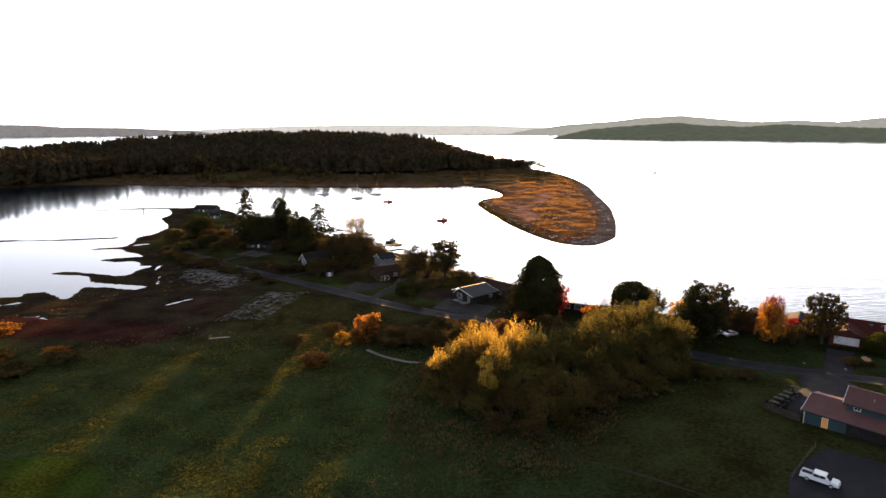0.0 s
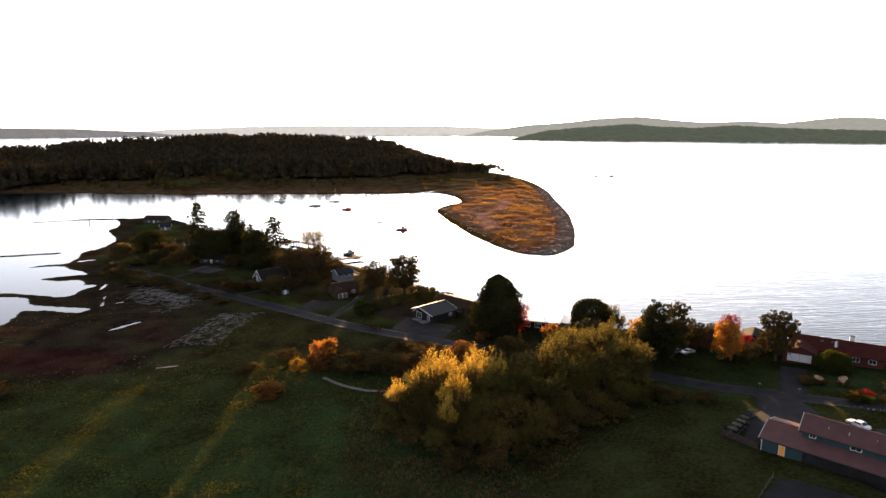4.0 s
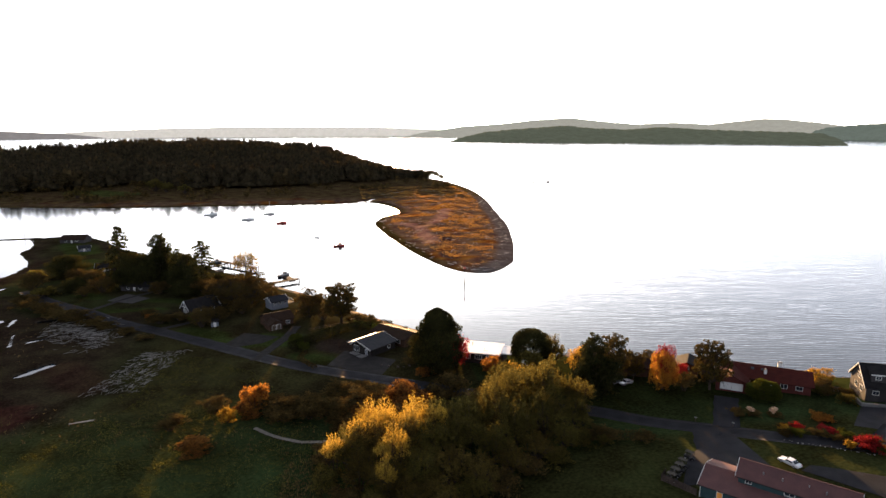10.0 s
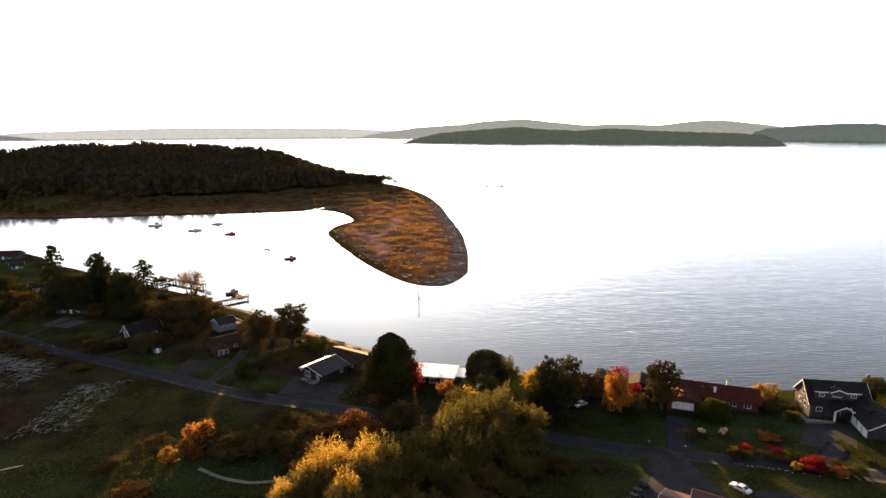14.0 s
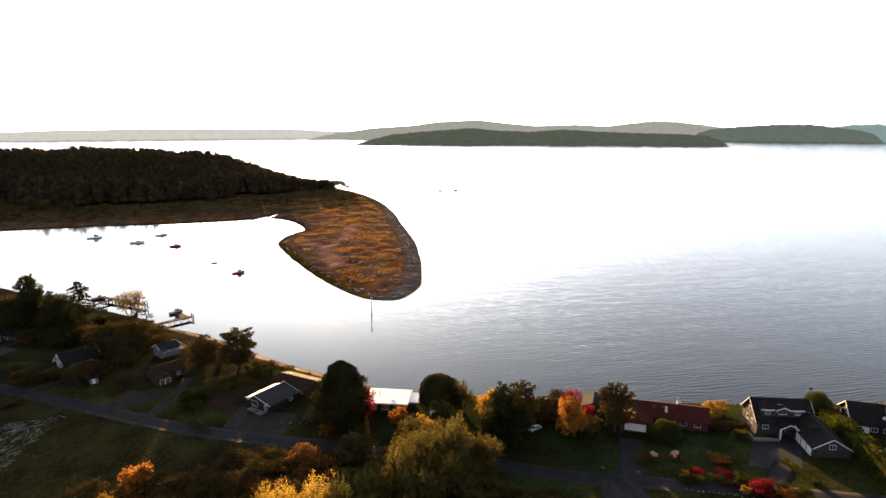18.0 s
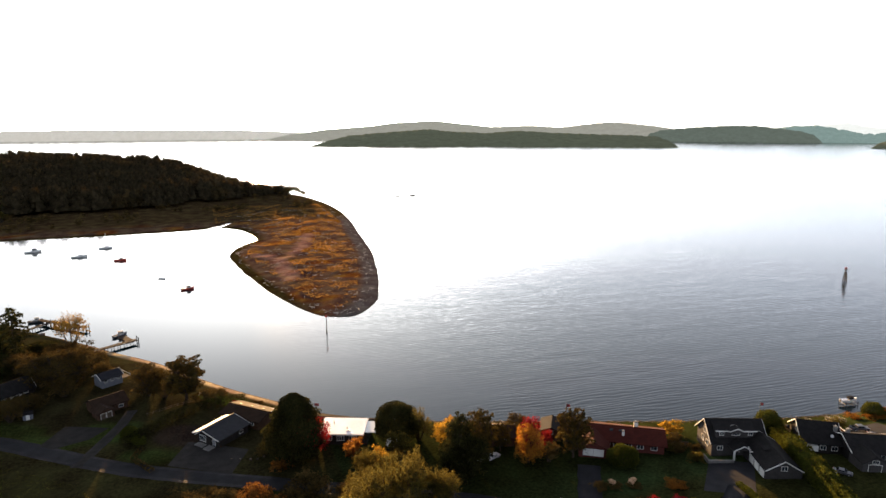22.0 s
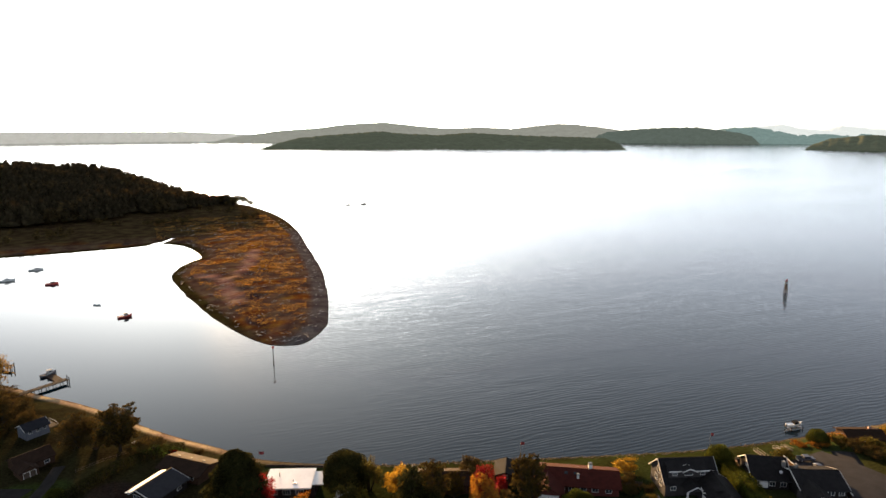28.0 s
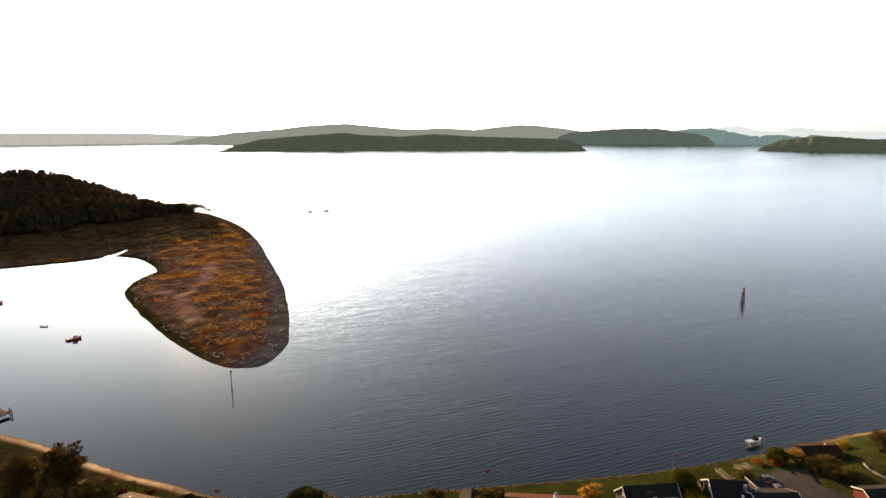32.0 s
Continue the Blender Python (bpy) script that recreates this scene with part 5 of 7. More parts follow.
hedge("hedge", [(141.5, 136.4), (140, 130.4), (138.4, 124)], 1.6, 1.1, LEAF_GREEN, "low clipped green hedge beside the drive", 3000)
hedge("hedge", [(57, 147.5), (66, 148.5), (76, 145)], 3, 1.8, LEAF_BROWN, "rough brown hedge between lawn and road", 1600)


# ---- grass and reeds ----
def tufts(name, x, y, tall, mat, label, blades=4):
    """Grass tufts: thin leaning blades in clumps, all in one mesh."""
    rs = np.random.RandomState(71)
    n = len(x)
    z = lie(x, y)
    keep = z > 0.12
    x, y, z, tall, n = x[keep], y[keep], z[keep], tall[keep], keep.sum()
    X, Y, Z, T = (np.repeat(a, blades) for a in (x, y, z, tall))
    a, m = rs.uniform(0, 6.283, n * blades), n * blades
    bx, by = X + rs.normal(0, 0.22, m), Y + rs.normal(0, 0.22, m)
    wdt, lean = T * rs.uniform(0.10, 0.2, m), T * rs.uniform(0.2, 0.7, m)
    c, s = np.cos(a), np.sin(a)
    base = np.stack([bx, by, Z - 0.05], -1)
    v = np.stack([base + np.stack([-s * wdt, c * wdt, 0 * a], -1), base + np.stack([s * wdt, -c * wdt, 0 * a], -1), base + np.stack([c * lean, s * lean, T * rs.uniform(0.6, 1.1, m)], -1)], 1).reshape(-1, 3)
    return tagged(new(name, mesh_from(name, v, np.arange(3 * m).reshape(m, 3), mat)), label, "grass", kind="stuff")


rs = np.random.RandomState(72)
N = 380000
gx, gy = rs.uniform(-150, 40, N), rs.uniform(45, 235, N)
lawn = (capsule(gx, gy, -95, 90, -82, 98, 20) > 0) | ((gx > 22) & (gy < 130)) | (gx > 15 + (130 - gy) * 0.5) | (capsule(gx, gy, -54, 252, 1, 208, 6) > 0) | (inland(gx, gy) < 6) | (gy > 190 - 0.9 * gx) | ((gx < -68 - 6 * waves(gx, gy, 25, 76)) & (gy > 178 + 8 * waves(gx, gy, 30, 8)))
keep = ~lawn & (waves(gx, gy, 9, 73) + 0.8 * waves(gx, gy, 26, 74) + rs.uniform(-0.8, 0.8, N) > -0.2)
gx, gy = gx[keep], gy[keep]
tufts("meadow_grass", gx, gy, rs.uniform(0.14, 0.34, len(gx)), GRASS, "long uncut meadow grass", 3)
gx, gy = np.concatenate([rs.uniform(-240, 45, 24000), rs.uniform(-15, 42, 6000)]), np.concatenate([rs.uniform(60, 300, 24000), rs.uniform(102, 156, 6000)])
edge = np.abs(inland(gx, gy) - 14) < 12
skirt = (capsule(gx, gy, 0, 121, 22, 113, 8) > 0) | (capsule(gx, gy, 22, 113, 36, 127, 4) > 0) | (capsule(gx, gy, -8, 122, -8, 150, 5) > 0)
strip = (capsule(gx, gy, -30, 100, 22, 117, 5) > 0) | (capsule(gx, gy, -135, 140, -105, 185, 7) > 0) | (capsule(gx, gy, -90, 190, -10, 165, 10) > 0)
keep = skirt | (edge & (gx < -70) & (rs.uniform(0, 1, 30000) < 0.12)) | (strip & (rs.uniform(0, 1, 30000) < 0.4))
gx, gy = gx[keep], gy[keep]
tufts("dry_reeds", gx, gy, rs.uniform(0.35, 0.8, len(gx)), REED, "dry rust-coloured reeds at the marsh edge")
gx, gy = rs.uniform(25, 180, 110000), rs.uniform(350, 850, 110000)
keep = (inside(SPIT_SHORE, gx, gy) > 14) & (waves(gx * 0.5, gy, 30, 9) + 0.8 * waves(gx * 0.6, gy, 11, 75) + 0.5 * waves(gx, gy, 5, 77) + rs.uniform(-0.4, 0.4, len(gx)) > 0.25)
for row in ((52, 530, 66, 500, 7), (66, 505, 66, 450, 7), (70, 510, 88, 548, 4), (90, 552, 104, 612, 6)):
    keep &= capsule(gx, gy, *row) < rs.normal(0, 2.5, len(gx))
gx, gy = gx[keep], gy[keep]
tufts("dune_grass", gx, gy, rs.uniform(0.4, 0.9, len(gx)), DUNE, "sunlit golden dune grass on the spit", 3)


# ---- driftwood ----
def log_mesh(seed, sides=6):
    rs = np.random.RandomState(seed)
    bm = bmesh.new()
    p, r = Vector((-0.5, 0, 0)), 0.034
    for i in range(3):
        q = Vector((-0.5 + (i + 1) / 3, rs.uniform(-0.02, 0.02), rs.uniform(-0.01, 0.01)))
        tube(bm, p, q, r, r * 0.85, sides)
        p, r = q, r * 0.85
    tube(bm, (-0.2, 0, 0), (-0.12, 0.07, 0.04), 0.012, 0.005, 4)
    me = bpy.data.meshes.new("driftwood_log")
    bm.to_mesh(me)
    bm.free()
    me.materials.append(DRIFT)
    return me


LOGS = [log_mesh(s) for s in range(5)]
rs = np.random.RandomState(81)


def drift_log(x, y, long, turn, up, tilt, label, group):
    ob = new("driftwood_log", LOGS[rs.randint(5)])
    ob.matrix_basis = pose(x, y, at(x, y) + up, 0, tilt, turn) @ Matrix.Diagonal((long, 0.35 + long * 0.5, 0.35 + long * 0.5, 1))
    return tagged(ob, label, "driftwood", group)


spare = []
for i in range(420):
    t = rs.uniform(0, 1)
    x, y = -118 + 27 * t + rs.normal(0, 3), 284 - 24 * t + rs.normal(0, 6)
    row = (x, y, rs.uniform(1.5, 4.2), rs.normal(35, 50))
    if i < 150:
        drift_log(*row, 0.2 + rs.uniform(0, 0.5), rs.normal(0, 5), "bleached grey driftwood log in a heap", "driftwood heap")
    else:
        spare.append(row)
for i in range(420):
    t = rs.uniform(0, 1)
    x, y = -79 + 14 * rs.uniform(-0.1, 1.1) + 8 * t, 207 + 36 * t
    row = (x, y, rs.uniform(0.8, 2.6) * (1.4 if i < 140 else 1), rs.normal(65, 48))
    if i < 140:
        drift_log(*row, 0.14, rs.normal(0, 3), "bleached grey driftwood log on marsh grass", "scattered driftwood")
    else:
        spare.append(row)


def strewn(name, rows, mat, label, thick):
    """Many small logs in one mesh; rows: x, y, length, turn."""
    V, F, count = [], [], 0
    lv = np.array([v.co[:] for v in LOGS[0].vertices])
    lf = [p.vertices[:] for p in LOGS[0].polygons]
    lf = np.array([f[:3] for f in lf if len(f) >= 3] + [(f[0], f[2], f[3]) for f in lf if len(f) == 4])
    for x, y, long, turn in rows:
        c, s = math.cos(radians(turn)), math.sin(radians(turn))
        q = lv * (long, long * thick, long * thick)
        V.append(np.stack([x + q[:, 0] * c - q[:, 1] * s, y + q[:, 0] * s + q[:, 1] * c, at(x, y) + 0.12 + q[:, 2]], -1))
        F.append(lf + count)
        count += len(lv)
    return tagged(new(name, mesh_from(name, np.concatenate(V), np.concatenate(F), mat)), label, "driftwood", kind="stuff")


strewn("marsh_driftwood", spare, DRIFT, "small bleached driftwood strewn on the marsh", 0.9)
spots = []
outline = SPIT_SHORE[70:165]
for i in range(700):
    a = outline[rs.randint(len(outline))]
    x, y = a + rs.normal(0, 7, 2)
    spots.append((x, y, rs.uniform(0.8, 3.4) * (1.5 if i % 9 == 0 else 1), rs.normal(70, 45)))
for i in range(2600):
    x, y = rs.uniform(50, 165), rs.uniform(365, 800)
    if waves(x, y, 40, 82) + waves(x, y, 18, 83) > 0.2:
        spots.append((x, y, rs.uniform(0.7, 3.2), rs.normal(30, 50)))
d = inside(SPIT_SHORE, np.array([s[0] for s in spots]), np.array([s[1] for s in spots]))
strewn("spit_driftwood", [r for r, inn in zip(spots, d) if inn > 4], WHITE_DRIFT, "scattered white driftwood on the spit", 1.0)


# ---- houses ----
SIDES = {"f": (0, -1, 0), "r": (1, 0, 90), "b": (0, 1, 180), "l": (-1, 0, -90)}


def on_side(side, L, W, u, z):
    sx, sy, rot = SIDES[side]
    return pose(sx * L / 2, sy * W / 2, 0, 0, 0, rot) @ pose(u, 0, z)


def window(parent, m, w, h, bars=1, name="window", frame_mat=None):
    win = part(name, boxes((-w / 2, w / 2, -0.03, 0.05, 0, h)), GLASS, parent, "dark glass pane in a white frame")
    win.matrix_basis = m
    t = 0.11
    rows = [(-w / 2 - t, w / 2 + t, -0.09, 0.0, -t, 0), (-w / 2 - t, w / 2 + t, -0.09, 0.0, h, h + t), (-w / 2 - t, -w / 2, -0.09, 0.0, 0, h), (w / 2, w / 2 + t, -0.09, 0.0, 0, h)]
    for i in range(bars):
        u = -w / 2 + w * (i + 1) / (bars + 1)
        rows.append((u - 0.035, u + 0.035, -0.07, -0.02, 0, h))
    part("frame", boxes(*rows), frame_mat or WHITE, win)
    return win


def door(parent, m, w, h, mat, label, name="door"):
    d = part(name, boxes((-w / 2, w / 2, -0.05, 0.04, 0, h), bevel=0.01), mat, parent, label)
    d.matrix_basis = m
    t = 0.1
    part("frame", boxes((-w / 2 - t, -w / 2, -0.08, 0.02, 0, h + t), (w / 2, w / 2 + t, -0.08, 0.02, 0, h + t), (-w / 2, w / 2, -0.08, 0.02, h, h + t)), WHITE, d)
    part("handle", boxes((w / 2 - 0.16, w / 2 - 0.06, -0.11, -0.05, 0.98, 1.04)), METAL, d)
    return d


def garage_door(parent, m, w, h, mat=None):
    d = part("garage_door", boxes((-w / 2, w / 2, -0.02, 0.04, 0, h)), mat or WHITE, parent, "white panelled garage door")
    d.matrix_basis = m
    for r in range(4):
        z = h * r / 4
        part("panel", boxes((-w / 2 + 0.05, w / 2 - 0.05, -0.06, -0.02, z + 0.03, z + h / 4 - 0.03), bevel=0.015), mat or WHITE, d)
    t = 0.12
    part("frame", boxes((-w / 2 - t, -w / 2, -0.09, 0.02, 0, h + t), (w / 2, w / 2 + t, -0.09, 0.02, 0, h + t), (-w / 2, w / 2, -0.09, 0.02, h, h + t)), WHITE, d)
    return d


def slab(points, thick):
    """A thick sheet over four corner points given along its top."""
    bm = bmesh.new()
    a = [bm.verts.new(p) for p in points]
    n = (Vector(points[1]) - Vector(points[0])).cross(Vector(points[3]) - Vector(points[0])).normalized()
    b = [bm.verts.new(Vector(p) - n * thick) for p in points]
    bm.faces.new(a)
    bm.faces.new(b[::-1])
    for i in range(4):
        j = (i + 1) % 4
        bm.faces.new((a[i], b[i], b[j], a[j]))
    bmesh.ops.recalc_face_normals(bm, faces=bm.faces[:])
    return bm


def gable_block(ob, L, W, eave, ridge, wall, roof, x=0.0, y=0.0, turn=0.0, base=-1.6, over=0.55, trim=True, thick=0.22, ribs=0, shift=0.0):
    """Walls and a two-sided roof, ridge along x, under a thing; shift moves the ridge sideways. Returns the wall."""
    m = pose(x, y, 0, 0, 0, turn)
    prof = [(-W / 2, base), (W / 2, base), (W / 2, eave), (shift, ridge - 0.1), (-W / 2, eave)]
    bm = bmesh.new()
    a, b = [bm.verts.new((-L / 2, p, z)) for p, z in prof], [bm.verts.new((L / 2, p, z)) for p, z in prof]
    bm.faces.new(a[::-1])
    bm.faces.new(b)
    for i in range(5):
        j = (i + 1) % 5
        bm.faces.new((a[i], a[j], b[j], b[i]))
    bmesh.ops.recalc_face_normals(bm, faces=bm.faces[:])
    w = part("wall", bm, wall, ob)
    w.matrix_basis = m
    X = L / 2 + over
    for s in (-1, 1):
        run = W / 2 - s * shift
        k = (ridge - eave) / run
        ye, ze = s * (W / 2 + over), eave - k * over + thick
        pts = [(-X, shift, ridge + thick), (-X, ye, ze), (X, ye, ze), (X, shift, ridge + thick)]
        r = part("roof_slope", slab(pts if s < 0 else pts[::-1], thick), roof, ob)
        r.matrix_basis = m
        if ribs:
            for i in range(ribs + 1):
                u = -X + 0.06 + (2 * X - 0.12) * i / ribs
                part("rib", slab([(u - 0.04, shift, ridge + thick + 0.06), (u - 0.04, ye, ze + 0.06), (u + 0.04, ye, ze + 0.06), (u + 0.04, shift, ridge + thick + 0.06)] if s < 0 else
                                 [(u + 0.04, shift, ridge + thick + 0.06), (u + 0.04, ye, ze + 0.06), (u - 0.04, ye, ze + 0.06), (u - 0.04, shift, ridge + thick + 0.06)], 0.07), roof, r)
        if trim:
            for e in (-1, 1):
                u = e * (X + 0.03)
                f = part("bargeboard", slab([(u - 0.05, shift, ridge + thick + 0.03), (u - 0.05, ye, ze + 0.03), (u + 0.05, ye, ze + 0.03), (u + 0.05, shift, ridge + thick + 0.03)] if s < 0 else
                                            [(u + 0.05, shift, ridge + thick + 0.03), (u + 0.05, ye, ze + 0.03), (u - 0.05, ye, ze + 0.03), (u - 0.05, shift, ridge + thick + 0.03)], 0.26), WHITE, ob, "white painted bargeboard")
                f.matrix_basis = m
            g = part("gutter", boxes((-X, X, ye - 0.06 if s < 0 else ye - 0.02, ye + 0.02 if s < 0 else ye + 0.06, ze - 0.24, ze - 0.08)), BLACK, ob, "dark gutter")
            g.matrix_basis = m
    cap = part("ridge_cap", boxes((-X, X, shift - 0.14, shift + 0.14, ridge + thick - 0.06, ridge + thick + 0.05)), roof, ob)
    cap.matrix_basis = m
    return w


def chimney(ob, x, y, z0, z1, mat=BRICK, w=0.8):
    c = part("chimney", boxes((x - w / 2, x + w / 2, y - w / 2, y + w / 2, z0, z1), bevel=0.02), mat, ob, "masonry chimney")
    part("cap", boxes((x - w / 2 - 0.08, x + w / 2 + 0.08, y - w / 2 - 0.08, y + w / 2 + 0.08, z1, z1 + 0.12)), CONCRETE, c)
    part("flue", boxes((x - 0.15, x + 0.15, y - 0.15, y + 0.15, z1 + 0.12, z1 + 0.4)), METAL, c)


def vent(ob, x, y, z):
    part("roof_vent", tube(bmesh.new(), (x, y, z - 0.25), (x, y, z + 0.35), 0.11, 0.11, 8), METAL, ob)


# the teal building with the two-step pink roof: ridge runs towards the south-east
tx, ty = 87.0, 111.0
teal = thing("building", pose(tx, ty, 8.75, 0, 0, -46.7), "long teal building with a pinkish two-step metal roof", "building")
gable_block(teal, 27, 11.2, 2.8, 4.5, TEAL, PINK_ROOF, x=0.8, y=0.9, ribs=0)
gable_block(teal, 20.4, 5.0, 5.75, 8.0, TEAL, PINK_ROOF, x=3.9, y=1.1, base=2.6, ribs=0)
FY = 0.9 - 5.6
door(teal, pose(-8.9, FY, 0.1), 1.0, 2.1, ORANGE, "bright orange door")
# dark-framed panes stand in for the shaded porch openings
for u in (-3.6, -1.4):
    window(teal, pose(u, FY - 0.034, 0.9), 1.3, 1.1, frame_mat=DARK_WALL)
for u in (0.4, 3.0, 5.6, 8.2):
    part("porch_post", boxes((u - 0.07, u + 0.07, FY - 0.9, FY - 0.76, -1.2, 2.6)), DARK_WALL, teal, "dark timber porch post")
# dark sheet on the wall puts the shade of the porch recess in
part("porch_wall", boxes((-5.2, 14.2, FY - 0.03, FY - 0.004, -1.0, 2.7)), DARK_WALL, teal, "dark sheet standing in for shade under the porch roof")
part("porch_deck", boxes((-4.6, 13.5, FY - 1.2, FY - 0.02, -1.2, 0.05)), TIMBER, teal)
part("porch_rail", boxes((-4.6, 13.5, FY - 1.18, FY - 1.1, 0.9, 1.0), (-4.6, 13.5, FY - 1.18, FY - 1.1, 0.45, 0.52)), DARK_WALL, teal)
for u, w, h in ((-4.4, 1.0, 0.8), (3.0, 1.7, 1.15), (8.6, 1.0, 0.9), (10.4, 1.0, 0.9)):
    window(teal, pose(u, 1.1 - 2.5, 4.45), w, h)
window(teal, on_side("l", 27, 11.2, 1.4, 1.0) @ pose(0, 0, 0), 0.9, 1.0)
for u, v in ((-2.0, -0.4), (1.5, -0.6), (6.0, -0.2), (9.0, -0.8)):
    vent(teal, u, v, 7.0)
part("downpipe", boxes((-12.75, -12.63, FY - 0.12, FY, -0.4, 2.6)), WHITE, teal, "white downpipe")

# the gabled grey house with dormers and a garage wing
gab = thing("house", pose(157, 152, 8.9, 0, 0, -23), "dark grey gabled house with white trim and dormers", "house")
gable_block(gab, 16.2, 10.8, 3.3, 8.1, GREY_WALL, DARK_ROOF, x=-0.2, y=2.6, over=0.6)
gable_block(gab, 17, 9.8, 3.1, 5.9, GREY_WALL, DARK_ROOF, x=5.7, y=-9.4, turn=87, over=0.3)
gable_block(gab, 5.6, 5.0, 3.0, 4.3, GREY_WALL, DARK_ROOF, x=-0.8, y=-4.0, turn=90, base=2.75)
for u in (-3.0, 1.4):
    part("porch_post", boxes((u - 0.22, u + 0.22, -6.5, -6.06, -0.6, 3.0), bevel=0.03), WHITE, gab, "square white porch post")
door(gab, pose(-0.8, 2.6 - 5.4, 0.1), 1.3, 2.2, BROWN_WALL, "brown front door")
part("dormer", slab([(-7.2, 2.4, 7.9), (-7.2, -2.3, 6.7), (5.2, -2.3, 6.7), (5.2, 2.4, 7.9)], 0.2), DARK_ROOF, gab, "shed dormer roof")
part("dormer_wall", boxes((-6.9, 4.9, -1.9, 1.6, 4.4, 6.55)), GREY_WALL, gab)
part("dormer_trim", boxes((-7.25, 5.25, -2.36, -2.26, 6.45, 6.72)), WHITE, gab, "white painted trim")
for u, w in ((-5.2, 1.2), (-1.0, 2.2), (3.3, 1.2)):
    window(gab, pose(u, -1.9, 5.15), w, 1.0, 2 if w > 2 else 1)
gable_block(gab, 2.0, 4.2, 6.6, 7.5, GREY_WALL, DARK_ROOF, x=-1.0, y=-1.5, turn=90, base=5.9, over=0.35)
window(gab, pose(-5.8, 2.6 - 5.4, 0.9), 1.5, 1.1)
for u, z in ((-2.2, 0.8), (1.2, 0.8), (0.0, 3.9)):
    window(gab, pose(-8.3, 2.6 + u, z, 0, 0, -90), 1.6, 1.5, 1)
WING = pose(5.7, -9.4, 0, 0, 0, 87)
for u in (-0.4, 3.0, 6.4):
    garage_door(gab, WING @ on_side("b", 17, 9.8, u, 0.2), 2.6, 2.4)
window(gab, WING @ on_side("l", 17, 9.8, 0, 3.2), 1.5, 1.2)
part("wing_dormer", slab([(6.3, 0, 0.16), (3.6, 0, 0.16), (3.6, 3.2, -0.2), (6.3, 3.2, -0.2)], 0.2), DARK_ROOF, gab, "small cross gable over the garage").matrix_basis = WING @ pose(-5.5, -0.4, 5.6)
for k in range(2):
    f = part("bargeboard", boxes((-1.7 + 1.7 * k, 1.7 * k, -0.08, 0.06, -0.14, 0.14)), WHITE, gab, "white painted bargeboard")
    f.matrix_basis = WING @ on_side("b", 17, 9.8, -0.5, 3.5) @ pose(0, -0.5, 0, 0, (-32, 32)[k] * -1, 0)
gwall = thing("garden_wall", pose(149.5, 147.2, at(149.5, 147.2), 0, 0, -23), "low pale stone garden wall before the gabled house", "wall")
part("course", boxes((-6, 1.5, -0.25, 0.25, -0.4, 0.7), bevel=0.03), CONCRETE, gwall)
part("course", boxes((-6, -5.5, 0.25, 4.0, -0.4, 0.7), bevel=0.03), CONCRETE, gwall)
part("coping", boxes((-6.05, 1.55, -0.32, 0.32, 0.7, 0.8)), CONCRETE, gwall)

# the long red-roofed house with its garage
red = thing("house", pose(130, 170.2, 7.3, 0, 0, -33.8), "long low house with a dark red shingle roof", "house")
gable_block(red, 23, 11, 2.7, 4.9, RED_WALL, RED_ROOF, over=0.8, trim=False)
gable_block(red, 9, 8.6, 2.6, 4.5, RED_WALL, RED_ROOF, x=-9.6, y=-6.6, turn=90, over=0.6, trim=False)
for u in (-1.55, 1.55):
    garage_door(red, pose(-9.6 + u, -11.1, 0.0), 2.8, 2.15)
chimney(red, 3.5, 1.0, 3.5, 6.4, WHITE, 1.1)
chimney(red, -0.5, -3.2, 2.8, 5.0, WHITE, 0.7)
for u in (-2.5, 1.0, 4.5, 8.5):
    window(red, pose(u, -5.5, 0.9), 1.7, 1.2)
for u in (-4.0, -1.2):
    part("skylight", boxes((u - 0.5, u + 0.5, -0.45, 0.45, 0, 0.12)), GLASS, red, "flat roof skylight").matrix_basis = pose(0, -1.8, 4.42, 21.8, 0, 0)
door(red, pose(-3.9, -5.5, 0.0), 1.0, 2.05, BROWN_WALL, "brown front door")

# the two dark houses beyond the hedge
dk = thing("house", pose(181.9, 145, 9.0, 0, 0, -35), "dark shingled house with white gable trim", "house")
gable_block(dk, 10.4, 11.6, 3.4, 7.2, DARK_WALL, DARK_ROOF, over=0.7)
for u in (-3, 0.5, 3.6):
    window(dk, pose(u, -5.8, 1.0), 1.5, 1.2)
chimney(dk, 4.4, -2.4, 4.0, 7.2, CONCRETE, 1.0)
window(dk, on_side("l", 10.4, 11.6, 0, 3.6), 1.6, 1.2)
part("bay_window", boxes((-3.4, -1.0, -6.7, -5.8, 0.6, 2.3), bevel=0.03), WHITE, dk, "white bay window")
part("satellite_dish", tube(bmesh.new(), (3.0, -4.6, 5.0), (2.9, -4.8, 5.1), 0.5, 0.4, 12), METAL, dk, "grey dish on the roof")
dk2 = thing("house", pose(189, 134.2, 10.2, 0, 0, -28), "dark-roofed house with pale gable windows", "house")
gable_block(dk2, 13, 12, 2.9, 5.4, DARK_WALL, DARK_ROOF, over=0.7)
gable_block(dk2, 7, 6.5, 2.7, 4.6, GREY_WALL, DARK_ROOF, x=-3.6, y=-8.0, turn=90, over=0.5, trim=False)
garage_door(dk2, pose(-3.6, -11.5, 0), 3.4, 2.2, GREY_WALL)
window(dk2, pose(-3.6, -11.5, 2.6), 1.6, 0.9, 2)
window(dk2, pose(2.0, -6, 1.0), 1.8, 1.2)
window(dk2, pose(5, -6, 1.0), 1.4, 1.2)
chimney(dk2, -4.6, 1.6, 3.6, 6.2, CONCRETE, 0.9)
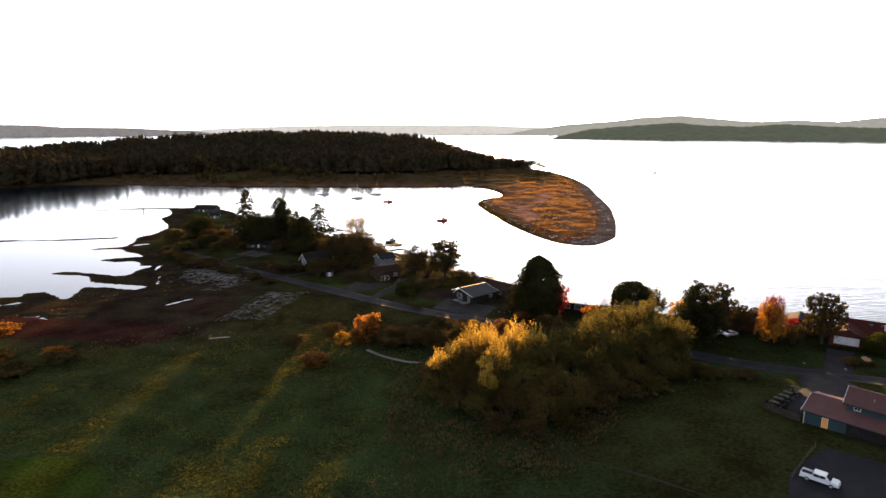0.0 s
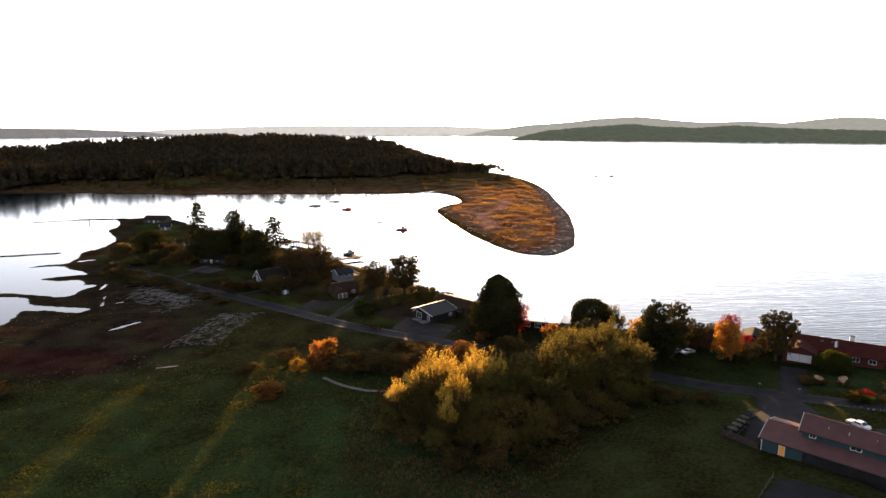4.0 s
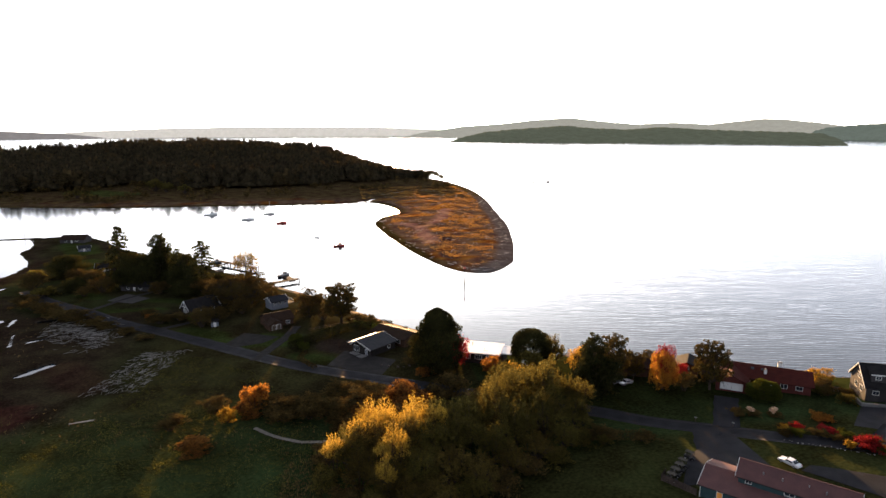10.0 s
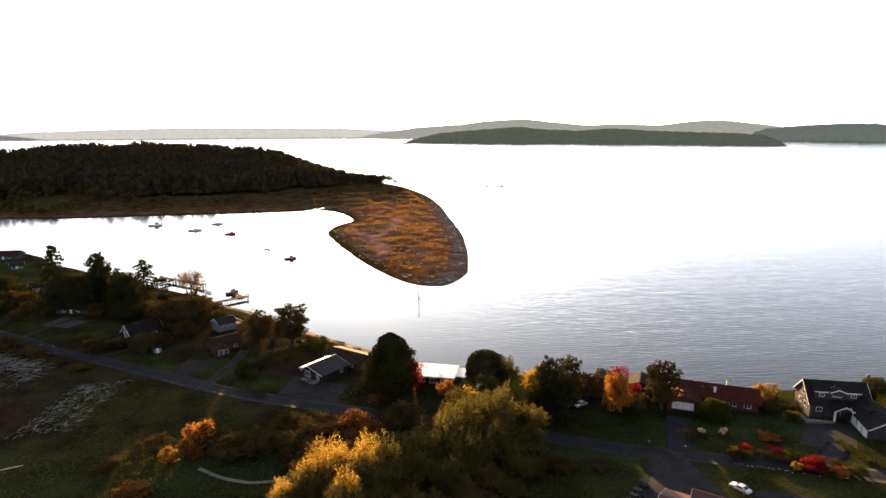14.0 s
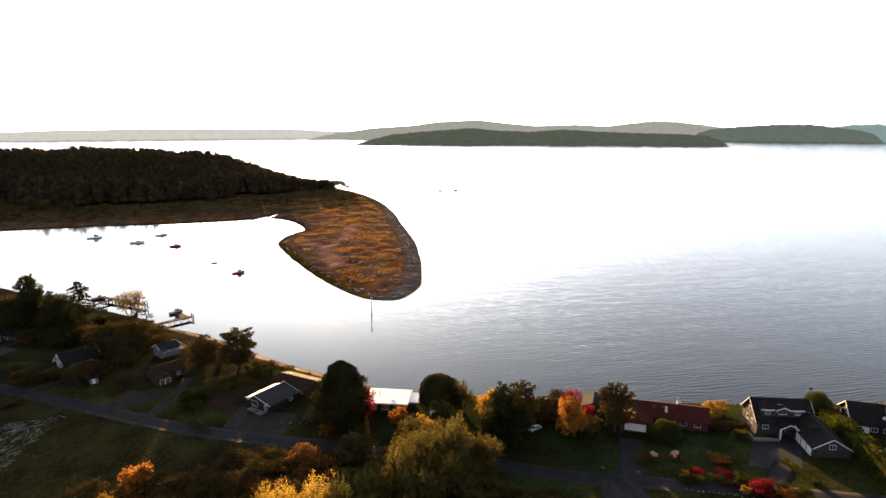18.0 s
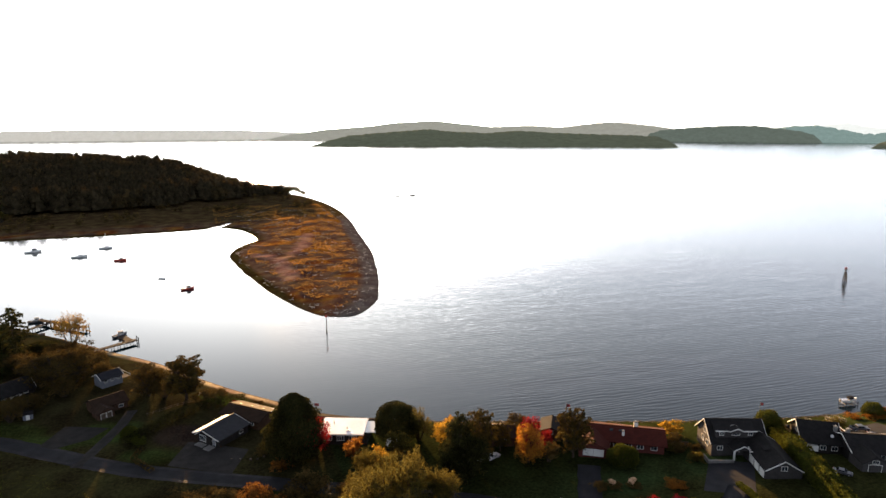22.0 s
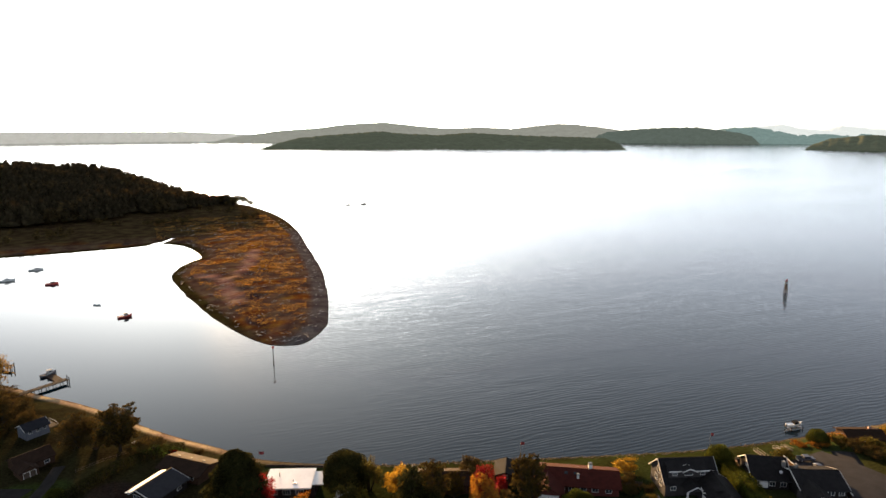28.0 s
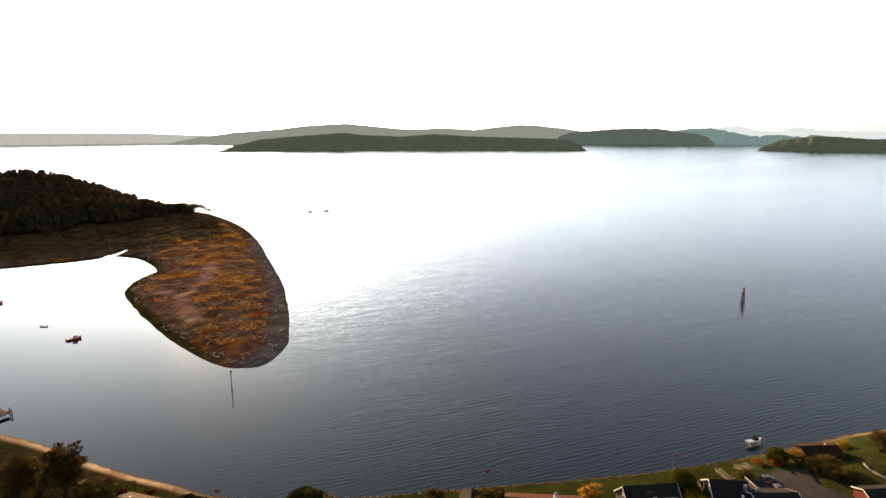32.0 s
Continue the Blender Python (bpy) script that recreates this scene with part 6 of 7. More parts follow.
for rows, lab in ((((199.6, 150.6), (197.2, 144.4)), "pale board screen between house and car park"), (((200.2, 139.0), (196.4, 130.6), (192.2, 124.4)), "long pale board screen beside the car park")):
    scr = thing("screen_wall", pose(0, 0, 0), lab, "wall")
    for (ax, ay), (bx, by) in zip(rows, rows[1:]):
        long, z = math.hypot(bx - ax, by - ay), min(at(ax, ay), at(bx, by))
        m = pose(ax, ay, z, 0, 0, math.degrees(math.atan2(by - ay, bx - ax)))
        part("panel", boxes((0, long, -0.06, 0.06, -0.5, 2.3)), BROWN_WALL, scr).matrix_basis = m
        # the sunlit top edge of the screen is put into a white cap
        part("cap", boxes((-0.1, long + 0.1, -0.16, 0.16, 2.3, 2.46), bevel=0.02), WHITE, scr, "white cap standing in for the sunlit top edge").matrix_basis = m
        for i in range(int(long / 2.4) + 1):
            part("post", boxes((i * 2.4 - 0.08, i * 2.4 + 0.08, 0.06, 0.2, -0.6, 2.3)), TIMBER, scr).matrix_basis = m
low = thing("house", pose(243, 150.6, at(243, 150.6) - 0.2, 0, 0, -27), "low dark-roofed house at the bluff edge", "house")
gable_block(low, 13, 8.5, 2.2, 3.7, BROWN_WALL, BROWN_ROOF, over=0.8, trim=False)
window(low, pose(0, -4.25, 0.9), 2.0, 1.1)
door(low, pose(-3.5, -4.25, 0.1), 1.0, 2.0, TIMBER, "weathered timber door")
chimney(low, 3, 0.5, 3.0, 4.5)
rr = thing("house", pose(222, 119.5, at(222, 119.5), 0, 0, -25), "low house with orange-lit roof edges", "house")
gable_block(rr, 13, 8.5, 2.5, 4.2, RED_WALL, DARK_ROOF, over=0.7)
window(rr, pose(-2, -4.25, 0.9), 1.6, 1.1)
window(rr, pose(2.5, -4.25, 0.9), 1.6, 1.1)
for x, y, L, W, lab in ((186, 154.5, 5, 4.4, "small dark-roofed garden shed on the shore lawn"), (170, 162, 5.4, 4.4, "small brown-roofed garden shed on the shore lawn")):
    sh = thing("shed", pose(x, y, at(x, y), 0, 0, -30), lab, "shed")
    gable_block(sh, L, W, 1.8, 2.7, BROWN_WALL, DARK_ROOF if x > 180 else BROWN_ROOF, over=0.4, trim=False)
    door(sh, pose(0, -W / 2, 0), 0.9, 1.7, TIMBER, "weathered timber door")
gw = thing("garden_wall", pose(0, 0, 0), "low pale stone wall round a terrace", "wall")
for (ax, ay), (bx, by) in zip(((244.2, 135.7), (239.7, 130.9), (238.3, 126.4)), ((239.7, 130.9), (238.3, 126.4), (238, 122))):
    part("course", boxes((0, math.hypot(bx - ax, by - ay), -0.3, 0.3, -0.4, 0.8), bevel=0.04), CONCRETE, gw).matrix_basis = pose(ax, ay, at(ax, ay), 0, 0, math.degrees(math.atan2(by - ay, bx - ax)))
sml = thing("house", pose(112.5, 184.5, 7.1, 0, 0, 55), "small brown gabled house between trees", "house")
gable_block(sml, 8, 6.5, 2.1, 3.3, BROWN_WALL, DARK_ROOF, trim=False)
window(sml, on_side("l", 8, 6.5, 0, 1.0), 1.2, 1.2)
window(sml, pose(0, -3.25, 1.0), 1.2, 1.1)
hid = thing("house", pose(93, 190, 6.0, 0, 0, -25), "low brown house behind the dark trees", "house")
gable_block(hid, 15, 9, 2.6, 4.3, BROWN_WALL, BROWN_ROOF, trim=False)
window(hid, pose(-2, -4.5, 0.9), 1.6, 1.1)
window(hid, pose(4, -4.5, 0.9), 1.6, 1.1)

# the white-roofed house
wr = thing("house", pose(50.6, 211.2, 4.5, 0, 0, -24.5), "low dark house with a flat white membrane roof", "house")
part("wall", boxes((-7.6, 7.6, -4.5, 4.5, -1.5, 3.0)), DARK_WALL, wr)
part("roof", slab([(-8.2, 5.2, 3.75), (-8.2, -5.2, 3.3), (6.6, -5.2, 3.3), (6.6, 5.2, 3.75)], 0.3), WHITE_ROOF, wr, "bright white flat roof")
part("roof", slab([(6.62, 3.6, 3.6), (6.62, -3.2, 3.25), (10.2, -3.2, 3.25), (10.2, 3.6, 3.6)], 0.28), WHITE_ROOF, wr, "bright white flat roof")
part("fascia", boxes((-8.25, 6.65, -5.28, -5.2, 2.95, 3.34)), WHITE, wr)
for u in (-5, -1, 3):
    window(wr, pose(u, -4.5, 0.8), 2.2, 1.5, 2)
part("vent_pipe", tube(bmesh.new(), (-4.2, 1.0, 3.2), (-4.2, 1.0, 5.0), 0.16, 0.16, 8), METAL, wr)
part("vent_pipe", tube(bmesh.new(), (0.6, -1.5, 3.2), (0.6, -1.5, 4.0), 0.14, 0.14, 8), METAL, wr)
part("skylight", boxes((0.6, 1.8, -3.1, -2.2, 3.3, 3.6), bevel=0.03), METAL, wr)
carport = thing("shed", pose(62.5, 197.5, 4.8, 0, 0, -25), "pale-roofed lean-to beside the white-roofed house", "shed")
part("roof", slab([(-2, 3.5, 2.7), (-2, -3.5, 2.4), (2, -3.5, 2.4), (2, 3.5, 2.7)], 0.15), WHITE_ROOF, carport)
part("wall", boxes((-1.8, 1.8, -3.2, 3.2, -0.8, 2.3)), DARK_WALL, carport)

# the grey garage and the house behind it
gg = thing("house", pose(12.9, 228.2, 3.5, 0, 0, 40), "slate-roofed grey garage with pale roof edges", "house")
gable_block(gg, 12.4, 9.8, 2.7, 4.5, DARK_WALL, SLATE_ROOF, over=0.7, shift=2.2)
door(gg, on_side("l", 12.4, 9.8, 2.6, 0.1), 1.1, 2.1, PALE_WALL, "pale side door")
window(gg, on_side("l", 12.4, 9.8, -2.6, 0.5), 2.6, 2.0, 2)
part("step", boxes((-9.2, -6.6, -3.4, -0.6, -0.4, 0.14), bevel=0.02), CONCRETE, gg, "pale concrete step")
part("step", boxes((-8.6, -6.6, 0.4, 4.0, -0.4, 0.1), bevel=0.02), CONCRETE, gg, "pale concrete step")
# white slab over the slate paints in the sunlit back slope
part("roof_edge", slab([(-7.8, 5.7, 3.5), (-7.8, 3.4, 4.2), (6.0, 3.4, 4.2), (6.0, 5.7, 3.5)], 0.12), WHITE_ROOF, gg, "white strip standing in for the sunlit back slope")
window(gg, pose(3, -4.9, 0.9), 1.4, 1.0)
bh = thing("house", pose(22, 237.3, 3.7, 0, 0, -46), "brown low-pitched house beside the grey garage", "house")
gable_block(bh, 16, 9.5, 2.8, 4.2, BROWN_WALL, BROWN_ROOF, over=0.9, trim=False)
for u in (-5, 0, 5):
    window(bh, pose(u, -4.75, 0.8), 1.8, 1.2)
    part("skylight", boxes((u - 0.4, u + 0.4, -0.4, 0.4, 0, 0.1)), BLACK, bh).matrix_basis = pose(0, 1.6, 4.05, -16.4, 0, 0)

# peninsula houses
ct = thing("house", pose(-62.5, 294.3, 1.75, 0, 0, 40), "dark cottage with a steep white-trimmed gable", "house")
gable_block(ct, 14, 7.4, 2.6, 6.2, DARK_WALL, DARK_ROOF, over=0.6)
part("gable_cross", boxes((-7.62, -7.5, -0.12, 0.12, 2.0, 6.1), (-7.62, -7.5, -2.4, 2.4, 3.4, 3.6)), WHITE, ct, "white timber trim on the gable")
window(ct, on_side("l", 14, 7.4, -0.9, 0.9), 1.2, 1.4)
window(ct, on_side("l", 14, 7.4, 0.9, 0.9), 1.2, 1.4)
for u in (-4, -1.4, 1.2, 3.8):
    window(ct, pose(u, -3.7, 1.0), 1.5, 1.1, 2)
bl = thing("house", pose(-28.5, 293, 2.6, 0, 0, 32), "pale house with a slate-blue roof above the beach", "house")
gable_block(bl, 8, 6.6, 3.4, 5.0, PALE_WALL, SLATE_ROOF, over=0.5)
for u in (-2.5, 0.1, 2.5):
    window(bl, pose(u, -3.3, 1.9), 1.1, 1.1)
window(bl, on_side("r", 8, 6.6, -1, 1.9), 2.0, 1.4, 2)
part("deck", boxes((4.02, 7.2, -3.3, 3.3, 1.2, 1.5)), TIMBER, bl)
part("deck_rail", boxes((7.1, 7.2, -3.3, 3.3, 2.4, 2.5), (7.1, 7.2, -3.3, -3.2, 1.5, 2.4), (7.1, 7.2, 3.2, 3.3, 1.5, 2.4)), WHITE, bl)
bs_ = thing("house", pose(-26, 268, 2.5, 0, 0, 28), "brown low house with double timber doors", "house")
gable_block(bs_, 11, 9, 2.7, 4.8, BROWN_WALL, BROWN_ROOF, trim=False)
gable_block(bs_, 6, 5.5, 2.4, 3.9, BROWN_WALL, BROWN_ROOF, x=-3.6, y=-5.2, turn=90, trim=False)
for u in (-4.6, -2.6):
    door(bs_, pose(u, -8.2, 0), 1.7, 2.1, TIMBER, "weathered timber door")
window(bs_, pose(3.0, -4.5, 0.9), 1.5, 1.0)
for x, y, rz, L, W, e, r, wl, rf, lab in ((-103, 342, -14, 15, 8, 2.4, 4.2, GREY_WALL, DARK_ROOF, "grey house with a dark roof beside the lane"), (-102, 375, 20, 18, 10, 4.6, 7.4, PALE_WALL, SLATE_ROOF, "two-storey house with slate roof behind firs"),
                                         (-192, 493, -6, 17, 11, 2.4, 5.0, GREY_WALL, BROWN_ROOF, "house with a broad hipped roof at the point"), (-136, 391, 10, 10, 7, 2.6, 4.4, DARK_WALL, DARK_ROOF, "small dark house near the point"),
                                         (-172, 455, 25, 7, 5, 2.4, 3.8, PALE_WALL, SLATE_ROOF, "small pale boathouse near the point")):
    h = thing("house", pose(x, y, at(x, y) + 0.1, 0, 0, rz), lab, "house")
    gable_block(h, L, W, e, r, wl, rf, trim=L < 12)
    for u in (-L / 4, L / 5):
        window(h, pose(u, -W / 2, 0.9), 1.4, 1.2)
    door(h, pose(-0.2, -W / 2, 0), 1.0, 2.05, WHITE, "white door")
shed = thing("shed", pose(-51.7, 270.5, at(-51.7, 270.5), 0, 0, 12), "small white garden shed", "shed")
gable_block(shed, 3, 2.6, 2.0, 2.7, PALE_WALL, DARK_ROOF, over=0.2, trim=False)
door(shed, on_side("f", 3, 2.6, 0, 0), 0.9, 1.85, WHITE, "white shed door")


# ---- vehicles ----
def wheel(parent, x, y, r=0.36, w=0.24):
    t = part("wheel", tube(bmesh.new(), (x, y - w / 2, r), (x, y + w / 2, r), r, r, 16), RUBBER, parent, "black tyre")
    part("rim", tube(bmesh.new(), (x, y - w / 2 - 0.01, r), (x, y + w / 2 + 0.01, r), r * 0.6, r * 0.6, 12), METAL, t, "grey metal rim")


def saloon(m, paint, label, L=4.6, W=1.8, pickup=False):
    c = thing("pickup_truck" if pickup else "car", m, label, "truck" if pickup else "car")
    h = L / 2
    if pickup:
        part("body", prism([(-h, 0.5), (h, 0.5), (h, 1.0), (h - 0.15, 1.1), (1.7, 1.17), (1.6, 1.0), (-h, 1.0)], -W / 2, W / 2, 0.05), paint, c)
        for s in (-1, 1):
            part("bed_side", boxes((-h, -1.15, s * (W / 2 - 0.12) - 0.06, s * (W / 2 - 0.12) + 0.06, 1.0, 1.36), bevel=0.03), paint, c)
        part("tailgate", boxes((-h, -h + 0.1, -W / 2 + 0.18, W / 2 - 0.18, 1.0, 1.36), bevel=0.02), paint, c)
        part("bed_floor", boxes((-h + 0.1, -1.15, -W / 2 + 0.18, W / 2 - 0.18, 1.0, 1.03)), BLACK, c, "black bed liner")
        part("cab", prism([(-1.2, 1.0), (1.78, 1.1), (0.95, 1.84), (-0.98, 1.88)], -W / 2 + 0.12, W / 2 - 0.12, 0.06), paint, c)
        part("windscreen", slab([(1.03, -0.74, 1.81), (1.74, -0.78, 1.18), (1.74, 0.78, 1.18), (1.03, 0.74, 1.81)], 0.03), GLASS, c, "dark windscreen")
        part("rear_window", slab([(-1.06, 0.6, 1.78), (-1.17, 0.62, 1.3), (-1.17, -0.62, 1.3), (-1.06, -0.6, 1.78)], 0.03), GLASS, c)
        win = [(-0.9, -0.04), (0.06, 0.92)]
        z0, z1, yy = 1.25, 1.72, W / 2 - 0.11
    else:
        part("body", prism([(-h, 0.35), (h, 0.35), (h, 0.68), (h - 0.3, 0.82), (0.95, 0.93), (-1.55, 0.97), (-h, 0.9)], -W / 2, W / 2, 0.06), paint, c)
        part("cab", prism([(-1.6, 0.92), (1.05, 0.9), (0.35, 1.4), (-0.9, 1.44)], -W / 2 + 0.1, W / 2 - 0.1, 0.06), paint, c)
        part("windscreen", slab([(0.42, -0.66, 1.38), (1.04, -0.7, 0.95), (1.04, 0.7, 0.95), (0.42, 0.66, 1.38)], 0.03), GLASS, c, "dark windscreen")
        part("rear_window", slab([(-0.95, 0.64, 1.41), (-1.58, 0.68, 0.99), (-1.58, -0.68, 0.99), (-0.95, -0.64, 1.41)], 0.03), GLASS, c)
        win = [(-0.95, -0.2), (-0.12, 0.5)]
        z0, z1, yy = 0.98, 1.32, W / 2 - 0.09
    for a, b in win:
        for s in (-1, 1):
            part("side_window", boxes((a, b, s * yy - 0.02, s * yy + 0.02, z0, z1)), GLASS, c, "dark side window")
    for x in (-h * 0.62, h * 0.64):
        for s in (-1, 1):
            wheel(c, x, s * (W / 2 - 0.1), 0.4 if pickup else 0.33)
    for s in (-1, 1):
        part("headlight", boxes((h - 0.06, h + 0.02, s * (W / 2 - 0.3) - 0.16, s * (W / 2 - 0.3) + 0.16, 0.72 if not pickup else 0.85, 0.84 if not pickup else 1.02)), METAL, c, "clear headlight")
        part("tail_light", boxes((-h - 0.02, -h + 0.05, s * (W / 2 - 0.2) - 0.1, s * (W / 2 - 0.2) + 0.1, 0.7, 0.92)), HULL_RED, c, "red tail light")
        part("mirror", boxes((0.72, 0.84, s * (W / 2 + 0.1) - 0.1, s * (W / 2 + 0.1) + 0.1, z0, z0 + 0.18), bevel=0.02), paint, c)
    part("bumper", boxes((h - 0.02, h + 0.1, -W / 2 + 0.06, W / 2 - 0.06, 0.42, 0.62), bevel=0.03), METAL if pickup else paint, c)
    part("bumper", boxes((-h - 0.1, -h + 0.02, -W / 2 + 0.06, W / 2 - 0.06, 0.42, 0.6), bevel=0.03), METAL if pickup else paint, c)
    return c


def park(x, y, turn, paint, label, **kw):
    return saloon(pose(x, y, at(x, y) + 0.12, 0, 0, turn), paint, label, **kw)


park(65.5, 95.9, -43, CAR_WHITE, "white pickup truck on the dark car park", L=5.8, W=2.0, pickup=True)
park(100.8, 123.3, 109, CAR_WHITE, "white car on the grass behind the teal building")
park(88.4, 178.6, 200, CAR_GREY, "silver car parked under dark trees")
park(85.0, 179.6, 200, CAR_DARK, "dark car parked under dark trees")
park(206.5, 147.5, -25, CAR_DARK, "dark pickup truck on the bluff car park", L=5.6, W=2.0, pickup=True)
park(203.6, 141, -115, CAR_DARK, "dark car on the bluff car park")
park(171.5, 128.6, -55, CAR_DARK, "dark car on the drive beside the hedge")


def golf_cart(m, roof, label):
    c = thing("golf_cart", m, label, "golf cart", "golf carts behind the fence")
    part("body", prism([(-1.2, 0.3), (1.2, 0.3), (1.2, 0.62), (0.75, 0.86), (0.5, 0.45), (-0.1, 0.45), (-0.15, 0.8), (-1.2, 0.85)], -0.58, 0.58, 0.04), BLACK, c)
    part("canopy", boxes((-1.0, 0.95, -0.62, 0.62, 1.82, 1.9), bevel=0.03), roof, c, "pale flat canopy")
    part("seat", boxes((-0.5, 0.0, -0.52, 0.52, 0.78, 0.92), (-0.62, -0.5, -0.52, 0.52, 0.9, 1.3), bevel=0.03), BEIGE, c)
    for x in (-0.9, 0.85):
        for s in (-1, 1):
            part("post", boxes((x - 0.025, x + 0.025, s * 0.54 - 0.025, s * 0.54 + 0.025, 0.6, 1.83)), BLACK, c)
    part("steering_wheel", tube(bmesh.new(), (0.42, 0.25, 1.0), (0.38, 0.25, 1.04), 0.18, 0.18, 10), BLACK, c)
    for x in (-0.8, 0.82):
        for s in (-1, 1):
            wheel(c, x, s * 0.5, 0.23, 0.2)
    return c


cart = None
for i, (x, y) in enumerate(((72.3, 123.6), (74.2, 125.4), (76.1, 127.0), (78.0, 128.7), (81.4, 131.6))):
    m = pose(x, y, at(x, y) + 0.02, 0, 0, -52)
    cart = golf_cart(m, BEIGE, "black golf cart with a pale canopy") if cart is None else (copy_thing(cart, m), cart)[1]


# ---- fences, walls, stairs ----
def fence(line, tall, label, mat=TIMBER, gap=0.16, post_gap=2.4):
    """Posts, rails and close boards along a line."""
    f = thing("fence", pose(0, 0, 0), label, "fence")
    plank = None
    for (ax, ay), (bx, by) in zip(line, line[1:]):
        n, long = max(1, round(math.hypot(bx - ax, by - ay) / post_gap)), math.hypot(bx - ax, by - ay)
        turn = math.degrees(math.atan2(by - ay, bx - ax))
        for i in range(n + 1):
            x, y = ax + (bx - ax) * i / n, ay + (by - ay) * i / n
            z = at(x, y)
            part("post", boxes((-0.06, 0.06, -0.06, 0.06, -0.3, tall + 0.1)), mat, f).matrix_basis = pose(x, y, z, 0, 0, turn)
            if i < n:
                x2, y2 = ax + (bx - ax) * (i + 1) / n, ay + (by - ay) * (i + 1) / n
                for hgt in (0.25, tall * 0.8):
                    bm = bmesh.new()
                    tube(bm, (x, y, z + hgt), (x2, y2, at(x2, y2) + hgt), 0.05, 0.05, 4)
                    part("rail", bm, mat, f)
        if gap:
            k = int(long / gap)
            for i in range(k):
                x, y = ax + (bx - ax) * (i + 0.5) / k, ay + (by - ay) * (i + 0.5) / k
                if plank is None:
                    b = boxes((-gap * 0.45, gap * 0.45, 0.06, 0.09, 0.05, tall), bevel=0.008)
                    plank = bpy.data.meshes.new("board")
                    b.to_mesh(plank)
                    b.free()
                    plank.materials.append(mat)
                o = part("board", plank, None, f)
                o.matrix_basis = pose(x, y, at(x, y) + ((i * 7) % 5) * 0.008, 0, 0, turn)
    return f


fence([(70.3, 124.3), (74.2, 117.2)], 1.6, "weathered board fence round the golf carts", DOCK, gap=0.3)
fence([(70.3, 124.3), (72.3, 126.2)], 1.6, "weathered board fence round the golf carts", DOCK, gap=0.3)
fence([(61.6, 97.6), (66.5, 102.5), (71.5, 107.2)], 1.0, "low rail fence along the car park", gap=0)
fence([(147, 160.5), (143.5, 163.5), (140.5, 167.5)], 1.7, "sunlit board fence between two gardens", gap=0.3)
fence([(-12, 255), (-4, 259), (4, 262)], 1.1, "weathered rail fence beside the beach lawn", TIMBER, gap=0)


def stairs(x0, y0, z0, x1, y1, z1, label):
    """A straight outdoor flight with pale stringers, treads and rails."""
    long = math.hypot(x1 - x0, y1 - y0)
    s = thing("outdoor_stairs", pose(x0, y0, z0, 0, 0, math.degrees(math.atan2(y1 - y0, x1 - x0))), label, "stairs")
    n = max(4, int(abs(z1 - z0) / 0.18))
    for e in (-0.6, 0.6):
        part("stringer", tube(bmesh.new(), (0, e, 0), (long, e, z1 - z0), 0.14, 0.14, 4), GREY_PLANK, s)
        part("handrail", tube(bmesh.new(), (0, e, 0.95), (long, e, z1 - z0 + 0.95), 0.07, 0.07, 4), GREY_PLANK, s, "pale worn handrail")
        for i in range(5):
            t = i / 4
            part("baluster", tube(bmesh.new(), (long * t, e, (z1 - z0) * t - 1.0), (long * t, e, (z1 - z0) * t + 0.95), 0.05, 0.05, 4), DRIFT, s)
    for i in range(n):
        t = (i + 0.5) / n
        part("tread", boxes((long * t - 0.15, long * t + 0.15, -0.55, 0.55, (z1 - z0) * t - 0.02, (z1 - z0) * t + 0.03)), TIMBER, s)


for x0, y0, x1, y1 in ((197.2, 153.6, 203.4, 163.4), (208.4, 156.4, 211, 161.6), (211.6, 155.8, 214.6, 161)):
    stairs(x0, y0, at(x0, y0) + 0.3, x1, y1, at(x1, y1) + 0.3, "pale timber stairs down to the beach")


def sea_wall(line, label):
    w = tagged(new("sea_wall"), label, "wall")
    for (ax, ay), (bx, by) in zip(line, line[1:]):
        long = math.hypot(bx - ax, by - ay)
        z = min(at(ax, ay), at(bx, by))
        part("section", boxes((0, long - 0.04, -0.3, 0.3, -1.5, 0.9), bevel=0.04), TIMBER, w).matrix_basis = pose(ax, ay, z, 0, 0, math.degrees(math.atan2(by - ay, bx - ax)))
    return w


sea_wall([(40, 238), (46, 234), (52, 231), (58, 228), (64, 225)], "dark timber sea wall below the white-roofed house")
rs = np.random.RandomState(91)
rock = bmesh.new()
bmesh.ops.create_icosphere(rock, subdivisions=1, radius=0.5)
for v in rock.verts:
    v.co *= rs.uniform(0.75, 1.2)
rv, rf = np.array([v.co[:] for v in rock.verts]), np.array([[v.index for v in f.verts] for f in rock.faces])
rock.free()
V, F, count = [], [], 0
line = np.array([(66, 226.5), (88, 215.5), (107, 208.3), (126, 200.5), (156, 188.5), (190, 176), (220, 168), (263, 159.5)])
for i in range(700):
    k = rs.randint(len(line) - 1)
    p = line[k] + (line[k + 1] - line[k]) * rs.uniform(0, 1) + rs.normal(0, 1.1, 2) - (0, 1.0)
    s = rs.uniform(0.2, 0.75)
    V.append(rv * s * (1, rs.uniform(0.7, 1.2), 0.7) + (p[0], p[1], at(*p) + 0.1 * s))
    F.append(rf + count)
    count += len(rv)
tagged(new("shore_rocks", mesh_from("shore_rocks", np.concatenate(V), np.concatenate(F), STONE)), "brown beach rocks along the water's edge", "rocks", kind="stuff")
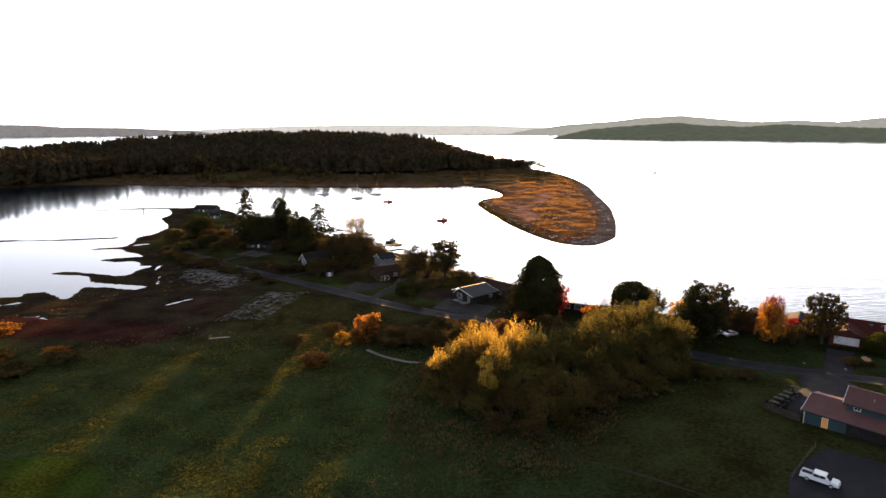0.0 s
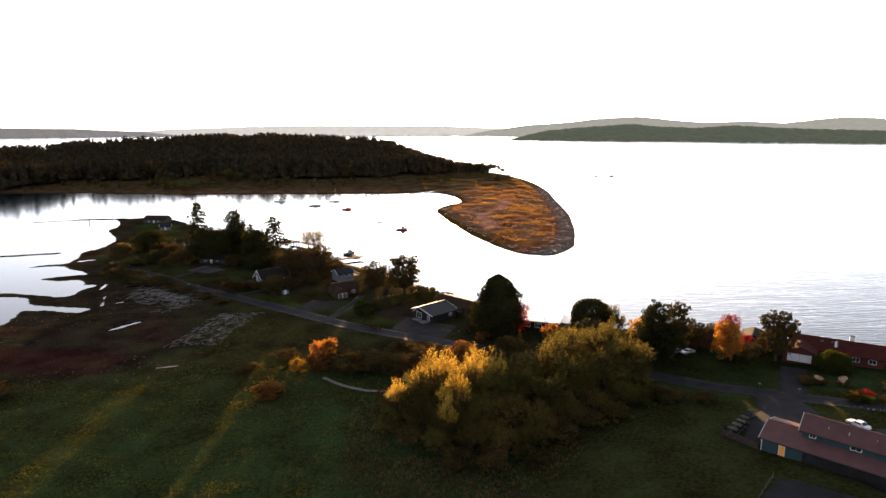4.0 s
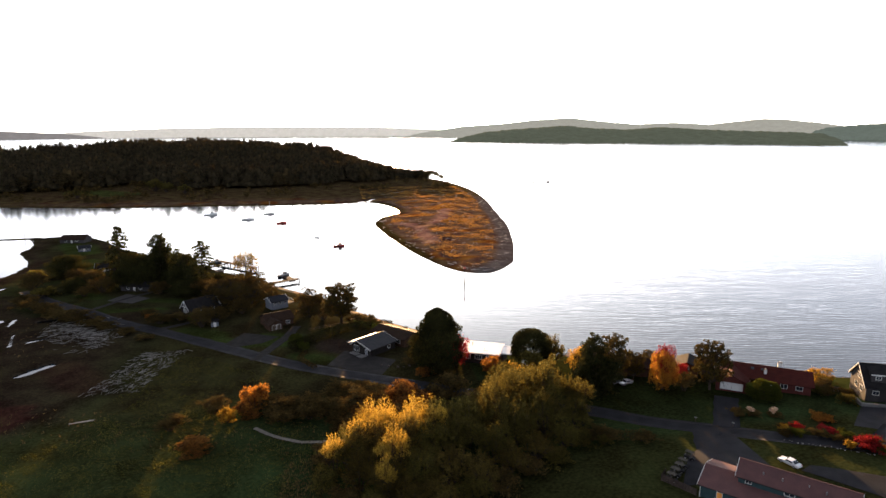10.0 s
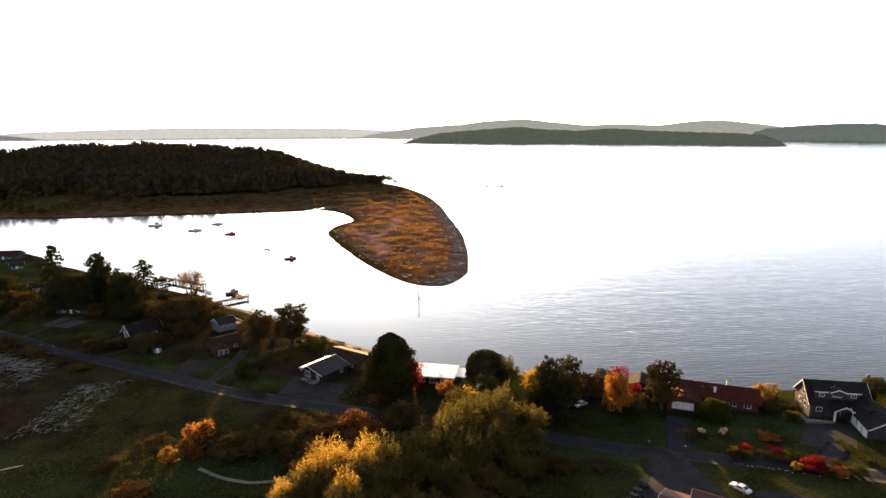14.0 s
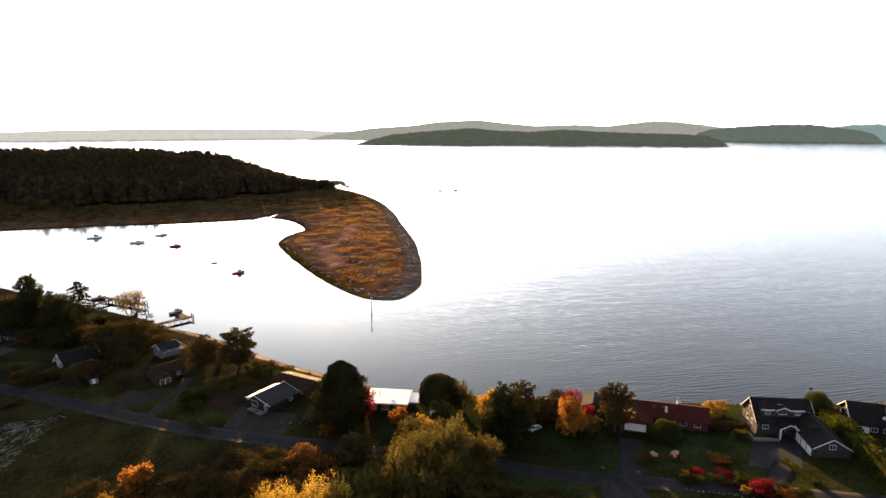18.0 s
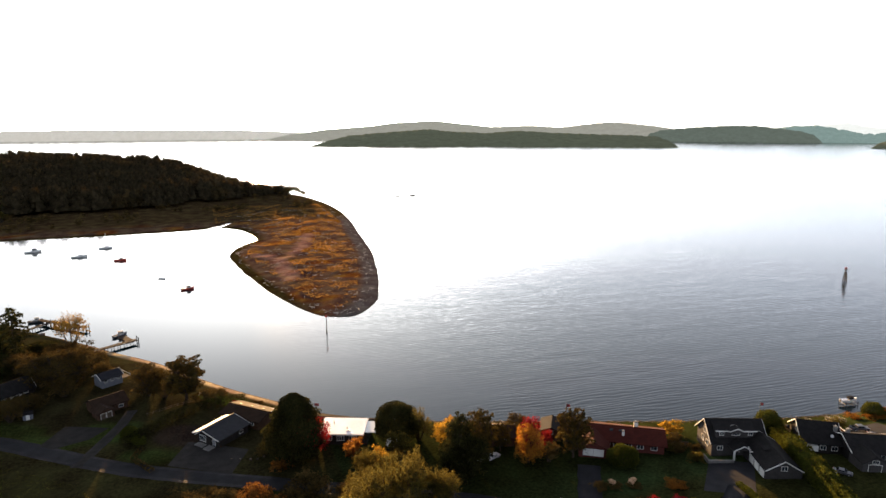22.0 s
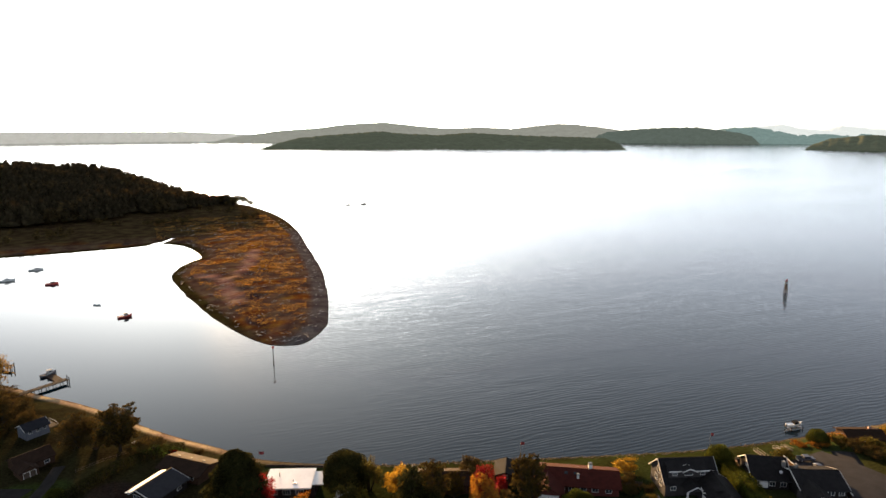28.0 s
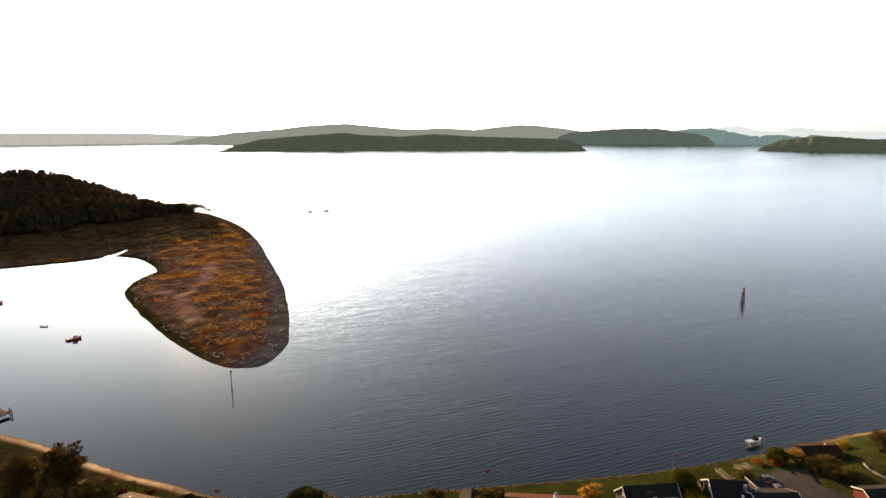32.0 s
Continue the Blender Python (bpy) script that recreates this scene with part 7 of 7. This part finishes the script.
for x, y, s in ((20, 209, 1.0), (22, 208.5, 0.8), (17, 210.5, 0.7), (24, 209.2, 0.9), (14.5, 212, 0.6)):
    r = new("boulder", mesh_from("boulder", rv * (s * 1.2, s, s * 0.8), rf, STONE))
    r.matrix_basis = pose(x, y, at(x, y) + 0.2 * s, 0, 0, x * 50 % 360)
    tagged(r, "grey boulder edging the forecourt", "rock", "forecourt boulders")


for i in range(20):
    t = i / 19
    x, y, k = 107.9 + 14.6 * t + rs.uniform(-0.4, 0.4), 134 - 11.2 * t + rs.uniform(-0.3, 0.3), rs.uniform(0.25, 0.5)
    r = new("border_stone", mesh_from("border_stone", rv * (k, k, k * 0.7), rf, PALE_STONE))
    r.matrix_basis = pose(x, y, at(x, y) + 0.1, 0, 0, i * 77 % 360)
    tagged(r, "small pale stone edging a garden beside the road", "rock", "garden border stones")


# ---- docks, boats and marks on the water ----
def dock(x0, y0, x1, y1, width, deck, label, head=None):
    """A plank deck on piles."""
    long = math.hypot(x1 - x0, y1 - y0)
    d = thing("dock", pose(x0, y0, 0, 0, 0, math.degrees(math.atan2(y1 - y0, x1 - x0))), label, "dock")
    plank = None
    for i in range(int(long / 0.45)):
        if plank is None:
            b = boxes((0.02, 0.43, -width / 2, width / 2, deck - 0.06, deck), bevel=0.01)
            plank = bpy.data.meshes.new("plank")
            b.to_mesh(plank)
            b.free()
            plank.materials.append(DOCK)
        part("plank", plank, None, d).matrix_basis = pose(i * 0.45, 0, 0)
    for e in (-1, 1):
        part("beam", boxes((0, long, e * (width / 2 - 0.15) - 0.1, e * (width / 2 - 0.15) + 0.1, deck - 0.35, deck - 0.07)), DOCK, d)
        for i in range(int(long / 3) + 1):
            part("pile", tube(bmesh.new(), (i * 3.0, e * (width / 2 - 0.1), -3.5), (i * 3.0, e * (width / 2 - 0.1), deck + 0.25), 0.16, 0.14, 7), BARK, d)
    if head:
        part("mooring_pile", tube(bmesh.new(), (long + 0.3, 0.9, -3.5), (long + 0.3, 0.9, deck + 1.4), 0.26, 0.22, 8), BARK, d)
        part("mooring_pile", tube(bmesh.new(), (long + 0.3, -0.9, -3.5), (long + 0.3, -0.9, deck + 1.1), 0.26, 0.22, 8), BARK, d)
    return d


dock(-43, 337, -22.6, 349, 3.0, 1.7, "timber dock with a boat at its end", True)
dock(-84, 377, -67.5, 396, 2.2, 1.7, "timber dock behind the firs", True)
dock(-73.6, 401.2, -48.2, 377.6, 2.6, 2.0, "long timber wharf at the end of the far dock", True)
part("float", boxes((-6, 6, -1.8, 1.8, -0.3, 0.6), bevel=0.05), DOCK, thing("dock_float", pose(-28.6, 356.5, 0, 0, 0, -62), "broad timber float at the head of the dock", "dock"))
part("float", boxes((-3.5, 3.5, -1.6, 1.6, -0.3, 0.35), bevel=0.05), DOCK, thing("dock_float", pose(-71, 379.5, 0, 0, 0, 10), "low timber float beside the dock", "dock"))


def hull_mesh(L, B, D, mat):
    """A boat's hull lofted from five sections."""
    bm, rings = bmesh.new(), []
    for t, w, rise, keel in ((-0.5, 0.8, 0.08, 0.5), (-0.2, 1.0, 0.0, 0.9), (0.1, 0.98, 0.1, 1.0), (0.34, 0.62, 0.38, 0.8), (0.5, 0.04, 0.72, 0.1)):
        b, d = B / 2 * w, D * (1 + rise)
        rings.append([bm.verts.new((t * L, y, z)) for y, z in ((-b, d), (-b * 0.85, d * 0.3), (0, -0.25 * D * keel), (b * 0.85, d * 0.3), (b, d))])
    for r, q in zip(rings, rings[1:]):
        for i in range(4):
            bm.faces.new((r[i], q[i], q[i + 1], r[i + 1]))
        bm.faces.new((r[4], q[4], q[0], r[0]))
    bm.faces.new(rings[0])
    bm.faces.new(rings[-1][::-1])
    bmesh.ops.recalc_face_normals(bm, faces=bm.faces[:])
    return bm


def boat(x, y, turn, L, B, mat, label, cabin=0.0, mast=0.0, z=0.0, cabin_mat=None, category="boat", group=""):
    b = thing("sailboat" if mast else "boat", pose(x, y, z, 0, 0, turn), label, category, group)
    D = 0.13 * L if L < 9 else 0.1 * L
    part("hull", hull_mesh(L, B, D, mat), mat, b)
    part("gunwale", boxes((-L * 0.48, L * 0.2, -B * 0.46, -B * 0.4, D, D + 0.1), (-L * 0.48, L * 0.2, B * 0.4, B * 0.46, D, D + 0.1)), WHITE, b)
    if cabin:
        c = part("cabin", prism([(-L * 0.06, D), (L * 0.28, D), (L * 0.21, D + cabin), (-L * 0.06, D + cabin)], -B * 0.32, B * 0.32, 0.05), cabin_mat or WHITE, b)
        part("cabin_window", boxes((-L * 0.02, L * 0.19, -B * 0.335, B * 0.335, D + cabin * 0.45, D + cabin * 0.8)), GLASS, c, "dark cabin window")
        part("cabin_roof", boxes((-L * 0.12, L * 0.24, -B * 0.36, B * 0.36, D + cabin, D + cabin + 0.08), bevel=0.02), cabin_mat or WHITE, c)
    else:
        part("thwart", boxes((-0.2, 0.1, -B * 0.42, B * 0.42, D * 0.8, D * 0.9)), TIMBER, b)
    if mast:
        part("mast", tube(bmesh.new(), (L * 0.08, 0, D), (L * 0.08, 0, mast), 0.09, 0.05, 8), METAL, b)
        part("boom", tube(bmesh.new(), (L * 0.07, 0, D + 1.5), (-L * 0.34, 0, D + 1.4), 0.14, 0.12, 8), PALE_WALL, b, "boom with furled sail")
        part("forestay", tube(bmesh.new(), (L * 0.49, 0, D * 1.25), (L * 0.08, 0, mast * 0.97), 0.03, 0.03, 4), METAL, b)
        part("backstay", tube(bmesh.new(), (-L * 0.49, 0, D), (L * 0.08, 0, mast * 0.97), 0.03, 0.03, 4), METAL, b)
    else:
        part("outboard", boxes((-L * 0.5 - 0.35, -L * 0.5 + 0.02, -0.18, 0.18, D * 0.1, D * 1.25), bevel=0.05), BLACK, b)
    return b


boat(-0.4, 447, 10, 7.9, 2.7, HULL_RED, "red-hulled cabin boat moored in the bay", 1.5)
boat(-17.3, 484, -25, 4.6, 1.8, HULL_WHITE, "small pale skiff moored in the bay")
boat(-50.6, 560, 0, 8.6, 2.7, HULL_RED, "red open workboat moored in the bay", 0.9, cabin_mat=BROWN_WALL)
boat(-68, 620, 5, 10.5, 3.1, HULL_WHITE, "white sailing yacht at its mooring", 0.8, 13.5, group="moored boats")
boat(-83, 586.5, 3, 11.5, 3.2, HULL_WHITE, "pale sailing yacht at its mooring", 0.8, 14.5, group="moored boats")
boat(-122.5, 623, 8, 12, 4, HULL_WHITE, "white motor yacht moored in the bay", 2.2, group="moored boats")
boat(290, 911, 4, 9, 3, DARK_WALL, "dark open boat far out on the sound", 0.7, cabin_mat=DARK_WALL)
boat(313, 908, -3, 10, 3, DARK_WALL, "dark fishing boat far out on the sound", 1.2, cabin_mat=DARK_WALL)
boat(-31.5, 362, 32, 7, 2.5, PALE_WALL, "white motorboat lying at the timber dock", 1.6, z=0.1)
boat(-76.5, 404.5, 15, 7, 2.5, PALE_WALL, "pale motorboat lying at the far dock", 1.4, z=0.1)
lift = thing("boat_lift", pose(237.6, 172, 0, 0, 0, -15), "galvanised boat lift standing at the beach", "boat lift")
for x in (-2.5, 2.5):
    for y in (-1.7, 1.7):
        part("post", boxes((x - 0.1, x + 0.1, y - 0.1, y + 0.1, -1.5, 1.4)), BARK, lift)
part("cradle", boxes((-2.6, 2.6, -0.9, -0.7, 0.55, 0.75), (-2.6, 2.6, 0.7, 0.9, 0.55, 0.75), (-2.6, -2.4, -1.7, 1.7, 0.35, 0.55), (2.4, 2.6, -1.7, 1.7, 0.35, 0.55)), METAL, lift)
boat(237.6, 172, -15, 6.6, 2.3, HULL_WHITE, "white motorboat with a dark canopy raised on a boat lift", 1.0, z=1.0, cabin_mat=DARK_WALL)
mark = thing("channel_marker", pose(67.3, 328.9, 0), "slim channel marker pole with a red board off the spit", "marker")
part("pole", tube(bmesh.new(), (0, 0, -4), (0, 0, 8.6), 0.24, 0.16, 10), BARK, mark)
part("base", tube(bmesh.new(), (0, 0, -4), (0, 0, 1.2), 0.45, 0.36, 10), BARK, mark)
part("board", boxes((-0.6, 0.6, -0.12, -0.04, 8.3, 9.4), bevel=0.02), HULL_RED, mark, "red day board")
nav = thing("dolphin", pose(419, 302.2, 0), "tall timber dolphin of leaning piles in the sound", "marker")
for i in range(4):
    a = i * 1.571 + 0.3
    part("pile", tube(bmesh.new(), (1.7 * math.cos(a), 1.7 * math.sin(a), -4), (0.4 * math.cos(a), 0.4 * math.sin(a), 8.2), 0.3, 0.24, 8), BARK, nav)
part("binding", tube(bmesh.new(), (0, 0, 7.2), (0, 0, 7.6), 0.75, 0.72, 12), METAL, nav)
part("platform", boxes((-1.1, 1.1, -1.0, 1.0, 8.2, 8.5), bevel=0.04), TIMBER, nav)
part("board", boxes((-0.9, 0.9, -0.1, 0.1, 8.5, 9.9), bevel=0.02), FLAG_RED, nav, "faded red day board")
pm = thing("channel_marker", pose(-238.8, 519.5, 0), "thin grey marker pole on the sand bar", "marker")
part("pole", tube(bmesh.new(), (0, 0, -2), (0, 0, 9.6), 0.2, 0.15, 8), BARK, pm)
part("top_mark", boxes((-0.3, 0.3, -0.05, 0.05, 8.9, 9.5)), WHITE, pm)
pp = thing("piling", pose(-245, 495, 0), "short dark piling on the sand bar", "piling")
part("pile", tube(bmesh.new(), (0, 0, -2), (0, 0, 4.0), 0.35, 0.3, 8), BARK, pp)
part("cap", tube(bmesh.new(), (0, 0, 4.0), (0, 0, 4.2), 0.36, 0.2, 8), METAL, pp)


# ---- small things ashore ----
def flagpole(x, y, tall, label):
    f = thing("flagpole", pose(x, y, at(x, y)), label, "flagpole")
    part("pole", tube(bmesh.new(), (0, 0, -0.3), (0, 0, tall), 0.06, 0.04, 8), METAL, f)
    part("ball", tube(bmesh.new(), (0, 0, tall), (0, 0, tall + 0.12), 0.09, 0.05, 8), METAL, f)
    bm, n = bmesh.new(), 7
    for z in (tall - 1.2, tall - 0.1):
        for i in range(n):
            bm.verts.new((0.05 + i * 0.28, 0.12 * math.sin(i * 1.3), z - 0.06 * i))
    bm.verts.ensure_lookup_table()
    for i in range(n - 1):
        bm.faces.new([bm.verts[k] for k in (i, i + 1, n + i + 1, n + i)])
    part("flag", bm, FLAG_RED, f, "faded red flag hanging slack")


flagpole(44, 233.5, 6, "flagpole with a slack red flag by the shore")
flagpole(128, 199.5, 7, "flagpole with a slack red flag by the shore")
flagpole(193, 174, 7, "flagpole with a slack red flag by the shore")
tab = thing("picnic_table", pose(5.8, 269.5, at(5.8, 269.5), 0, 0, 30), "weathered picnic table on the beach lawn", "table")
part("tabletop", boxes((-1.2, 1.2, -0.4, 0.4, 0.7, 0.76)), DRIFT, tab)
for e in (-0.75, 0.75):
    part("bench", boxes((-1.2, 1.2, e - 0.15, e + 0.15, 0.42, 0.47)), DRIFT, tab)
for x in (-0.9, 0.9):
    for e in (-1, 1):
        part("leg", tube(bmesh.new(), (x, e * 0.7, -0.05), (x, e * 0.2, 0.7), 0.05, 0.05, 4), DRIFT, tab)


def boardwalk(line, width, label, lift=0.35):
    b = tagged(new("boardwalk"), label, "boardwalk")
    plank = None
    for (ax, ay), (bx, by) in zip(line, line[1:]):
        long, turn = math.hypot(bx - ax, by - ay), math.degrees(math.atan2(by - ay, bx - ax))
        n = int(long / 0.4)
        for i in range(n):
            if plank is None:
                q = boxes((-0.18, 0.18, -width / 2, width / 2, -0.05, 0), bevel=0.01)
                plank = bpy.data.meshes.new("plank")
                q.to_mesh(plank)
                q.free()
                plank.materials.append(GREY_PLANK)
            x, y = ax + (bx - ax) * (i + 0.5) / n, ay + (by - ay) * (i + 0.5) / n
            part("plank", plank, None, b).matrix_basis = pose(x, y, at(x, y) + lift, 0, 0, turn)
            if i % 6 == 0:
                for e in (-width / 2, width / 2 - 0.14):
                    part("post", boxes((-0.07, 0.07, e, e + 0.14, -lift - 0.4, -0.05)), TIMBER, b).matrix_basis = pose(x, y, at(x, y) + lift, 0, 0, turn)


boardwalk([(-22.8, 174), (-19, 170), (-15.4, 167), (-9.6, 163.4), (-4, 162.4), (1.6, 162)], 1.2, "bleached boardwalk curving through the marsh grass")
pl = thing("plank_bridge", pose(-72.4, 188, at(-72.4, 188) + 0.25, 0, 0, 13), "single bleached plank bridge in the marsh", "bridge")
part("plank", boxes((-3.2, 3.2, -0.35, 0.35, -0.08, 0), bevel=0.02), DRIFT, pl)
for x in (-2.6, 0, 2.6):
    part("sleeper", boxes((x - 0.12, x + 0.12, -0.4, 0.4, -0.4, -0.08)), TIMBER, pl)
for x, y, lab in ((94.5, 150.4, "white garden marker posts beside the road"), (101.5, 144.6, "mailbox on a post beside the drive")):
    mb = thing("mailbox", pose(x, y, at(x, y), 0, 0, 30), lab, "mailbox")
    part("post", boxes((-0.06, 0.06, -0.06, 0.06, -0.3, 1.05)), TIMBER, mb)
    part("box", prism([(-0.14, 1.05), (0.14, 1.05), (0.14, 1.22), (0.07, 1.32), (-0.07, 1.32), (-0.14, 1.22)], -0.3, 0.3, 0.01), CONCRETE, mb)
fire = thing("patio_set", pose(17, 254, at(17, 254)), "dark patio chairs round a red fire bowl", "patio set")
part("bowl", tube(bmesh.new(), (0, 0, 0), (0, 0, 0.5), 0.35, 0.6, 12), HULL_RED, fire)
for a in (0.3, 1.9, 3.5, 5.0):
    part("chair", boxes((1.3 * math.cos(a) - 0.3, 1.3 * math.cos(a) + 0.3, 1.3 * math.sin(a) - 0.3, 1.3 * math.sin(a) + 0.3, 0, 0.42), (1.5 * math.cos(a) - 0.28, 1.5 * math.cos(a) + 0.28, 1.5 * math.sin(a) - 0.08, 1.5 * math.sin(a) + 0.08, 0.42, 0.95), bevel=0.03), BLACK, fire)
